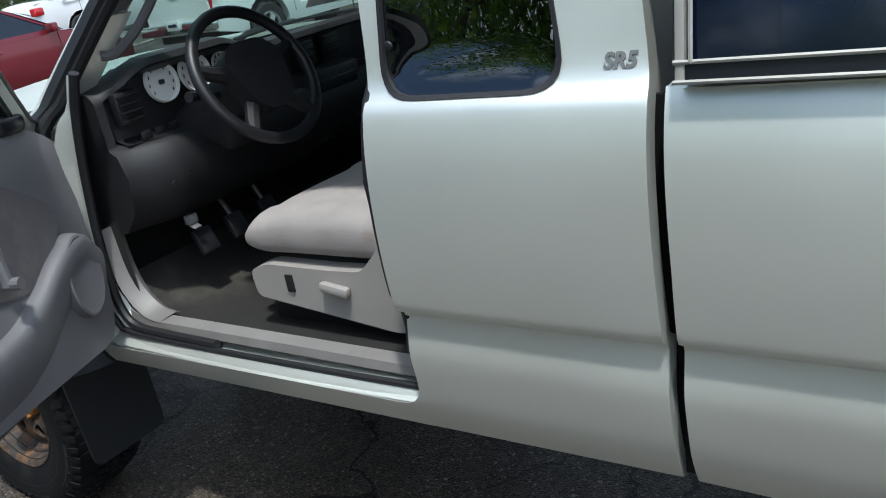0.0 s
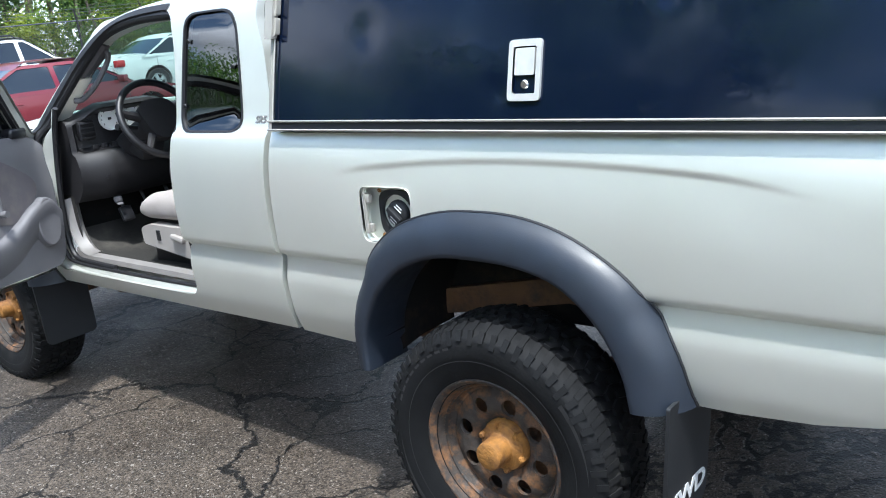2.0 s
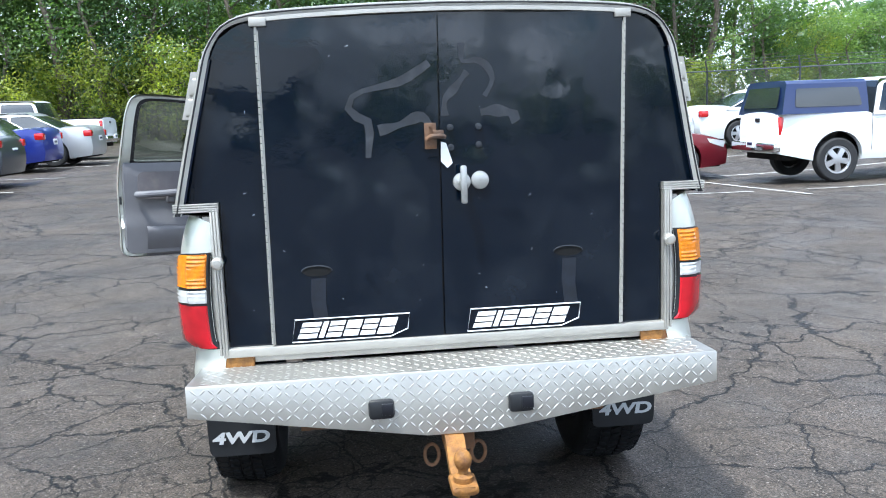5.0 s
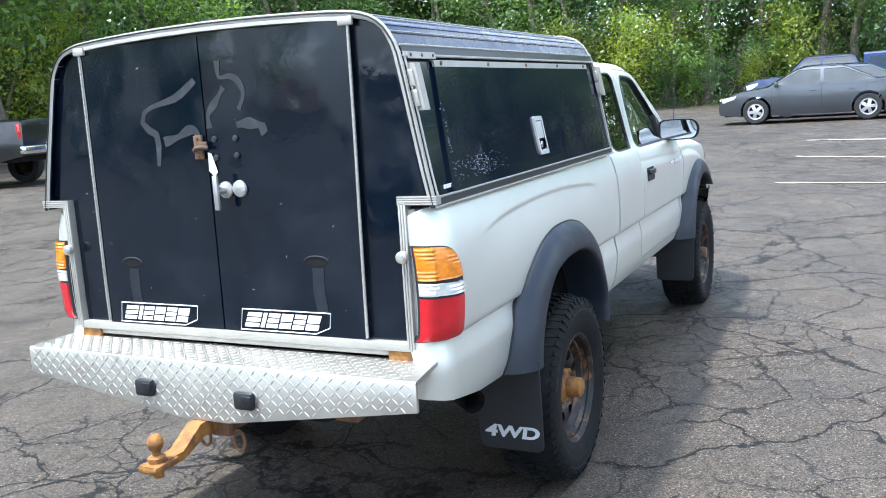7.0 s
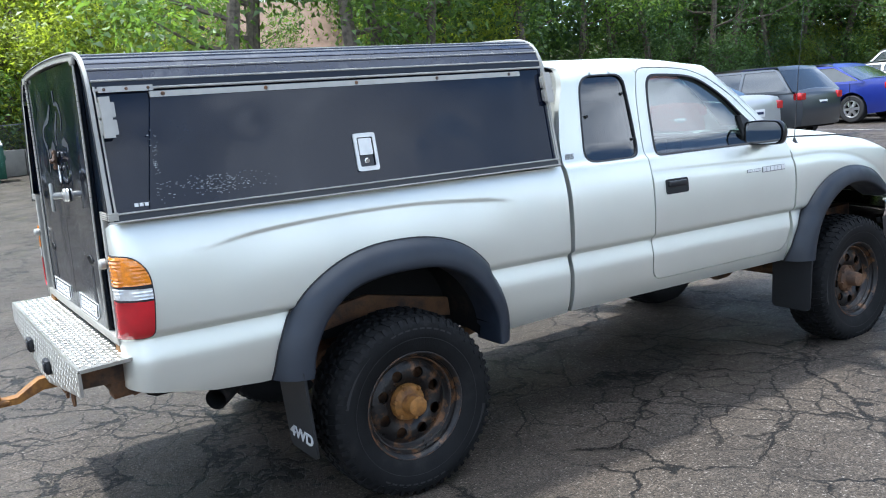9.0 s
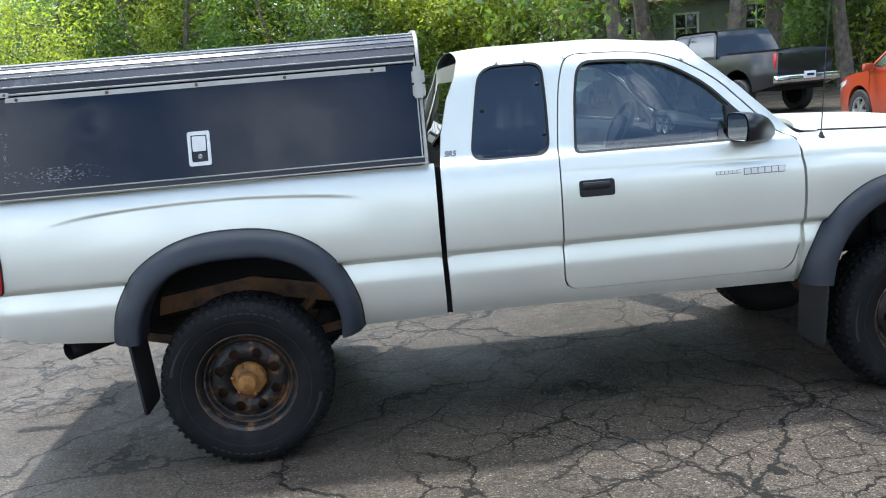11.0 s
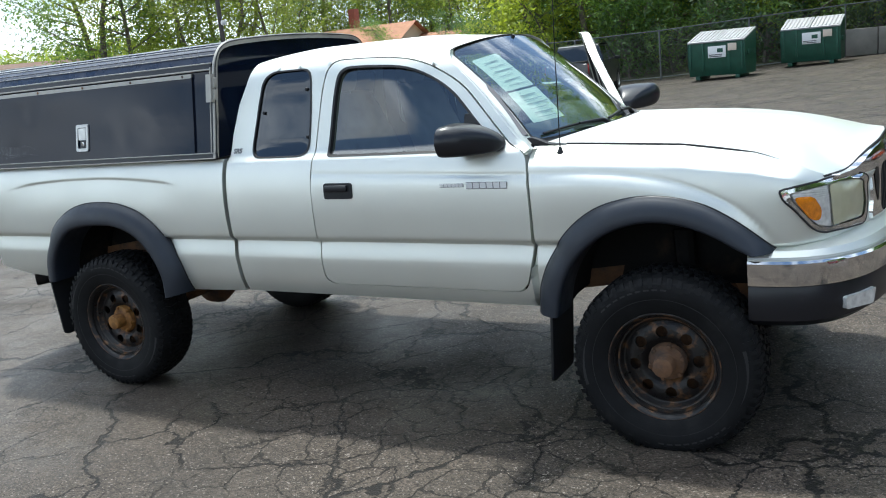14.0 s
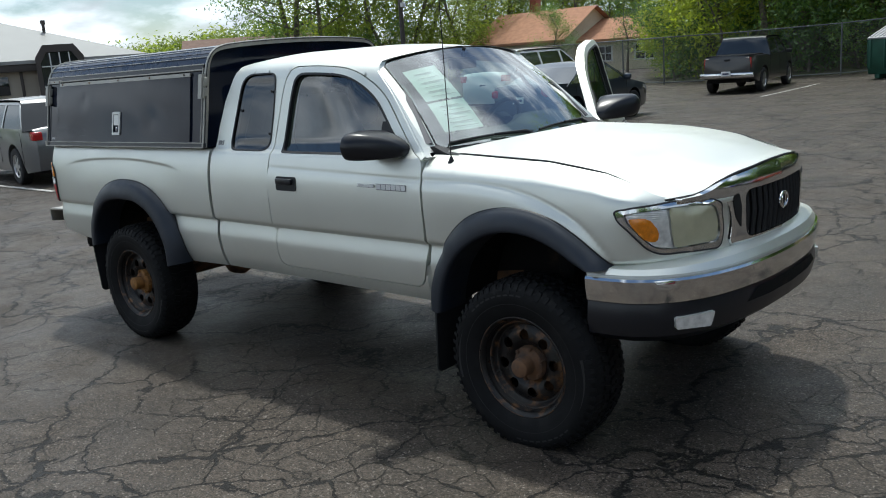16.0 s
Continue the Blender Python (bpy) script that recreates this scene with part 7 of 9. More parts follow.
# steering
SC, SD = Vector((-2.075, -0.425, 1.272)), Vector((-0.90, 0, -0.44)).normalized()
SA = Vector((0, 1, 0))
SB = SD.cross(SA).normalized()
SB = SB if SB.z > 0 else -SB
bm = bmesh.new()
R0 = 0.176
tube(bm, [SC + (SA * math.cos(a) + SB * math.sin(a)) * R0 for a in np.linspace(0, 2 * math.pi, 48, endpoint=False)], 0.0155, 12, True)
sw = part("steering_wheel", bm, DASHBLK, pickup, "dark grey four-spoke steering wheel")
bm = bmesh.new()
pad = rounded([(-0.095, 0.045), (-0.055, 0.085), (0.055, 0.085), (0.095, 0.045), (0.075, -0.055), (0.04, -0.10), (-0.04, -0.10), (-0.075, -0.055)], 0.04, 6)
psf = lambda d: (lambda u, v: SC + SA * u + SB * v - SD * (d - 0.35 * (u * u + v * v)) + SD * 0.03)
panel(bm, pad, psf(0.055), 0.02, (), lambda u, v: psf(0.0)(u * 0.95, v * 0.95))
part("horn_pad", bm, DASH, sw, "grey horn pad")
for a in (radians(18), radians(162), radians(-52), radians(232)):
    bm = bmesh.new()
    d = SA * math.cos(a) + SB * math.sin(a)
    tube(bm, [SC + d * 0.05 + SD * 0.015, SC + d * 0.13 + SD * 0.012, SC + d * 0.182], [0.026, 0.019, 0.014], 8)
    part("spoke", bm, DASH, sw)
bm = bmesh.new()
tube(bm, [SC + SD * 0.02, SC + SD * 0.10, SC + SD * 0.32], [0.05, 0.062, 0.075], 16)
box(bm, SC + SD * 0.17 + Vector((0, 0, -0.035)), (0.16, 0.12, 0.10), Matrix.Rotation(radians(26), 4, "Y"), 0.02)
part("steering_column", bm, DASH, pickup, "grey column shroud")
for sgn, z in ((-1, 0.02), (1, 0.0)):
    bm = bmesh.new()
    q = SC + SD * 0.10
    tube(bm, [q, q + Vector((0.0, sgn * 0.10, z)), q + Vector((0.01, sgn * 0.16, z + 0.01))], [0.010, 0.009, 0.014], 8)
    part("column_stalk", bm, DASHBLK, pickup)
# pedals
for y in (-0.52, -0.40, -0.27):
    bm = bmesh.new()
    box(bm, (-2.33, y, 0.85), (0.02, 0.06, 0.07), Matrix.Rotation(radians(-25), 4, "Y"), 0.006)
    tube(bm, [(-2.34, y, 0.87), (-2.42, y, 1.0)], 0.009, 6)
    part("pedal", bm, DASHBLK, pickup)
bm = bmesh.new()
box(bm, (-2.32, -0.555, 0.925), (0.02, 0.034, 0.026), None, 0.004)
box(bm, (-2.31, -0.555, 0.906), (0.024, 0.026, 0.005), Matrix.Rotation(0.4, 4, "Y"), 0.002)
part("hood_release", bm, GREYTRIM, pickup, "pale hood release lever")
# console and levers
bm = bmesh.new()
strip(bm, [[(-2.30, y, 0.70), (-2.26, y * 0.8, 0.83), (-2.0, y * 0.8, 0.82), (-1.70, y * 0.8, 0.86), (-1.45, y * 0.8, 0.86), (-1.42, y, 0.70)] for y in (-0.13, -0.125, 0.0, 0.125, 0.13)])
part("centre_console", bm, DASHBLK, pickup, "dark centre console")
for x, y, h in ((-2.10, 0.02, 0.24), (-1.99, 0.07, 0.16)):
    bm = bmesh.new()
    tube(bm, [(x, y, 0.80), (x + 0.005, y, 0.86), (x + 0.01, y, 0.90)], [0.075, 0.05, 0.02], 12)
    tube(bm, [(x, y, 0.84), (x + 0.02, y, 0.80 + h)], 0.009, 8)
    lathe(bm, [(0.001, 0.032), (0.018, 0.028), (0.025, 0.01), (0.022, -0.01), (0.012, -0.03)], 14, Matrix.Translation((x + 0.02, y, 0.80 + h)) @ Matrix.Rotation(radians(90), 4, "X"))
    part("gear_lever", bm, DASHBLK, pickup, "black gear lever with boot")


def seat(sg):
    """Front seat: cushion with raised bolsters, backrest, headrest, plastic base."""
    yc = sg * 0.37
    bm = bmesh.new()
    rows = []
    for t in np.r_[np.linspace(0.0, 0.16, 9), np.linspace(0.20, 1, 18)]:
        x = -2.085 + 0.57 * t
        nose = math.sqrt(max(0.02, 1 - (1 - min(1, t / 0.16)) ** 2))
        top = 0.958 + 0.018 * soft(0.0, 0.35, t) + 0.012 * t
        low = 0.848
        zc = (top + low) / 2 - 0.012 * (1 - nose)
        h, w = (top - low) / 2 * nose, 0.246 * (0.88 + 0.12 * nose)
        row = []
        for a in np.linspace(0, 2 * math.pi, 45):
            c, q = math.cos(a), math.sin(a)
            u = math.copysign(abs(c) ** 0.5, c)
            z = zc + h * math.copysign(abs(q) ** 0.62, q)
            if q > 0:
                z += 0.012 * math.exp(-((abs(u) - 0.82) / 0.16) ** 2) * nose - 0.009 * math.exp(-((abs(u) - 0.60) / 0.035) ** 2) - 0.007 * math.exp(-((t - 0.52) / 0.018) ** 2) * (abs(u) < 0.6)
                z += 0.004 * noise.noise(Vector((x * 14, u * 4, sg * 3)))
            row.append((x, yc + u * w, z))
        rows.append(row)
    strip(bm, rows)
    bm.faces.new([bm.verts.new(p) for p in rows[0][:-1]])
    st = part("seat", bm, SEATCLOTH, pickup, "worn beige-grey cloth front seat", 60)
    bm = bmesh.new()
    rows = []
    for t in np.linspace(0, 1, 20):
        cx, cz = -1.60 + 0.20 * t, 0.93 + 0.60 * t
        w = 0.245 - 0.05 * soft(0.55, 1.0, t)
        th = 0.075 - 0.02 * t
        if t > 0.93:
            th *= 0.7
        row = []
        for a in np.linspace(0, 2 * math.pi, 25):
            c, s_ = math.cos(a), math.sin(a)
            bol = 0.025 * soft(0.6, 0.9, abs(s_)) * (1 if c < 0 else 0)
            row.append((cx + th * math.copysign(abs(c) ** 0.6, c) - bol, yc + w * math.copysign(abs(s_) ** 0.6, s_), cz + 0.35 * th * math.copysign(abs(c) ** 0.6, c)))
        rows.append(row)
    strip(bm, rows)
    bm.faces.new([bm.verts.new(p) for p in rows[-1][:-1]])
    part("backrest", bm, SEATCLOTH, st, "", 60)
    bm = bmesh.new()
    box(bm, (-1.375, yc, 1.615), (0.09, 0.25, 0.15), Matrix.Rotation(radians(-14), 4, "Y"), 0.035)
    part("headrest", bm, SEATCLOTH, st)
    for dy in (-0.06, 0.06):
        bm = bmesh.new()
        tube(bm, [(-1.40, yc + dy, 1.50), (-1.38, yc + dy, 1.57)], 0.007, 8)
        part("headrest_post", bm, CHROME, st)
    for e in (-1, 1):
        bm = bmesh.new()
        ol = [(-2.055, 0.755), (-2.06, 0.825), (-2.0, 0.845), (-1.80, 0.842), (-1.70, 0.845), (-1.64, 0.90), (-1.60, 1.0), (-1.55, 1.0), (-1.55, 0.72), (-1.62, 0.70)]
        panel(bm, rounded(ol, 0.02), lambda x, z: Vector((x, yc + e * 0.252, z)), 0.06, (), lambda x, z: Vector((x, yc + e * 0.20, z)))
        part("seat_side", bm, SEATPL, st, "beige plastic seat side")
    bm = bmesh.new()
    box(bm, (-1.78, yc + sg * 0.262, 0.80), (0.085, 0.022, 0.026), Matrix.Rotation(radians(8), 4, "Y"), 0.008)
    part("recline_lever", bm, SEATPL, st)
    bm = boxed((-1.93, yc + sg * 0.254, 0.800), (0.024, 0.006, 0.045), 0.002)
    part("trim_slot", bm, DASHBLK, st)
    for dy in (-0.17, 0.17):
        part("seat_rail", boxed((-1.80, yc + dy, 0.70), (0.55, 0.045, 0.09), 0.008), DASHBLK, st)


for sg in (-1, 1):
    seat(sg)
    bm = panel(bmesh.new(), [(-0.98, 0.72), (-0.98, 1.255), (-1.02, 1.60), (-1.08, 1.74), (-1.44, 1.74), (-1.44, 0.72)], cabin(sg, -0.075), 0.08, [quarter_outline(-0.012)])
    part("rear_trim", bm, GREYTRIM, pickup, "grey rear quarter trim")
    bm = panel(bmesh.new(), [(-1.08, 1.70), (-1.08, VMAX), (-2.12, VMAX), (-2.12, 1.80), (-2.02, 1.74)], cabin(sg, -0.035), 0.09)
    part("headliner", bm, HEADLINER, pickup)
    bm = bmesh.new()
    tube(bm, [cabin(sg, -0.07)(x, v) + Vector((0, 0, 0)) for x, v in ((-2.50, 1.30), (-2.33, 1.50), (-2.16, 1.66))], [0.035, 0.032, 0.03], 8)
    part("pillar_trim", bm, GREYTRIM, pickup, "grey pillar trim")
    bm = bmesh.new()
    c = [cabin(sg, -0.11)(x, v) for x, v in ((-2.40, 1.43), (-2.38, 1.44), (-2.31, 1.52), (-2.22, 1.60), (-2.20, 1.62))]
    c[0] += Vector((0, sg * 0.04, 0)); c[-1] += Vector((0, sg * 0.04, 0))
    tube(bm, curve([tuple(p) for p in c], 14), 0.013, 8)
    part("grab_handle", bm, GREYTRIM, pickup, "grey grab handle")
bm = panel(bmesh.new(), [(-0.70, 0.62), (0.70, 0.62), (0.74, 1.25), (0.62, 1.70), (-0.62, 1.70), (-0.74, 1.25)], lambda y, z: Vector((-0.925 - 0.12 * soft(1.2, 1.7, z), y, z)), 0.1, [rounded([(-0.55, 1.30), (0.55, 1.30), (0.50, 1.62), (-0.50, 1.62)], 0.05)])
part("cab_back", bm, SILVER, pickup)
bm = panel(bmesh.new(), rounded([(-0.56, 1.29), (0.56, 1.29), (0.51, 1.63), (-0.51, 1.63)], 0.05), lambda y, z: Vector((-0.928 - 0.12 * soft(1.2, 1.7, z), y, z)), 0.2)
part("rear_window", bm, TINT, pickup)
bm = bmesh.new()
box(bm, (-2.18, 0.0, 1.655), (0.03, 0.22, 0.06), None, 0.014)
tube(bm, [(-2.18, 0, 1.69), (-2.20, 0, 1.74)], 0.01, 8)
part("rear_view_mirror", bm, DASHBLK, pickup)


# ---- parked vehicles ----
def paint(name, c, metal=0.3):
    return mat(name, c, 0.28, metal, 0.8, vary=0.03, vscale=2)


MAROON, WHITEP, BLUEP = paint("maroon_paint", (0.17, 0.012, 0.022)), paint("white_paint", (0.72, 0.73, 0.73), 0.0), paint("bright_blue_paint", (0.018, 0.035, 0.26))
NAVY, DKGREY, REDP = paint("navy_paint", (0.010, 0.022, 0.085)), paint("dark_grey_paint", (0.075, 0.083, 0.095), 0.6), paint("red_paint", (0.42, 0.012, 0.018))
ORANGE, SILV, BLKP = paint("orange_red_paint", (0.42, 0.055, 0.018)), paint("light_silver_paint", (0.52, 0.53, 0.53), 0.5), paint("black_car_paint", (0.008, 0.008, 0.010))
SILVD, INKB = paint("mid_silver_paint", (0.15, 0.155, 0.16), 0.4), paint("black_blue_paint", (0.010, 0.014, 0.022), 0.2)
GREYP, STEELB, TANP = paint("warm_grey_paint", (0.050, 0.047, 0.044), 0.4), paint("dark_blue_grey_paint", (0.035, 0.048, 0.07), 0.5), paint("tan_trim_paint", (0.32, 0.27, 0.21), 0.2)
ALLOY = mat("alloy_wheel", (0.55, 0.55, 0.56), 0.3, 0.9)
CARTYRE = mat("car_tyre", (0.018, 0.018, 0.019), 0.8, vary=0.2, bump=0.1)
REDLAMP = mat("red_lamp", (0.45, 0.01, 0.012), 0.15, 0, 0.7)
WHITELAMP = mat("white_lamp", (0.70, 0.71, 0.72), 0.12, 0.3, 0.7)

KINDS = {
    # length, half width, sill, belt line from nose to tail, glasshouse (cowl, roof front, roof rear, base rear), roof height, axle front, axle rear, wheel radius
    "sedan": (4.70, 0.90, 0.20, [(2.33, 0.26), (2.35, 0.50), (2.28, 0.68), (2.00, 0.80), (1.55, 0.88), (1.05, 0.95), (0.0, 0.97), (-1.0, 0.99), (-1.70, 1.03), (-2.15, 1.04), (-2.31, 0.98), (-2.34, 0.70), (-2.35, 0.45), (-2.30, 0.26)], (1.10, 0.28, -0.80, -1.72), 1.46, 1.38, -1.36, 0.33),
    "suv": (4.80, 0.94, 0.24, [(2.36, 0.30), (2.40, 0.60), (2.33, 0.85), (2.0, 0.98), (1.55, 1.05), (1.15, 1.08), (0.0, 1.10), (-1.2, 1.12), (-2.05, 1.14), (-2.32, 1.10), (-2.40, 0.80), (-2.40, 0.55), (-2.34, 0.30)], (1.18, 0.42, -1.75, -2.27), 1.70, 1.42, -1.38, 0.37),
    "pickup": (5.50, 0.96, 0.36, [(2.70, 0.46), (2.75, 0.75), (2.70, 1.02), (2.30, 1.12), (1.80, 1.17), (1.35, 1.19), (0.0, 1.20), (-1.0, 1.20), (-1.06, 1.22), (-2.0, 1.22), (-2.66, 1.22), (-2.72, 1.18), (-2.73, 0.80), (-2.70, 0.50)], (1.40, 0.78, -0.75, -0.98), 1.84, 1.75, -1.62, 0.40),
}
WHEELS = {}


def car_wheel(r, rimr, style):
    key = (r, rimr, style)
    if key not in WHEELS:
        bm = bmesh.new()
        lathe(bm, [(rimr, -0.10), (r * 0.93, -0.115), (r, -0.09), (r, 0.09), (r * 0.93, 0.115), (rimr * 1.04, 0.112), (rimr, 0.10)], 32)
        a = part("tyre", bm, CARTYRE)
        bm = bmesh.new()
        lathe(bm, [(rimr, 0.105), (rimr * 0.94, 0.104), (rimr * 0.90, 0.085)], 32)
        n = 6 if style else 5
        holes = []
        for k in range(n):
            t0, t1 = 2 * math.pi * (k + 0.20) / n, 2 * math.pi * (k + 0.80) / n
            holes.append([(rimr * 0.84 * math.cos(t), rimr * 0.84 * math.sin(t)) for t in np.linspace(t0, t1, 5)] + [(rimr * 0.36 * math.cos(t), rimr * 0.36 * math.sin(t)) for t in ((t1 * 0.62 + t0 * 0.38), (t0 * 0.62 + t1 * 0.38))])
        panel(bm, circle(0, 0, rimr * 0.91, 30), lambda u, v: Vector((u, 0.085 + 0.018 * (1 - math.hypot(u, v) / rimr), v)), 0.05, holes, lambda u, v: Vector((u, 0.05, v)))
        b = part("rim", bm, ALLOY)
        bm = bmesh.new()
        lathe(bm, [(0.001, 0.02), (rimr * 0.88, 0.02)], 20)
        c = part("brake_disc", bm, UNDER)
        WHEELS[key] = (a.data, b.data, c.data)
        for o in (a, b, c):
            bpy.data.objects.remove(o)
    return WHEELS[key]


def vehicle(name, kind, x, y, heading, color, label, cap=None, scale=1.0, style=0, trim=None, roof_rack=False, lift=0.0, tint=CARGLASS):
    L, W, sill, top, gh, roof, fa, ra, wr = KINDS[kind]
    car = thing(name, label, "pickup truck" if kind == "pickup" else "car", (x, y, rise(x, y) + 0.004), "parked vehicles")
    car.rotation_euler = (0, 0, radians(heading))
    car.scale = (scale, scale, scale)

    def add(nm, bm, m, parent=None, lb="", angle=35):
        o = part(nm, bm, m, None, lb, angle)
        o.parent = parent or car
        return o
    tx, tz = [p[0] for p in top], [p[1] for p in top]

    def wide(px, z):
        e = abs(px) / (L / 2)
        k = np.interp(z, [0.2, 0.45, 0.75, 1.0, 1.25], [0.93, 0.99, 1.0, 0.975, 0.93])
        return W * k * (1 - 0.16 * e ** 7 - 0.05 * e ** 3)
    zl = lift
    for sg in (1, -1):
        out = []
        for ax_ in (ra, fa):
            out += [(ax_ - wr * 1.17, sill)] + [(ax_ + wr * 1.17 * math.cos(t), wr + 0.02 + wr * 1.17 * math.sin(t)) for t in np.linspace(math.pi + 0.15, -0.15, 15)] + [(ax_ + wr * 1.17, sill)]
        out += list(top)
        bm = panel(bmesh.new(), out, lambda u, v: Vector((u, sg * wide(u, v), v + zl)), 0.14, (), lambda u, v: Vector((u, sg * (wide(u, v) - 0.12), v + zl)))
        add("body_side", bm, color)
    bm = bmesh.new()
    rows = []
    cc = curve([p for p in top], 46)
    for px, pz in cc:
        w_ = wide(px, pz)
        crown = 0.05 if pz > 0.8 else 0.03
        ends = 1 if abs(px) > L / 2 - 0.3 else 0
        rows.append([(px + (0.05 * (1 - t * t) * math.copysign(1, px) if ends and pz < 0.95 else 0), t * w_, pz + zl + (0 if ends and pz < 0.9 else crown * (1 - t * t))) for t in np.linspace(-1, 1, 11)])
    strip(bm, rows)
    add("body_top", bm, color, None, "", 50)
    bm = boxed((0, 0, sill + 0.12 + zl), (L * 0.94, W * 1.5, 0.22))
    add("underbody", bm, UNDER)
    # glasshouse
    c0, r0, r1, c1 = gh
    bz = float(np.interp(-0.2, tx[::-1], tz[::-1])) - 0.01
    hz = roof - 0.05
    sl = lambda z: wide(0, 0.9) * (1 - 0.24 * max(0, (z - bz) / (roof - bz)) ** 1.2)
    side = rounded([(c0 - 0.02, bz - 0.02), (r0, hz), (r1, hz), (c1 + 0.02, bz - 0.02)], [0.02, 0.2, 0.2, 0.02])

    def win(a, b):
        lo, hi = bz + 0.04, hz - 0.05
        fx = lambda z, p, q: p + (q - p) * (z - bz) / (hz - bz)
        x0a, x0b = min(a, fx(lo, c0, r0) - 0.10), min(a, fx(hi, c0, r0) - 0.08)
        x1a, x1b = max(b, fx(lo, c1, r1) + 0.10), max(b, fx(hi, c1, r1) + 0.10)
        return rounded([(x0a, lo), (x0b, hi), (x1b, hi), (x1a, lo)], 0.04)
    mid = (c0 + c1) / 2 + 0.05
    wins = [win(9, mid + 0.04), win(mid - 0.04, -9)] if kind != "suv" else [win(9, 0.30), win(0.22, -0.75), win(-0.83, -9)]
    for sg in (1, -1):
        bm = panel(bmesh.new(), side, lambda u, v: Vector((u, sg * sl(v), v + zl)), 0.12, wins, lambda u, v: Vector((u, sg * (sl(v) - 0.05), v + zl)))
        add("cab_frame", bm, color)
        for wq in wins:
            bm = panel(bmesh.new(), wq, lambda u, v: Vector((u, sg * (sl(v) - 0.012), v + zl)), 0.3)
            add("side_window", bm, tint)
    bm = bmesh.new()
    rows = []
    for px, pz in curve([(c0 + 0.0, bz), (r0 + 0.05, hz - 0.02), (r0 - 0.12, roof - 0.01), ((r0 + r1) / 2, roof), (r1 + 0.12, roof - 0.015), (r1 - 0.03, hz - 0.03), (c1, bz)], 40):
        rows.append([(px + (0.10 * (1 - t * t) if px > r0 else (-0.06 * (1 - t * t) if px < r1 else 0)), t * sl(min(pz, hz)), pz + zl + 0.03 * (1 - t * t) * (1 if r1 < px < r0 else 0.3)) for t in np.linspace(-1, 1, 9)])
    roof_rows = [r for r in rows if r[4][2] - zl > hz - 0.05]
    strip(bm, roof_rows)
    add("roof", bm, color, None, "", 50)
    nf = [i for i, r in enumerate(rows) if r[4][2] - zl > hz - 0.05]
    for nm, seg in (("windscreen", rows[:nf[0] + 1]), ("rear_window", rows[nf[-1]:])):
        bm = bmesh.new()
        strip(bm, seg)
        add(nm, bm, tint)
    if kind == "pickup":
        bm = boxed((-1.85, 0, 1.245 + zl), (1.62, W * 1.5, 0.05))
        if cap is None:
            add("bed_opening", bm, UNDER)
        else:
            bm.free()
            bm = bmesh.new()
            h = 0.62
            rows = [[(px, t_y * (W * 0.93), 1.22 + zl + tz_ * h) for t_y, tz_ in ((-1, 0), (-0.96, 0.3), (-0.86, 0.88), (-0.78, 0.97), (-0.4, 1.0), (0.4, 1.0), (0.78, 0.97), (0.86, 0.88), (0.96, 0.3), (1, 0))] for px in (-1.02, -1.8, -2.55)]
            rows.append([(-2.70, p[1], 1.22 + zl) if k in (0, 9) else (-2.55 - 0.15 * (1 - (p[2] - 1.22 - zl) / h), p[1], p[2]) for k, p in enumerate(rows[-1])])
            strip(bm, rows)
            for rw in (rows[0], rows[-1]):
                bm.faces.new([bm.verts.new(p) for p in rw])
            add("bed_cap", bm, cap, None, "hard bed cap")
            for sg in (1, -1):
                bm = panel(bmesh.new(), rounded([(-1.15, 1.34), (-2.45, 1.34), (-2.40, 1.68), (-1.20, 1.68)], 0.05), lambda u, v: Vector((u, sg * (W * 0.93 * np.interp((v - 1.22) / h, [0, 0.3, 0.88], [1, 0.96, 0.86]) + 0.012), v + zl)), 0.2)
                add("cap_window", bm, tint)
            bm = panel(bmesh.new(), rounded([(-0.68, 1.34), (0.68, 1.34), (0.62, 1.72), (-0.62, 1.72)], 0.05), lambda u, v: Vector((-2.575 - 0.15 * (1 - (v - 1.22) / h), u, v + zl)), 0.3)
            add("cap_rear_window", bm, tint)
        bm = boxed((-2.78, 0, 0.62 + zl), (0.14, W * 1.86, 0.17), 0.03)
        add("rear_bumper", bm, CHROME)
        bm = boxed((-2.735, 0, 1.12 + zl), (0.02, 0.18, 0.07), 0.008)
        add("tailgate_handle", bm, BLACKPL)
    # face: grille, lower intake, swept headlights, bumper bar, following the nose
    nose = [(z_, x_) for x_, z_ in top if x_ > L / 2 - 0.45]
    nz, nx = [p[0] for p in nose], [p[1] for p in nose]

    def face(off):
        def f(u, v):
            px = float(np.interp(v, nz, nx))
            t = min(1, abs(u) / wide(px, v))
            return Vector((px + 0.05 * (1 - t * t) + off, u, v + zl))
        return f
    g0, g1, h0, h1, b0, b1 = {"sedan": (0.56, 0.69, 0.57, 0.74, 0.30, 0.47), "suv": (0.62, 0.84, 0.70, 0.88, 0.34, 0.54), "pickup": (0.72, 1.0, 0.74, 0.99, 0.50, 0.66)}[kind]
    gw = W * (0.50 if kind != "pickup" else 0.55)
    o = add("grille", panel(bmesh.new(), rounded([(-gw, g1), (-gw * 0.8, g0), (gw * 0.8, g0), (gw, g1)], 0.03), face(0.014), 0.12, (), face(-0.03)), BLACKPL)
    bm = bmesh.new()
    for k in range(3):
        tube(bm, [face(0.02)(u * gw * 0.85, g0 + (g1 - g0) * (0.2 + 0.3 * k)) for u in np.linspace(-1, 1, 7)], 0.010, 6)
    add("grille_bar", bm, CHROME, o)
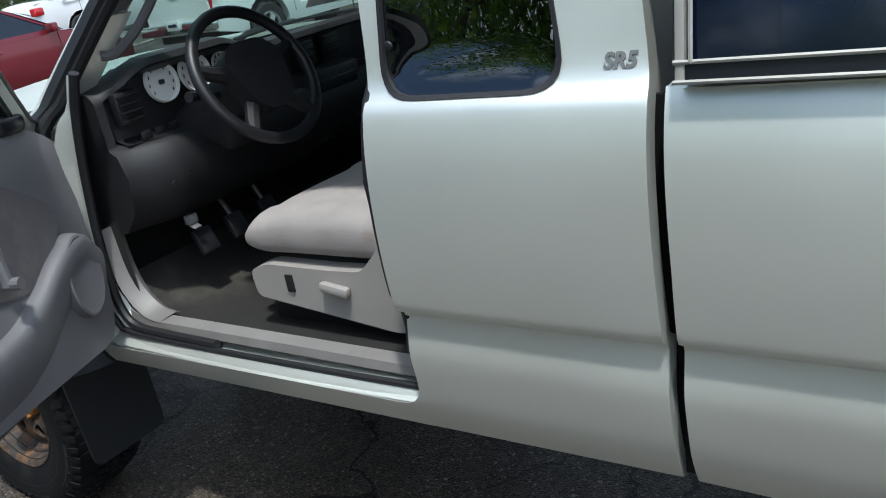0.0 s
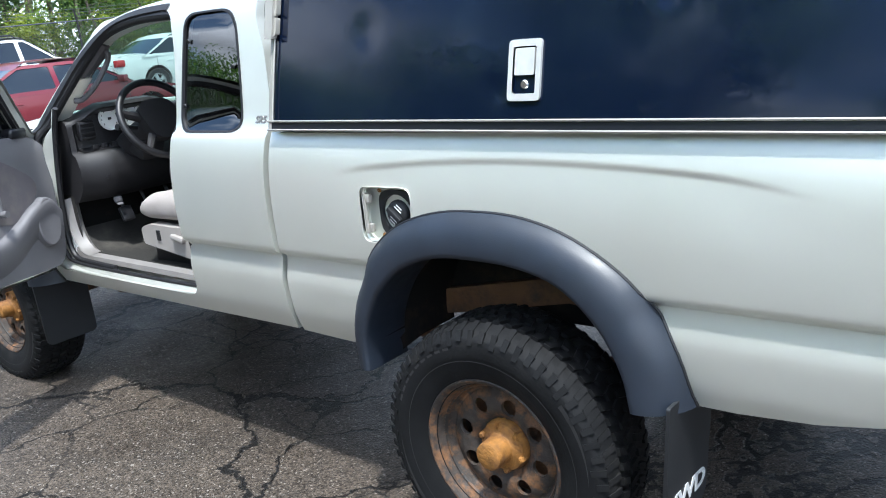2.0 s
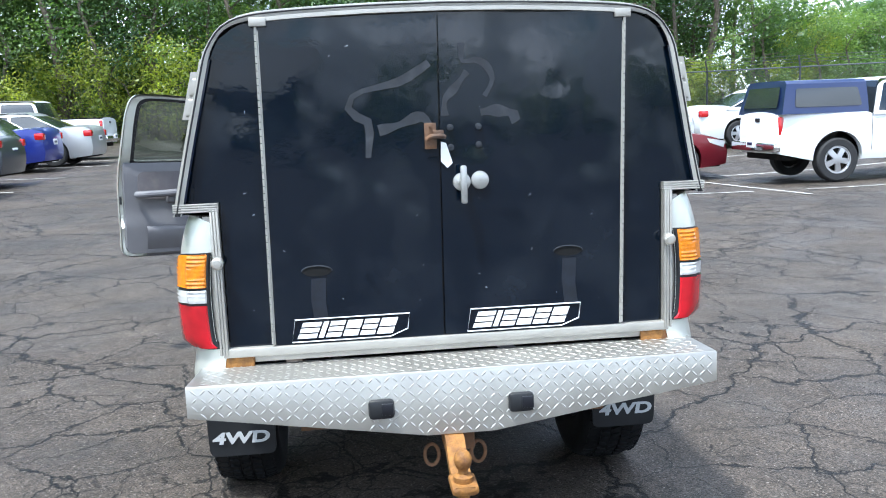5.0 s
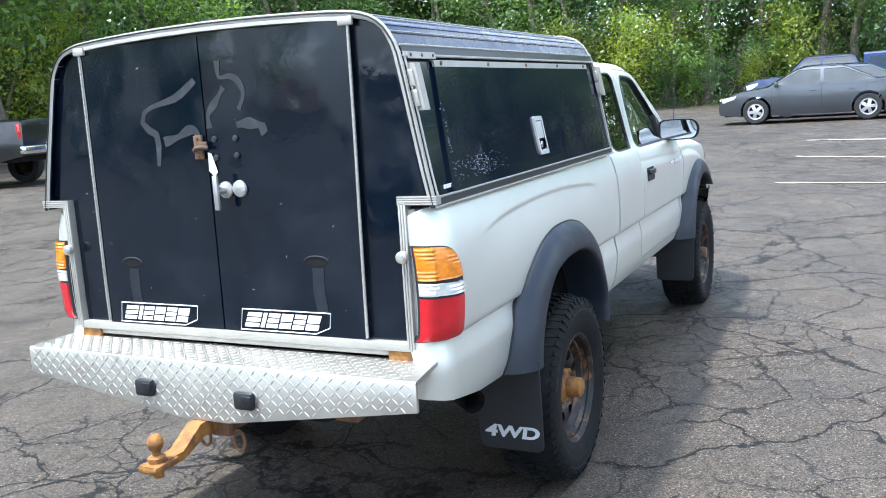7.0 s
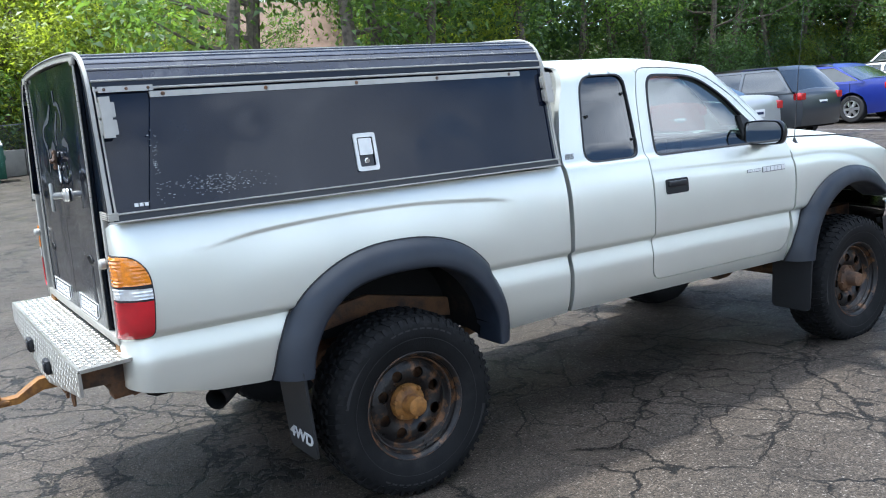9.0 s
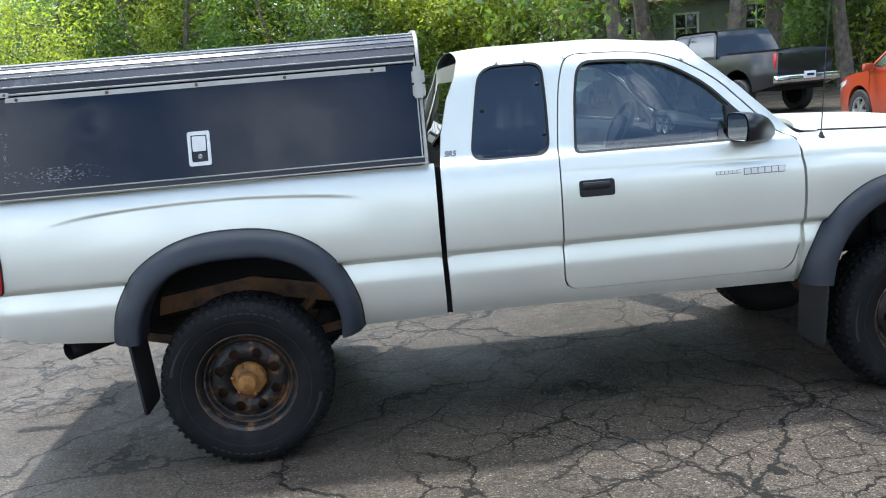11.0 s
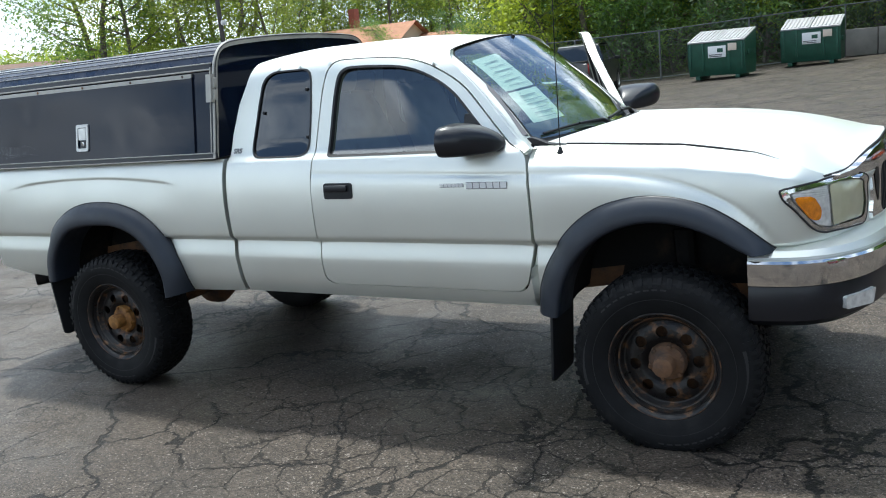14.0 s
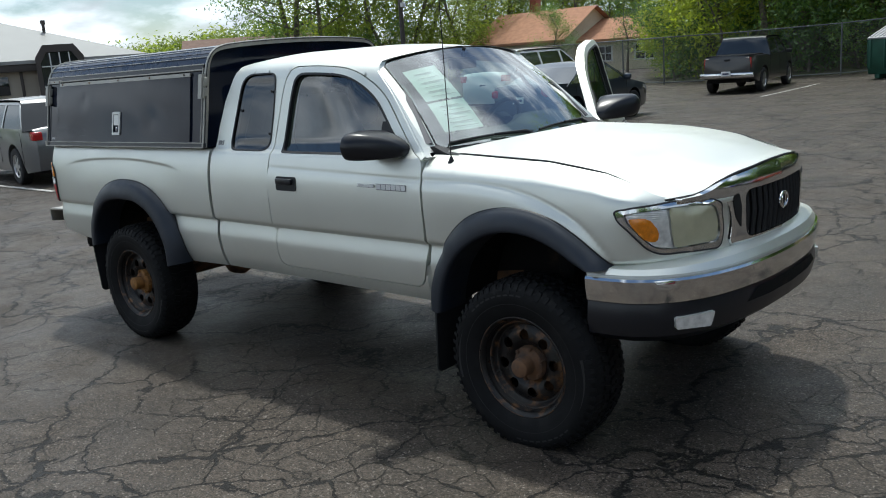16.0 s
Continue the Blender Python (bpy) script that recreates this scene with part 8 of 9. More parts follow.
    add("front_intake" if kind != "pickup" else "front_bumper", panel(bmesh.new(), rounded([(-W * 0.62, b0), (W * 0.62, b0), (W * 0.70, b1), (-W * 0.70, b1)], 0.04), face(0.012 if kind != "pickup" else 0.07), 0.12, (), face(-0.03)), BLACKPL if kind != "pickup" else CHROME)
    zt = {"sedan": 0.86, "suv": 0.98, "pickup": 1.0}[kind]
    for sg in (1, -1):
        bm = bmesh.new()
        hgt_ = 0.17 if kind != "pickup" else 0.36
        box(bm, (-L / 2 + 0.10, sg * (wide(-L / 2 + 0.12, zt) - 0.065), zt + zl), (0.22 if kind != "pickup" else 0.10, 0.20 if kind != "pickup" else 0.13, hgt_), None, 0.03)
        add("tail_lamp", bm, REDLAMP)
        hl_out = rounded([(sg * gw * 1.04, h0 + 0.3 * (h1 - h0)), (sg * W * 0.74, h0), (sg * W * 0.80, h1), (sg * gw * 1.06, h1 - 0.25 * (h1 - h0))], 0.025)
        hl_ = add("headlight", panel(bmesh.new(), hl_out, face(0.016), 0.10, (), face(-0.03)), CARGLASS)
        mc = face(0.022)(sg * (gw * 1.05 + W * 0.75) / 2, (h0 + h1) / 2)
        bm = bmesh.new()
        lathe(bm, [(0.001, 0.012), (0.05, 0.008), (0.062, -0.01)], 14, Matrix.Translation(mc) @ Matrix.Rotation(radians(-90), 4, "Z"))
        add("lamp_bowl", bm, WHITELAMP, hl_)
        wrap = rounded([(L / 2 - 0.10, h0 + 0.02), (L / 2 - 0.06, h1 - 0.03), (L / 2 - 0.48, h1 + 0.04), (L / 2 - 0.42, h1 - 0.05)], 0.02)
        add("side_lamp", panel(bmesh.new(), wrap, lambda u, v: Vector((u, sg * (wide(u, v) + 0.006), v + zl)), 0.10, (), lambda u, v: Vector((u, sg * (wide(u, v) - 0.02), v + zl))), WHITELAMP, hl_)
        bm = bmesh.new()
        box(bm, (c0 - 0.25, sg * (W + 0.09), bz + 0.06 + zl), (0.10, 0.20, 0.13), None, 0.03)
        add("side_mirror", bm, color if kind != "pickup" else BLACKPL)
        for hx in ((mid + 0.22, mid - 0.72) if kind != "suv" else (0.42, -0.62)):
            bm = boxed((hx, sg * (wide(hx, 0.85) + 0.008), (0.82 if kind == "sedan" else 0.95) + zl), (0.15, 0.02, 0.03), 0.006)
            add("door_handle", bm, color)
        # door gaps
        for gx in ((c0 - 0.12, mid, c1 + 0.40) if kind != "pickup" else (c0 - 0.1, mid, -0.98)):
            bm = boxed((gx, sg * (wide(gx, 0.8) + 0.001), 0.5 * (sill + bz) + 0.08 + zl), (0.008, 0.006, (bz - sill) - 0.16))
            add("door_gap", bm, SEAL)
        if trim:
            bm = boxed((0.05, sg * (wide(0, 0.45) + 0.004), 0.47 + zl), (L * 0.36, 0.02, 0.14), 0.008)
            add("lower_trim", bm, trim)
        if roof_rack:
            bm = bmesh.new()
            tube(bm, [(r0 - 0.1, sg * sl(hz) * 0.93, roof - 0.02 + zl), (r0 - 0.2, sg * sl(hz) * 0.92, roof + 0.04 + zl), (r1 + 0.2, sg * sl(hz) * 0.92, roof + 0.04 + zl), (r1 + 0.1, sg * sl(hz) * 0.93, roof - 0.02 + zl)], 0.018, 6)
            add("roof_rail", bm, BLACKPL)
    bm = boxed((-L / 2 - (0.03 if kind != "pickup" else 0.12), 0, (0.72 if kind == "sedan" else 0.80 if kind == "suv" else 0.68) + zl), (0.03, 0.30, 0.15), 0.004)
    add("number_plate", bm, WHITE)
    bm = boxed((-L / 2 - (0.047 if kind != "pickup" else 0.137), 0, (0.72 if kind == "sedan" else 0.80 if kind == "suv" else 0.68) + zl), (0.004, 0.20, 0.05))
    add("plate_bars", bm, NAVY)
    td, rd, bd = car_wheel(wr, wr * 0.64, style)
    for ax_ in (fa, ra):
        for sg in (1, -1):
            wh = new("wheel")
            wh.parent = car
            wh.matrix_basis = Matrix.Translation((ax_, sg * (W - 0.135), wr)) @ Matrix.Rotation(0 if sg > 0 else math.pi, 4, "Z") @ Matrix.Rotation(ax_ * 3 + sg, 4, "Y")
            for nm, dd in (("tyre", td), ("rim", rd), ("brake_disc", bd)):
                o = new(nm, dd)
                o.parent = wh
    return car


vehicle("parked_pickup", "pickup", -11.55, 9.80, 90, WHITEP, "white pickup with a dark blue bed cap", cap=NAVY, lift=0.04, scale=0.95)
vehicle("parked_sedan", "sedan", -13.5, 4.85, 90, MAROON, "maroon sedan parked nose towards a white pickup")
vehicle("parked_coupe", "sedan", -18.4, 11.0, 90, WHITEP, "white coupe parked by the fence", scale=0.98)
vehicle("parked_suv", "suv", -17.6, 5.8, 90, WHITEP, "white crossover with black roof rails", roof_rack=True)
vehicle("parked_suv", "suv", -21.5, 6.6, 90, STEELB, "dark blue crossover behind a white one", roof_rack=True)
vehicle("parked_pickup", "pickup", -29.9, 0.8, -90, NAVY, "dark blue pickup with a blue bed cap", cap=NAVY)
vehicle("parked_sedan", "sedan", -25.2, 1.2, -90, STEELB, "dark blue-grey sedan with dark glass", style=1)
vehicle("parked_sedan", "sedan", -22.6, 0.6, -90, DKGREY, "grey sedan parked nose to the woods")
vehicle("parked_pickup", "pickup", -14.4, 17.7, 90, REDP, "red pickup with a matching red bed cap and tan trim", cap=REDP, trim=TANP, style=1)
vehicle("parked_hatchback", "suv", -9.9, -8.7, -90, ORANGE, "orange-red hatchback in the row of parked cars", scale=0.92)
vehicle("parked_sedan", "sedan", -12.3, -8.9, -90, SILV, "light silver sedan in the row of parked cars", scale=0.95)
vehicle("parked_suv", "suv", -14.8, -9.1, -90, DKGREY, "dark grey crossover in the row of parked cars", scale=0.88)
vehicle("parked_sedan", "sedan", -19.4, -10.0, -90, BLUEP, "bright blue sedan in the row of parked cars", style=1)
vehicle("parked_sedan", "sedan", -21.7, -9.5, -90, SILV, "pale silver sedan at the end of a row")
vehicle("parked_pickup", "pickup", -25.0, -10.4, -90, WHITEP, "plain white pickup with an open bed")
vehicle("parked_pickup", "pickup", -9.7, -17.5, -73, BLKP, "tall black crew-cab pickup with an open bed", lift=0.14, scale=1.04)
vehicle("parked_sedan", "sedan", -5.7, -26.4, 88, INKB, "dark sedan facing out from under the trees", style=1)
vehicle("parked_sedan", "sedan", -8.3, -27.6, 62, WHITEP, "white sedan facing out from under the trees")
vehicle("parked_pickup", "pickup", 5.6, -23.6, -84, GREYP, "warm grey pickup parked by the fence", scale=0.87)
vehicle("parked_sedan", "sedan", 5.6, -13.4, -90, STEELB, "dark blue-grey sedan beyond the open door", style=1, scale=0.92)
vehicle("parked_suv", "suv", 9.8, -17.8, -90, WHITEP, "white crossover beyond a dark sedan")
vehicle("parked_suv", "suv", 11.5, -3.8, -8, SILVD, "silver crossover parked tail towards the pickup", style=1, scale=0.86, tint=TAILGL)


# ---- dumpsters ----
DGREEN = mat("dumpster_green", (0.012, 0.075, 0.045), 0.5, 0, vary=0.25, vscale=5, color2=(0.05, 0.05, 0.035), c2lo=0.6, c2hi=0.8, c2scale=6)
LID = mat("faded_lid_plastic", (0.36, 0.36, 0.37), 0.6, 0, vary=0.15, vscale=8)


def dumpster(x, y, turn):
    d = thing("dumpster", "green steel dumpster with faded grey plastic lids", "dumpster", (x, y, rise(x, y) + 0.004), "dumpsters by the fence")
    d.rotation_euler = (0, 0, radians(turn))
    d.scale = (0.9, 0.9, 1.0)

    def add(nm, bm, m, lb="", parent=None):
        o = part(nm, bm, m, None, lb)
        o.parent = parent or d
        return o
    bm = bmesh.new()
    prof = [(-0.62, 0.12), (0.55, 0.12), (0.72, 0.5), (0.72, 1.15), (-0.72, 1.45), (-0.72, 0.5)]
    strip(bm, [[(px, py, pz) for px, pz in prof + [prof[0]]] for py in (-1.0, -0.99, 0, 0.99, 1.0)])
    for py in (-1.0, 1.0):
        bm.faces.new([bm.verts.new((px, py, pz)) for px, pz in prof])
    add("hopper", bm, DGREEN)
    for py in (-1.03, 1.03):
        bm = boxed((0.0, py, 0.78), (0.9, 0.06, 0.16), 0.01)
        add("fork_pocket", bm, DGREEN)
    for k in (-0.9, -0.45, 0.45, 0.9):
        bm = boxed((0.735, k, 0.72), (0.05, 0.07, 0.85), 0.012)
        add("rib", bm, DGREEN)
    for k in (-0.7, 0.7):
        bm = boxed((0.0, k, 0.06), (1.2, 0.15, 0.12), 0.01)
        add("skid", bm, DGREEN)
    for s in (-1, 1):
        bm = bmesh.new()
        m = Matrix.Translation((0.0, s * 0.505, 1.335)) @ Matrix.Rotation(math.atan2(0.30, 1.44), 4, "Y")
        box(bm, (0, 0, 0), (1.56, 0.98, 0.05), None, 0.015)
        for k in range(7):
            box(bm, (0, -0.40 + 0.133 * k, 0.035), (1.35, 0.05, 0.03), None, 0.008)
        bmesh.ops.transform(bm, matrix=m, verts=bm.verts)
        add("lid", bm, LID, "faded grey lid")
    bm = boxed((0.765, 0.05, 0.86), (0.012, 0.62, 0.36), 0.004)
    sign = add("sign", bm, WHITE, "white hauler's sign")
    bm = bmesh.new()
    box(bm, (0.774, 0.16, 0.90), (0.006, 0.20, 0.12), Matrix.Rotation(0, 4, "X"))
    add("sign_mark", bm, DGREEN, "", sign)
    bm = bmesh.new()
    for k in range(2):
        box(bm, (0.774, 0.0, 0.77 - 0.05 * k), (0.006, 0.44, 0.02))
    add("sign_bars", bm, INK, "", sign)
    bm = boxed((0.765, 0.58, 0.98), (0.010, 0.30, 0.22), 0.004)
    add("notice", bm, mat("pale_notice", (0.65, 0.55, 0.45), 0.6), "small pale notice")


dumpster(1.55, -25.3, 84)
dumpster(-0.95, -27.4, 88)
CONCRETE = mat("stained_concrete", (0.21, 0.195, 0.175), 0.9, 0, vary=0.2, vscale=2, color2=(0.16, 0.15, 0.13), c2lo=0.5, c2hi=0.75, c2scale=1.5, bump=0.3, bscale=20)
for k in range(2):
    bm = boxed((-2.3 - 1.0 * k, -29.6, rise(-3, -29.6) + 0.45), (0.97, 0.5, 0.9), 0.02)
    tagged(part("concrete_block", bm, CONCRETE), "stained grey concrete barrier block by the dumpsters", "concrete block", "barrier blocks")

# ---- fences ----
GALV = mat("galvanised_steel", (0.15, 0.155, 0.16), 0.45, 0.6, vary=0.1, vscale=9)


def mesh_material():
    m = bpy.data.materials.new("chain_link_mesh")
    m.use_nodes = True
    n, l = m.node_tree.nodes, m.node_tree.links
    p = n["Principled BSDF"]
    p.inputs["Base Color"].default_value = (0.09, 0.093, 0.097, 1)
    p.inputs["Metallic"].default_value, p.inputs["Roughness"].default_value = 0.3, 0.6
    uv = n.new("ShaderNodeTexCoord")
    waves = []
    for ang in (45, -45):
        mp = n.new("ShaderNodeMapping")
        mp.inputs["Rotation"].default_value = (0, 0, radians(ang))
        l.new(uv.outputs["UV"], mp.inputs["Vector"])
        w = n.new("ShaderNodeTexWave")
        w.inputs["Scale"].default_value = 5.0
        l.new(mp.outputs[0], w.inputs["Vector"])
        g = n.new("ShaderNodeMath"); g.operation = "GREATER_THAN"; g.inputs[1].default_value = 0.985
        l.new(w.outputs["Fac"], g.inputs[0])
        waves.append(g)
    mx = n.new("ShaderNodeMath"); mx.operation = "MAXIMUM"
    l.new(waves[0].outputs[0], mx.inputs[0]); l.new(waves[1].outputs[0], mx.inputs[1])
    l.new(mx.outputs[0], p.inputs["Alpha"])
    return m


LINK = mesh_material()


def fence(pts, h, barbed, label):
    f = thing("chain_link_fence", label, "fence", (*pts[0], rise(*pts[0])))
    n = 0
    for a, b in zip(pts, pts[1:]):
        a, b = Vector(a), Vector(b)
        k = max(1, round((b - a).length / 3.0))
        tops = []
        for i in range(k + 1):
            q = a + (b - a) * i / k
            z = rise(q.x, q.y)
            bm = bmesh.new()
            tube(bm, [(q.x, q.y, z), (q.x, q.y, z + h)] + ([(q.x + 0.12, q.y - 0.12, z + h + 0.32)] if barbed else []), 0.03, 8)
            part("post", bm, GALV, f)
            tops.append((q.x, q.y, z + h - 0.03))
        for dz in (0.0, -h + 0.12):
            bm = bmesh.new()
            tube(bm, [(p[0], p[1], p[2] + dz) for p in tops], 0.021, 6)
            part("rail", bm, GALV, f)
        if barbed:
            for e in (0.12, 0.22, 0.32):
                bm = bmesh.new()
                tube(bm, [(p[0] + 0.12 * e / 0.32, p[1] - 0.12 * e / 0.32, p[2] + e + 0.03) for p in tops], 0.008, 4)
                part("barbed_wire", bm, GALV, f)
        bm = bmesh.new()
        uvl = bm.loops.layers.uv.new("uv")
        run = 0.0
        for p, q in zip(tops, tops[1:]):
            d = math.hypot(q[0] - p[0], q[1] - p[1])
            vs = [bm.verts.new(v) for v in ((p[0], p[1], p[2] - h + 0.1), (q[0], q[1], q[2] - h + 0.1), q, p)]
            fc = bm.faces.new(vs)
            for lp, u in zip(fc.loops, ((run, 0), (run + d, 0), (run + d, h), (run, h))):
                lp[uvl].uv = u
            run += d
        part("wire_mesh", bm, LINK, f, "galvanised wire mesh")


fence([(-27.0, 2.5), (-25.0, 12.0), (-17.5, 24.5), (-8.0, 34.0)], 2.1, True, "galvanised chain-link fence with barbed wire on arms")
fence([(-11.0, -31.0), (10.5, -27.5), (24.0, -36.0)], 1.8, False, "grey chain-link fence along the wooded lot edge")


# ---- trees ----
def leaf_material(name, c, t, var):
    m = bpy.data.materials.new(name)
    m.use_nodes = True
    n, l = m.node_tree.nodes, m.node_tree.links
    n.remove(n["Principled BSDF"])
    geo = n.new("ShaderNodeNewGeometry")
    oi = n.new("ShaderNodeObjectInfo")
    ad = n.new("ShaderNodeMath"); ad.operation = "MULTIPLY_ADD"; ad.inputs[1].default_value = 0.55; ad.inputs[2].default_value = 0.0
    l.new(geo.outputs["Random Per Island"], ad.inputs[0])
    a2 = n.new("ShaderNodeMath"); a2.operation = "MULTIPLY_ADD"; a2.inputs[1].default_value = 0.45
    l.new(oi.outputs["Random"], a2.inputs[0]); l.new(ad.outputs[0], a2.inputs[2])
    r = n.new("ShaderNodeValToRGB")
    r.color_ramp.elements[0].color = (c[0] * (1 - var), c[1] * (1 - var), c[2], 1)
    r.color_ramp.elements[1].color = (min(1, c[0] * (1 + var * 1.9)), c[1] * (1 + var * 1.2), c[2] * 0.9, 1)
    l.new(a2.outputs[0], r.inputs[0])
    d = n.new("ShaderNodeBsdfDiffuse"); l.new(r.outputs[0], d.inputs[0])
    tr = n.new("ShaderNodeBsdfTranslucent")
    warm = n.new("ShaderNodeMixRGB"); warm.blend_type = "MULTIPLY"; warm.inputs[0].default_value = 1.0
    warm.inputs[2].default_value = (1.15, 1.20, 0.80, 1)
    l.new(r.outputs[0], warm.inputs[1]); l.new(warm.outputs[0], tr.inputs[0])
    gl = n.new("ShaderNodeBsdfGlossy"); gl.inputs["Roughness"].default_value = 0.45
    gl.inputs[0].default_value = (0.6, 0.65, 0.6, 1)
    x = n.new("ShaderNodeMixShader"); x.inputs[0].default_value = t
    l.new(d.outputs[0], x.inputs[1]); l.new(tr.outputs[0], x.inputs[2])
    y = n.new("ShaderNodeMixShader"); y.inputs[0].default_value = 0.06
    l.new(x.outputs[0], y.inputs[1]); l.new(gl.outputs[0], y.inputs[2])
    l.new(y.outputs[0], n["Material Output"].inputs[0])
    return m


LEAF = [leaf_material("leaf_green", (0.120, 0.225, 0.058), 0.62, 0.5), leaf_material("leaf_dark_green", (0.075, 0.160, 0.055), 0.58, 0.45), leaf_material("leaf_yellow_green", (0.250, 0.335, 0.055), 0.70, 0.4)]
BARK = mat("grey_brown_bark", (0.17, 0.14, 0.11), 0.9, 0, vary=0.35, vscale=6, color2=(0.09, 0.075, 0.06), c2lo=0.45, c2hi=0.65, c2scale=9, bump=0.6, bscale=25)


def leaves(bm, c, n, spread, size, rr):
    for _ in range(n):
        d = Vector((rr.gauss(0, 1), rr.gauss(0, 1), rr.gauss(0, 0.8)))
        p = c + d * spread * 0.55
        s = size * rr.uniform(0.6, 1.35)
        nr = (Vector((rr.uniform(-1, 1), rr.uniform(-1, 1), rr.uniform(0.1, 1.4))) + d * 0.25).normalized()
        a = nr.orthogonal().normalized()
        a = Matrix.Rotation(rr.uniform(0, 6.3), 3, nr) @ a
        b = nr.cross(a)
        bm.faces.new([bm.verts.new(q) for q in (p - a * s, p + b * s * 0.62 + a * s * 0.15, p + a * s - b * s * 0.42)])


def tree(name, seed, h, spread, clumps, per, size, leaf, trunk_r, low=0.25, label="", category="tree"):
    rr = random.Random(seed)
    t = thing(name, label, category, (0, 0, 0), "trees round the lot")
    bm = bmesh.new()
    bend = [Vector((rr.uniform(-0.3, 0.3) * k, rr.uniform(-0.3, 0.3) * k, h * 0.82 * k / 4)) for k in range(5)]
    tube(bm, bend, [trunk_r * (1.25 if k == 0 else 1 - 0.2 * k) for k in range(5)], 8)
    tips = []
    nl = max(5, clumps // 3)
    for k in range(nl):
        z = h * (low + (0.85 - low) * k / nl)
        i = min(3, int(z / (h * 0.82) * 4))
        f = z / (h * 0.82) * 4 - i
        p0 = bend[i].lerp(bend[i + 1], min(1, max(0, f)))
        a = rr.uniform(0, 6.28)
        L = spread * (1.05 - 0.6 * abs(z / h - 0.5)) * rr.uniform(0.65, 1.1)
        p2 = p0 + Vector((math.cos(a) * L, math.sin(a) * L, L * rr.uniform(0.25, 0.7)))
        p1 = p0.lerp(p2, 0.5) + Vector((0, 0, -0.08 * L))
        r0 = trunk_r * (0.42 - 0.25 * z / h)
        tube(bm, [p0, p1, p2], [r0, r0 * 0.6, r0 * 0.2], 5)
        tips += [p1, p2, p2 + Vector((rr.uniform(-0.8, 0.8), rr.uniform(-0.8, 0.8), rr.uniform(0.2, 0.9)))]
    o = part("trunk", bm, BARK)
    o.parent = t
    bm = bmesh.new()
    tips.append(bend[-1])
    tips.append(bend[-1] + Vector((0, 0, h * 0.1)))
    while len(tips) < clumps:
        q = rr.choice(tips)
        tips.append(q + Vector((rr.gauss(0, 0.7), rr.gauss(0, 0.7), rr.gauss(0, 0.6))) * spread * 0.35)
    for q in tips[:clumps + 4]:
        leaves(bm, q, int(per * rr.uniform(0.6, 1.3)), spread * rr.uniform(0.28, 0.46), size, rr)
    o = part("crown", bm, leaf, angle=180)
    o.parent = t
    return t


PROTO = [tree("tree", 11, 11.0, 3.0, 30, 205, 0.100, LEAF[0], 0.20, 0.22, "tall leafy green tree at the lot's edge"),
         tree("tree", 12, 13.0, 3.4, 32, 205, 0.102, LEAF[1], 0.24, 0.30, "tall dark green tree at the lot's edge"),
         tree("tree", 13, 9.0, 2.6, 28, 205, 0.096, LEAF[2], 0.15, 0.18, "yellow-green tree at the lot's edge"),
         tree("tree", 14, 12.0, 2.8, 28, 205, 0.098, LEAF[0], 0.17, 0.35, "slender green tree with a pale trunk"),
         tree("shrub", 15, 2.6, 1.5, 16, 158, 0.070, LEAF[0], 0.05, 0.08, "leafy green shrub at the lot edge", "shrub"),
         tree("shrub", 16, 3.4, 1.7, 18, 158, 0.072, LEAF[2], 0.05, 0.08, "yellow-green shrub at the lot edge", "shrub"),
         tree("shrub", 17, 3.0, 1.8, 18, 158, 0.070, LEAF[1], 0.05, 0.08, "dark green shrub at the lot edge", "shrub")]
rt = random.Random(77)


def plant(k, x, y, s, sink=0.05):
    s *= rt.uniform(0.9, 1.12)
    c = copy_thing(PROTO[k], Matrix.Identity(4))
    c.matrix_basis = Matrix.Translation((x, y, rise(x, y) - sink)) @ Matrix.Rotation(rt.uniform(0, 6.28), 4, "Z") @ Matrix.Diagonal((s * rt.uniform(0.9, 1.1), s, s * rt.uniform(0.95, 1.1), 1))
    return c


# the last row, out of view at +x, is added to darken rear reflections
WOODS = [((-19.0, -27.0), (-42.0, -25.0), 1.0, 1), ((-43.0, -25.0), (-45.0, 24.0), 1.0, 1), ((-39.0, -31.0), (-52.0, -21.0), 1.05, 1), ((-45.0, 24.0), (-34.0, 48.0), 0.56, 0), ((-34.0, 48.0), (-6.0, 62.0), 0.5, 2), ((-5.5, -32.0), (11.0, -30.5), 0.92, 2), ((-4.5, -32.6), (-10.5, -33.6), 0.78, 2), ((12.0, -33.0), (17.0, -42.0), 0.72, 0), ((33.5, -42.5), (42.5, -36.0), 1.25, 2), ((45.0, -58.0), (20.0, -74.0), 1.15, 2), ((58.0, -16.0), (56.0, 40.0), 0.32, 1)]
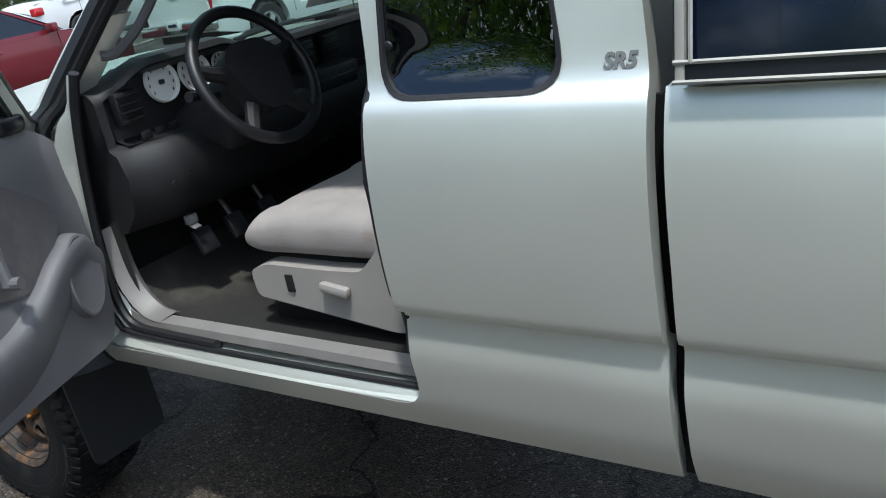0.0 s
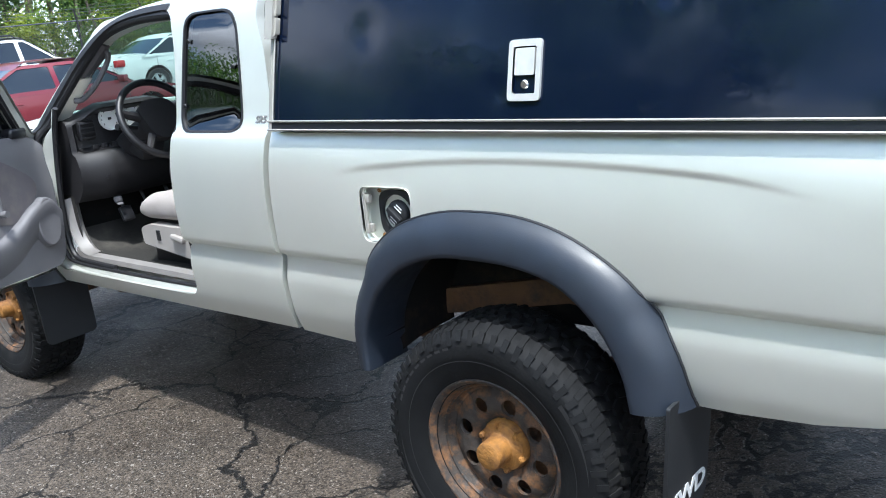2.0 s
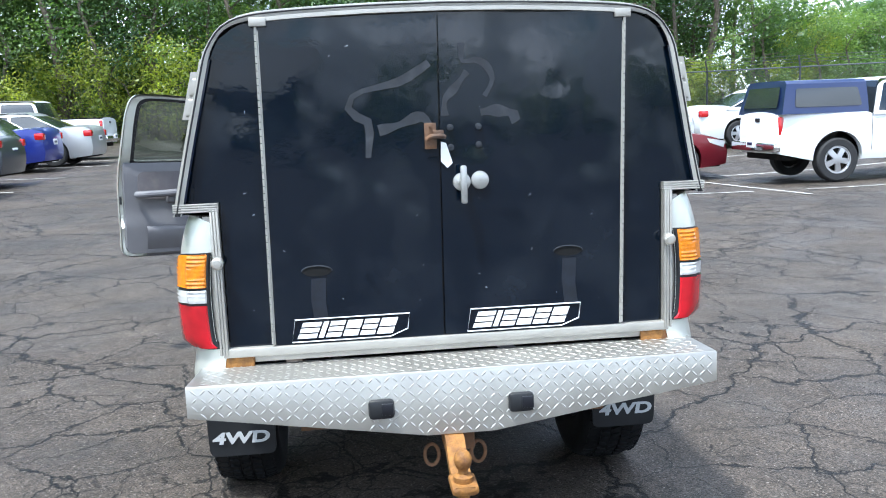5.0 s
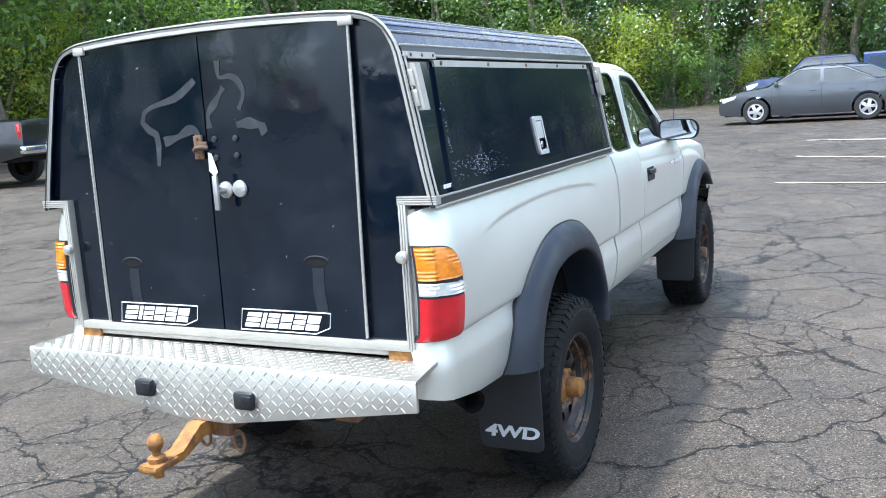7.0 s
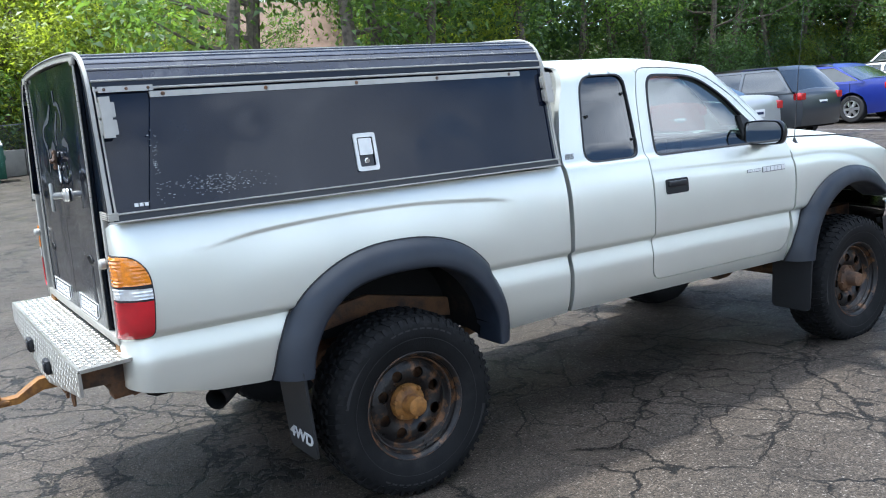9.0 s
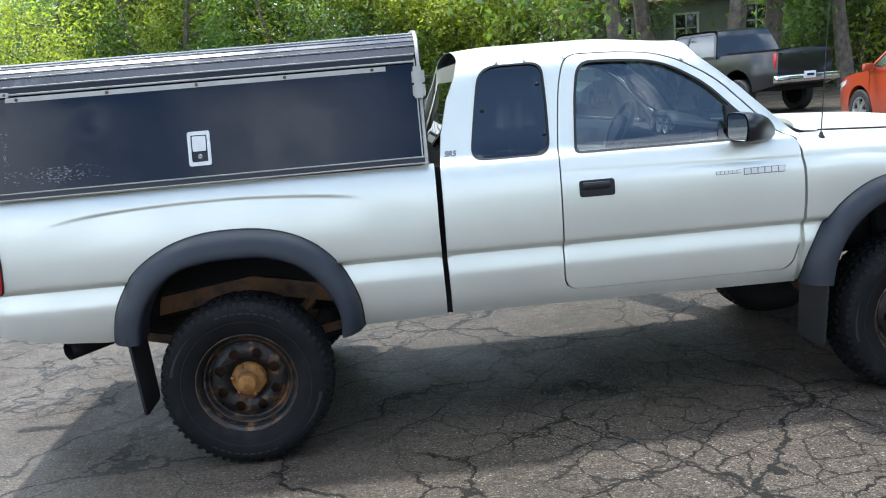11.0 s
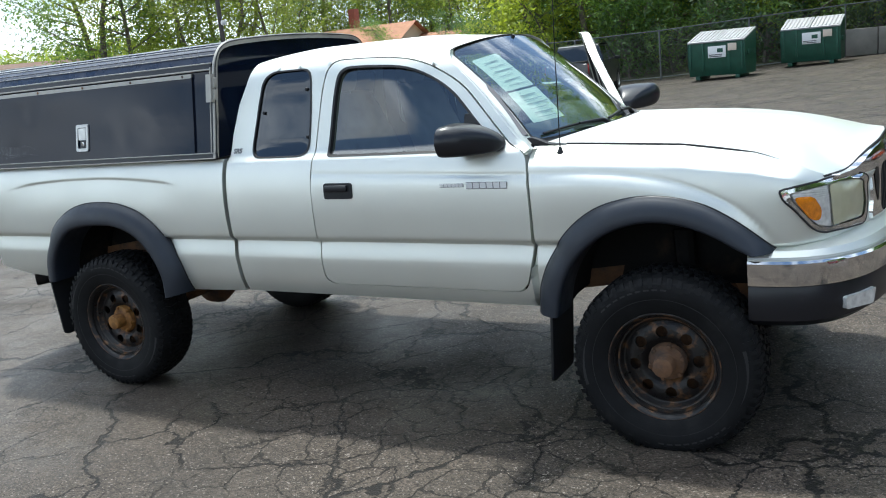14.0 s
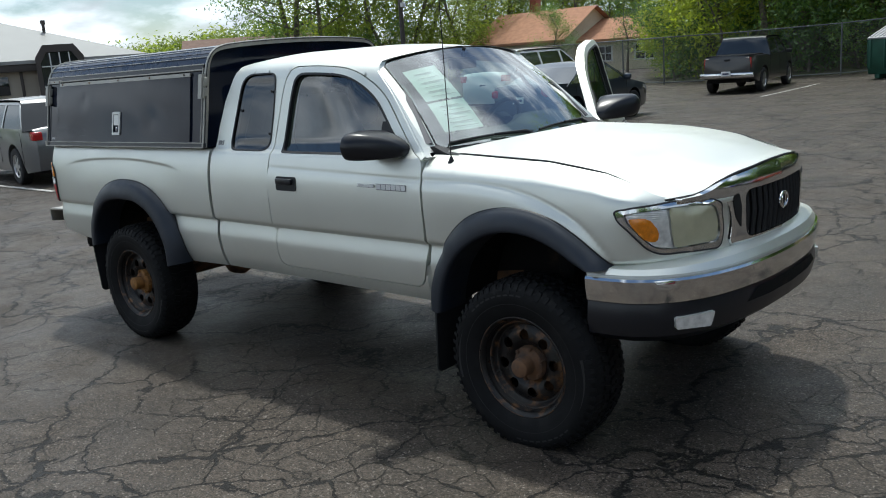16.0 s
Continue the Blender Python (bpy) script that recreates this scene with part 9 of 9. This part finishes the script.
for (a, b, s, lightness) in WOODS:
    a, b = Vector(a), Vector(b)
    d = (b - a)
    nrm = Vector((d.y, -d.x)).normalized()
    mid = a + d / 2
    if nrm.dot(mid) < 0:
        nrm = -nrm
    n = max(2, round(d.length / 2.5))
    for i in range(n + 1):
        for row in range(2):
            q = a + d * ((i + 0.5 * row + rt.uniform(-0.3, 0.3)) / n) + nrm * (row * 4.0 + rt.uniform(-0.8, 0.8) + 1.5)
            # leaf colour carries light here: darker mix for shaded rows, yellower for sunlit
            plant(rt.choice(((0, 0, 1, 3, 2), (1, 1, 1, 3, 0), (0, 2, 2, 2, 1))[lightness]), q.x, q.y, s * (1 + 0.14 * row))
    n = max(2, round(d.length / 1.6))
    for i in range(n + 1):
        q = a + d * ((i + rt.uniform(-0.4, 0.4)) / n) + nrm * rt.uniform(-0.6, 1.0)
        plant(rt.choice((4, 5, 6)), q.x, q.y, rt.uniform(0.75, 1.45) * (0.8 if s < 0.8 else 1))
# hedge along the house behind the trunks
for x, y, k, f in ((-19.5, -30.5, 1, 0.9), (-18.2, -33.5, 0, 0.8), (-20.5, -34.5, 1, 1.0), (-17.8, -29.0, 4, 1.1), (-19.3, -28.3, 6, 1.2), (-18.6, -31.4, 5, 1.3)):
    plant(k, x, y, f)
for k in range(9):
    plant((4, 6, 4)[k % 3], -7.2 - 1.15 * k, -28.9 + 0.25 * (k % 2), 0.62)
for k in range(5):
    plant((2, 0, 2)[k % 3], -4.6 - 1.9 * k, -32.2 - 0.8 * (k % 2), 0.72)
for k in range(12):
    plant((0, 1)[k % 2], -4.0 - 2.0 * k, -46.0 - 1.5 * (k % 2), 1.1)
# far thicket behind the first rows
bm = bmesh.new()
rr = random.Random(5)
for (a, b, s, _) in WOODS[:7]:
    a, b = Vector(a), Vector(b)
    d = b - a
    nrm = Vector((d.y, -d.x)).normalized()
    if nrm.dot(a + d / 2) < 0:
        nrm = -nrm
    for i in range(int(d.length * 15)):
        q = a + d * rr.uniform(-0.02, 1.02) + nrm * rr.uniform(6.5, 12.0)
        z = rr.uniform(0.0, 1.0) ** 0.8 * 12.5 * s
        leaves(bm, Vector((q.x, q.y, rise(q.x, q.y) + z)), 44, 1.5, 0.34, rr)
o = part("far_woods", bm, LEAF[1], angle=180)
tagged(o, "dense dark woods behind the first trees", "woods", kind="stuff")
bm = bmesh.new()
for k in range(520):
    t = 0.62 * rr.random()
    x, y = 105 + 60 * t + rr.uniform(-8, 8), -100 + 75 * t + rr.uniform(-6, 6)
    z = rr.uniform(0, 1) * (8.0 - 9.5 * t) + 0.8
    leaves(bm, Vector((x, y, z)), 90, 2.4, 0.36, rr)
o = part("hill_woods", bm, LEAF[2], angle=180)
tagged(o, "distant yellow-green wooded hillside", "woods", kind="stuff")
for k, (x, y, s) in enumerate(((23.5, -39.7, 0.36), (20.0, -41.8, 0.34), (-4, -34, 1.0), (18.0, -44.5, 0.5))):
    plant(k % 3, x, y, s)
# big trunks near the house and the row of cars
for x, y, s in ((-9.4, -25.0, 1.3), (-12.9, -24.6, 1.35), (-16.8, -24.2, 1.25), (-21.0, -24.4, 1.2), (-14.8, -26.0, 1.3), (-11.0, -27.0, 1.3)):
    plant(0, x, y, s * 1.12)
for ob in PROTO:
    for o in (*ob.children_recursive, ob):
        bpy.data.objects.remove(o)

# verge of earth and grass under the trees
VERGE = mat("earth_and_grass", (0.075, 0.085, 0.035), 0.95, 0, vary=0.35, vscale=1.5, color2=(0.10, 0.08, 0.05), c2lo=0.45, c2hi=0.6, c2scale=0.8, bump=0.5, bscale=12)
for (a, b, s, _) in WOODS:
    a, b = Vector(a), Vector(b)
    d = b - a
    nrm = Vector((d.y, -d.x)).normalized()
    if nrm.dot(a + d / 2) < 0:
        nrm = -nrm
    bm = bmesh.new()
    rows = []
    for k, off in enumerate((-1.6, 2.0, 9.0, 15.0)):
        row = []
        for i in range(24):
            q = a + d * (-0.03 + 1.06 * i / 23) + nrm * (off + (0.35 * math.sin(i * 1.7) if k == 0 else 0))
            row.append((q.x, q.y, rise(q.x, q.y) + (0.012, 0.10, 0.6, 5.0 if s > 0.85 and s < 1.2 else 0.8)[k]))
        rows.append(row)
    strip(bm, rows)
    tagged(part("verge", bm, VERGE), "earth and grass verge under the trees", "verge", kind="structure")

# ---- lot markings ----
LINE = mat("worn_white_line_paint", (0.50, 0.49, 0.46), 0.8, 0, color2=(0.14, 0.13, 0.12), c2lo=0.42, c2hi=0.62, c2scale=7, vary=0.1)
def mark(a, b, w=0.10):
    a, b = Vector(a), Vector(b)
    n = Vector((-(b - a).y, (b - a).x)).normalized() * w / 2
    bm = bmesh.new()
    rows = [[], []]
    for i in range(9):
        q = a + (b - a) * i / 8
        for r_, s in zip(rows, (1, -1)):
            p = q + n * s
            r_.append((p.x, p.y, rise(p.x, p.y) + 0.012))
    strip(bm, rows)
    tagged(part("parking_line", bm, LINE), "worn white parking line on the asphalt", "parking line", kind="structure")


for x in (-8.2, -10.9, -13.5, -16.6, -20.5, -23.3):
    mark((x, -12.0), (x - 0.0, -6.6))
for x in (-9.4, -13.4, -16.2):
    mark((x, 7.0), (x, 12.4))
    mark((x, 0.8), (x, 6.1))
mark((-8.5, 6.55), (-24.0, 6.55))
for y in (-2.6, -5.6):
    mark((8.6, y), (14.0, y))
mark((3.8, -19.8), (3.8, -24.5))

# ---- buildings ----
def slab_house(name, label, x, y, turn, w, d, h, rh, wallm, roofm, windows, chimney=None):
    hs = thing(name, label, "house", (x, y, rise(x, y)))
    hs.rotation_euler = (0, 0, radians(turn))

    def add(nm, bm, m, lb="", parent=None):
        o = part(nm, bm, m, None, lb, 30)
        o.parent = parent or hs
        return o
    holes = [[(wx - ww / 2, wz), (wx + ww / 2, wz), (wx + ww / 2, wz + wh), (wx - ww / 2, wz + wh)] for wx, wz, ww, wh in windows]
    bm = panel(bmesh.new(), [(-w / 2, -0.3), (w / 2, -0.3), (w / 2, h), (-w / 2, h)], lambda u, v: Vector((u, d / 2, v)), 1.0, holes, lambda u, v: Vector((u, d / 2 - 0.2, v)))
    strip(bm, [[(-w / 2, d / 2, -0.3), (-w / 2, -d / 2, -0.3)], [(-w / 2, d / 2, h), (-w / 2, -d / 2, h)]])
    strip(bm, [[(w / 2, d / 2, -0.3), (w / 2, -d / 2, -0.3)], [(w / 2, d / 2, h), (w / 2, -d / 2, h)]])
    for s in (-1, 1):
        bm.faces.new([bm.verts.new(p) for p in ((s * w / 2, d / 2, h), (s * w / 2, -d / 2, h), (s * w / 2, 0, h + rh))])
    strip(bm, [[(-w / 2, -d / 2, -0.3), (w / 2, -d / 2, -0.3)], [(-w / 2, -d / 2, h), (w / 2, -d / 2, h)]])
    add("wall", bm, wallm)
    bm = bmesh.new()
    o = 0.45
    k = rh / (d / 2)
    strip(bm, [[(-w / 2 - o, d / 2 + o, h - k * o), (w / 2 + o, d / 2 + o, h - k * o)], [(-w / 2 - o, 0, h + rh), (w / 2 + o, 0, h + rh)], [(-w / 2 - o, -d / 2 - o, h - k * o), (w / 2 + o, -d / 2 - o, h - k * o)]])
    strip(bm, [[(-w / 2 - o, d / 2 + o, h - k * o - 0.16), (w / 2 + o, d / 2 + o, h - k * o - 0.16)], [(-w / 2 - o, d / 2 + o, h - k * o), (w / 2 + o, d / 2 + o, h - k * o)]])
    rf = add("roof", bm, roofm)
    if chimney is not None:
        bm = boxed((chimney, -0.4, h + rh + 0.35), (0.55, 0.55, 1.9), 0.02)
        add("chimney", bm, BRICK, "red brick chimney", rf)
    for wx, wz, ww, wh in windows:
        bm = boxed((wx, d / 2 - 0.12, wz + wh / 2), (ww, 0.02, wh))
        wo = add("window", bm, CARGLASS)
        bm = bmesh.new()
        for ddx, ddz, sw_, sh_ in ((0, wh / 2, ww + 0.16, 0.09), (0, -wh / 2, ww + 0.16, 0.09), (-ww / 2, 0, 0.09, wh), (ww / 2, 0, 0.09, wh), (0, 0, ww, 0.05), (0, 0, 0.05, wh)):
            box(bm, (wx + ddx, d / 2 - 0.03, wz + wh / 2 + ddz), (sw_, 0.10, sh_))
        add("window_frame", bm, TRIMW, "", wo)
    return hs


BRICK = mat("red_brick", (0.26, 0.07, 0.045), 0.85, 0, vary=0.25, vscale=12)
TRIMW = mat("white_trim_paint", (0.66, 0.66, 0.63), 0.6)
SHINGLE = mat("orange_brown_shingles", (0.40, 0.20, 0.115), 0.9, 0, vary=0.2, vscale=3, color2=(0.30, 0.15, 0.09), c2lo=0.45, c2hi=0.65, c2scale=6, bump=0.3, bscale=15)
BROWNROOF = mat("brown_shingles", (0.20, 0.13, 0.10), 0.9, 0, vary=0.2, vscale=3, bump=0.3, bscale=15)
CREAM = mat("cream_siding", (0.58, 0.52, 0.38), 0.8, 0, vary=0.06, vscale=2)
SAGE = mat("grey_green_siding", (0.23, 0.25, 0.21), 0.8, 0, vary=0.08, vscale=2)
slab_house("house", "cream house with an orange-brown shingle roof and brick chimney", 29.6, -48.0, -4, 7.6, 6.4, 2.4, 1.8, CREAM, SHINGLE, [(-2.0, 0.6, 1.1, 0.95), (1.8, 0.6, 1.1, 0.95)], chimney=1.2)
slab_house("house", "small cream wing with an orange-brown roof", 23.4, -49.4, 12, 5.6, 5.0, 2.2, 1.15, CREAM, SHINGLE, [(-1.2, 0.6, 1.3, 0.95), (1.4, 0.6, 0.9, 0.95)])
slab_house("house", "grey-green sided house behind the tall trunks", -16.4, -36.2, -6, 11.5, 7.0, 4.2, 2.4, SAGE, BROWNROOF, [(4.4, 1.9, 1.0, 1.4), (1.6, 2.1, 1.0, 1.2), (-1.4, 2.1, 1.2, 1.4), (-4.2, 2.1, 1.2, 1.4)])
slab_house("house", "low brown-roofed house beyond the lot", 75.0, -58.0, 50, 15.0, 9.0, 2.6, 2.6, CREAM, BROWNROOF, [(-3, 0.9, 1.4, 1.2), (3, 0.9, 1.4, 1.2)])

# long commercial building
hall = thing("commercial_building", "beige commercial building with a pale low-slope roof and arched window", "building", (49.2, -21.7, 0))
hall.rotation_euler = (0, 0, radians(65))
BEIGE = mat("beige_panel_wall", (0.42, 0.37, 0.30), 0.8, 0, vary=0.07, vscale=1.0)
DKBROWN = mat("dark_brown_trim", (0.06, 0.05, 0.045), 0.6)
PALEROOF = mat("pale_metal_roof", (0.29, 0.29, 0.28), 0.5, 0.2, vary=0.06, vscale=0.5)


def hadd(nm, bm, m, lb="", parent=None):
    o = part(nm, bm, m, None, lb, 30)
    o.parent = parent or hall
    return o


bm = boxed((9.2, -8, 1.5), (29.6, 16, 3.0), 0.02)
hadd("wall", bm, BEIGE)
bm = bmesh.new()
strip(bm, [[(-6.2, 0.7, 2.95), (24.6, 0.7, 2.95)], [(-6.2, 0.7, 3.15), (24.6, 0.7, 3.15)], [(6.0, -8.0, 7.0), (24.6, -8.0, 7.0)], [(-6.2, -16.7, 3.15), (24.6, -16.7, 3.15)]])
bm.faces.new([bm.verts.new(p) for p in ((-6.2, 0.7, 3.15), (6.0, -8.0, 7.0), (-6.2, -16.7, 3.15))])
bm.faces.new([bm.verts.new(p) for p in ((-6.2, 0.7, 2.95), (-6.2, 0.7, 3.15), (-6.2, -16.7, 3.15), (-6.2, -16.7, 2.95))])
rf = hadd("roof", bm, PALEROOF, "pale low-slope roof")
bm = boxed((9.2, 0.36, 2.72), (30.2, 0.5, 0.42), 0.02)
hadd("fascia", bm, DKBROWN)
bm = bmesh.new()
tube(bm, [(-0.4, -3.4, 4.4), (-0.4, -3.4, 5.5)], 0.10, 10)
tube(bm, [(-0.4, -3.4, 5.45), (-0.4, -3.4, 5.7)], 0.15, 10)
hadd("roof_vent", bm, DKBROWN, "dark roof vent", rf)
for k in range(9):
    bm = boxed((-5.3 + 2.2 * k, 0.06, 1.4), (0.18, 0.16, 2.8), 0.01)
    hadd("pilaster", bm, DKBROWN)
for k in (0, 2, 5):
    bm = boxed((2.4 + 2.2 * k, 0.05, 1.7), (0.7, 0.12, 1.1), 0.01)
    hadd("window", bm, CARGLASS)
ao = [(-1.1, 0.1), (1.1, 0.1), (1.1, 2.9), (0.7, 3.55), (-0.7, 3.55), (-1.1, 2.9)]
bm = bmesh.new()
panel(bm, [(a * 1.25, b * 1.12 if b > 0.2 else b) for a, b in ao], lambda u, v: Vector((u - 1.0, 1.3, v)), 0.8, [ao], lambda u, v: Vector((u - 1.0, -1.5, v)))
por = hadd("entrance_porch", bm, DKBROWN, "dark porch frame")
bm = panel(bmesh.new(), ao, lambda u, v: Vector((u - 1.0, 1.2, v)), 1.0)
hadd("porch_glass", bm, CARGLASS, "", por)
bm = bmesh.new()
for u in (-0.68, 0.0, 0.68):
    box(bm, (u * 0.8 - 1.0, 1.24, 1.8), (0.07, 0.06, 3.4))
for v in (1.5, 2.7):
    box(bm, (-1.0, 1.24, v), (2.15, 0.06, 0.07))
hadd("glazing_bars", bm, TRIMW, "", por)

# ---- poles and wires ----
WOODPOLE = mat("weathered_pole_wood", (0.14, 0.11, 0.085), 0.9, 0, vary=0.2, bump=0.3)
lp = thing("street_lamp", "dark lamp post with a small camera on an arm", "street lamp", (27.8, -31.5, 0))
bm = bmesh.new()
tube(bm, [(27.8, -31.5, 0), (27.8, -31.5, 9.0)], [0.14, 0.10], 10)
part("pole", bm, DKBROWN, lp)
bm = bmesh.new()
tube(bm, [(27.8, -31.5, 4.5), (27.35, -31.2, 4.55)], 0.03, 6)
box(bm, (27.25, -31.1, 4.45), (0.22, 0.22, 0.22), None, 0.05)
part("camera_arm", bm, TRIMW, lp)
tops = []
for x, y in ((70, -62), (36, -62), (4, -64)):
    pl = thing("utility_pole", "wooden utility pole with a crossarm", "utility pole", (x, y, 0), "utility poles")
    bm = bmesh.new()
    tube(bm, [(x, y, 0), (x, y, 8.2)], [0.15, 0.11], 8)
    part("pole", bm, WOODPOLE, pl)
    bm = boxed((x, y, 7.6), (0.12, 2.0, 0.12))
    part("crossarm", bm, WOODPOLE, pl)
    tops.append((x, y))
for dy in (-0.9, 0.9):
    bm = bmesh.new()
    for (x0, y0), (x1, y1) in zip(tops, tops[1:]):
        tube(bm, [(x0 + (x1 - x0) * t, y0 + dy + (y1 - y0) * t, 7.7 - 0.7 * math.sin(math.pi * t)) for t in np.linspace(0, 1, 9)], 0.016, 4)
    tagged(part("power_line", bm, BLACKPL), "thin black overhead power line", "cable")

# ---- scrap heap on pallets by the fence ----
PALLETW = mat("weathered_pallet_wood", (0.42, 0.31, 0.17), 0.85, 0, vary=0.25, vscale=6, bump=0.2, rand=0.2)
bmb = bmesh.new()
box(bmb, (0, 0, 0), (1.2, 0.10, 0.022), None, 0.003)
bmt = bmesh.new()
box(bmt, (0, 0, 0), (0.09, 1.0, 0.095), None, 0.004)
SLAT, BEARER = bpy.data.meshes.new("slat"), bpy.data.meshes.new("bearer")
for b, me in ((bmb, SLAT), (bmt, BEARER)):
    b.to_mesh(me)
    b.free()
    me.materials.append(PALLETW)
for k, (x, y, a) in enumerate(((-18.9, 16.2, 52), (-17.9, 17.3, 48), (-17.0, 18.6, 55))):
    pal = thing("pallet", "weathered wooden pallet under rusty scrap", "pallet", (x, y, rise(x, y)), "pallets by the fence")
    pal.rotation_euler = (0, 0, radians(a))
    for j in range(7):
        o = new("slat", SLAT)
        o.parent, o.location = pal, (0, -0.45 + 0.15 * j, 0.13)
    for j in range(3):
        o = new("bearer", BEARER)
        o.parent, o.location = pal, (-0.5 + 0.5 * j, 0, 0.07)
rr = random.Random(31)
bm = bmesh.new()
for k in range(150):
    t = rr.uniform(-1.0, 1.0)
    x, y = -17.95 + 1.1 * t + rr.gauss(0, 0.22), 17.35 + 1.5 * t + rr.gauss(0, 0.22)
    z = rise(x, y) + 0.16 + abs(rr.gauss(0, 0.36)) * (1 - 0.5 * t * t)
    m = Matrix.Rotation(rr.uniform(0, 6.3), 4, "Z") @ Matrix.Rotation(rr.uniform(-0.6, 0.6), 4, "X")
    if k % 3:
        box(bm, (x, y, z), (rr.uniform(0.15, 0.7), rr.uniform(0.06, 0.25), rr.uniform(0.04, 0.2)), m, 0.01)
    else:
        d = m @ Vector((rr.uniform(0.2, 0.6), 0, 0))
        tube(bm, [Vector((x, y, z)) - d, Vector((x, y, z)) + d], rr.uniform(0.03, 0.10), 8)
tagged(part("scrap_heap", bm, DIRTYRUST), "heap of rusty vehicle frames and axles on pallets", "scrap heap", kind="stuff")
vehicle("parked_suv", "suv", -24.6, 21.6, 50, WHITEP, "white crossover behind the barbed-wire fence")
vehicle("parked_suv", "suv", -21.6, 25.2, 50, WHITEP, "white van-like car behind the barbed-wire fence", scale=1.05)
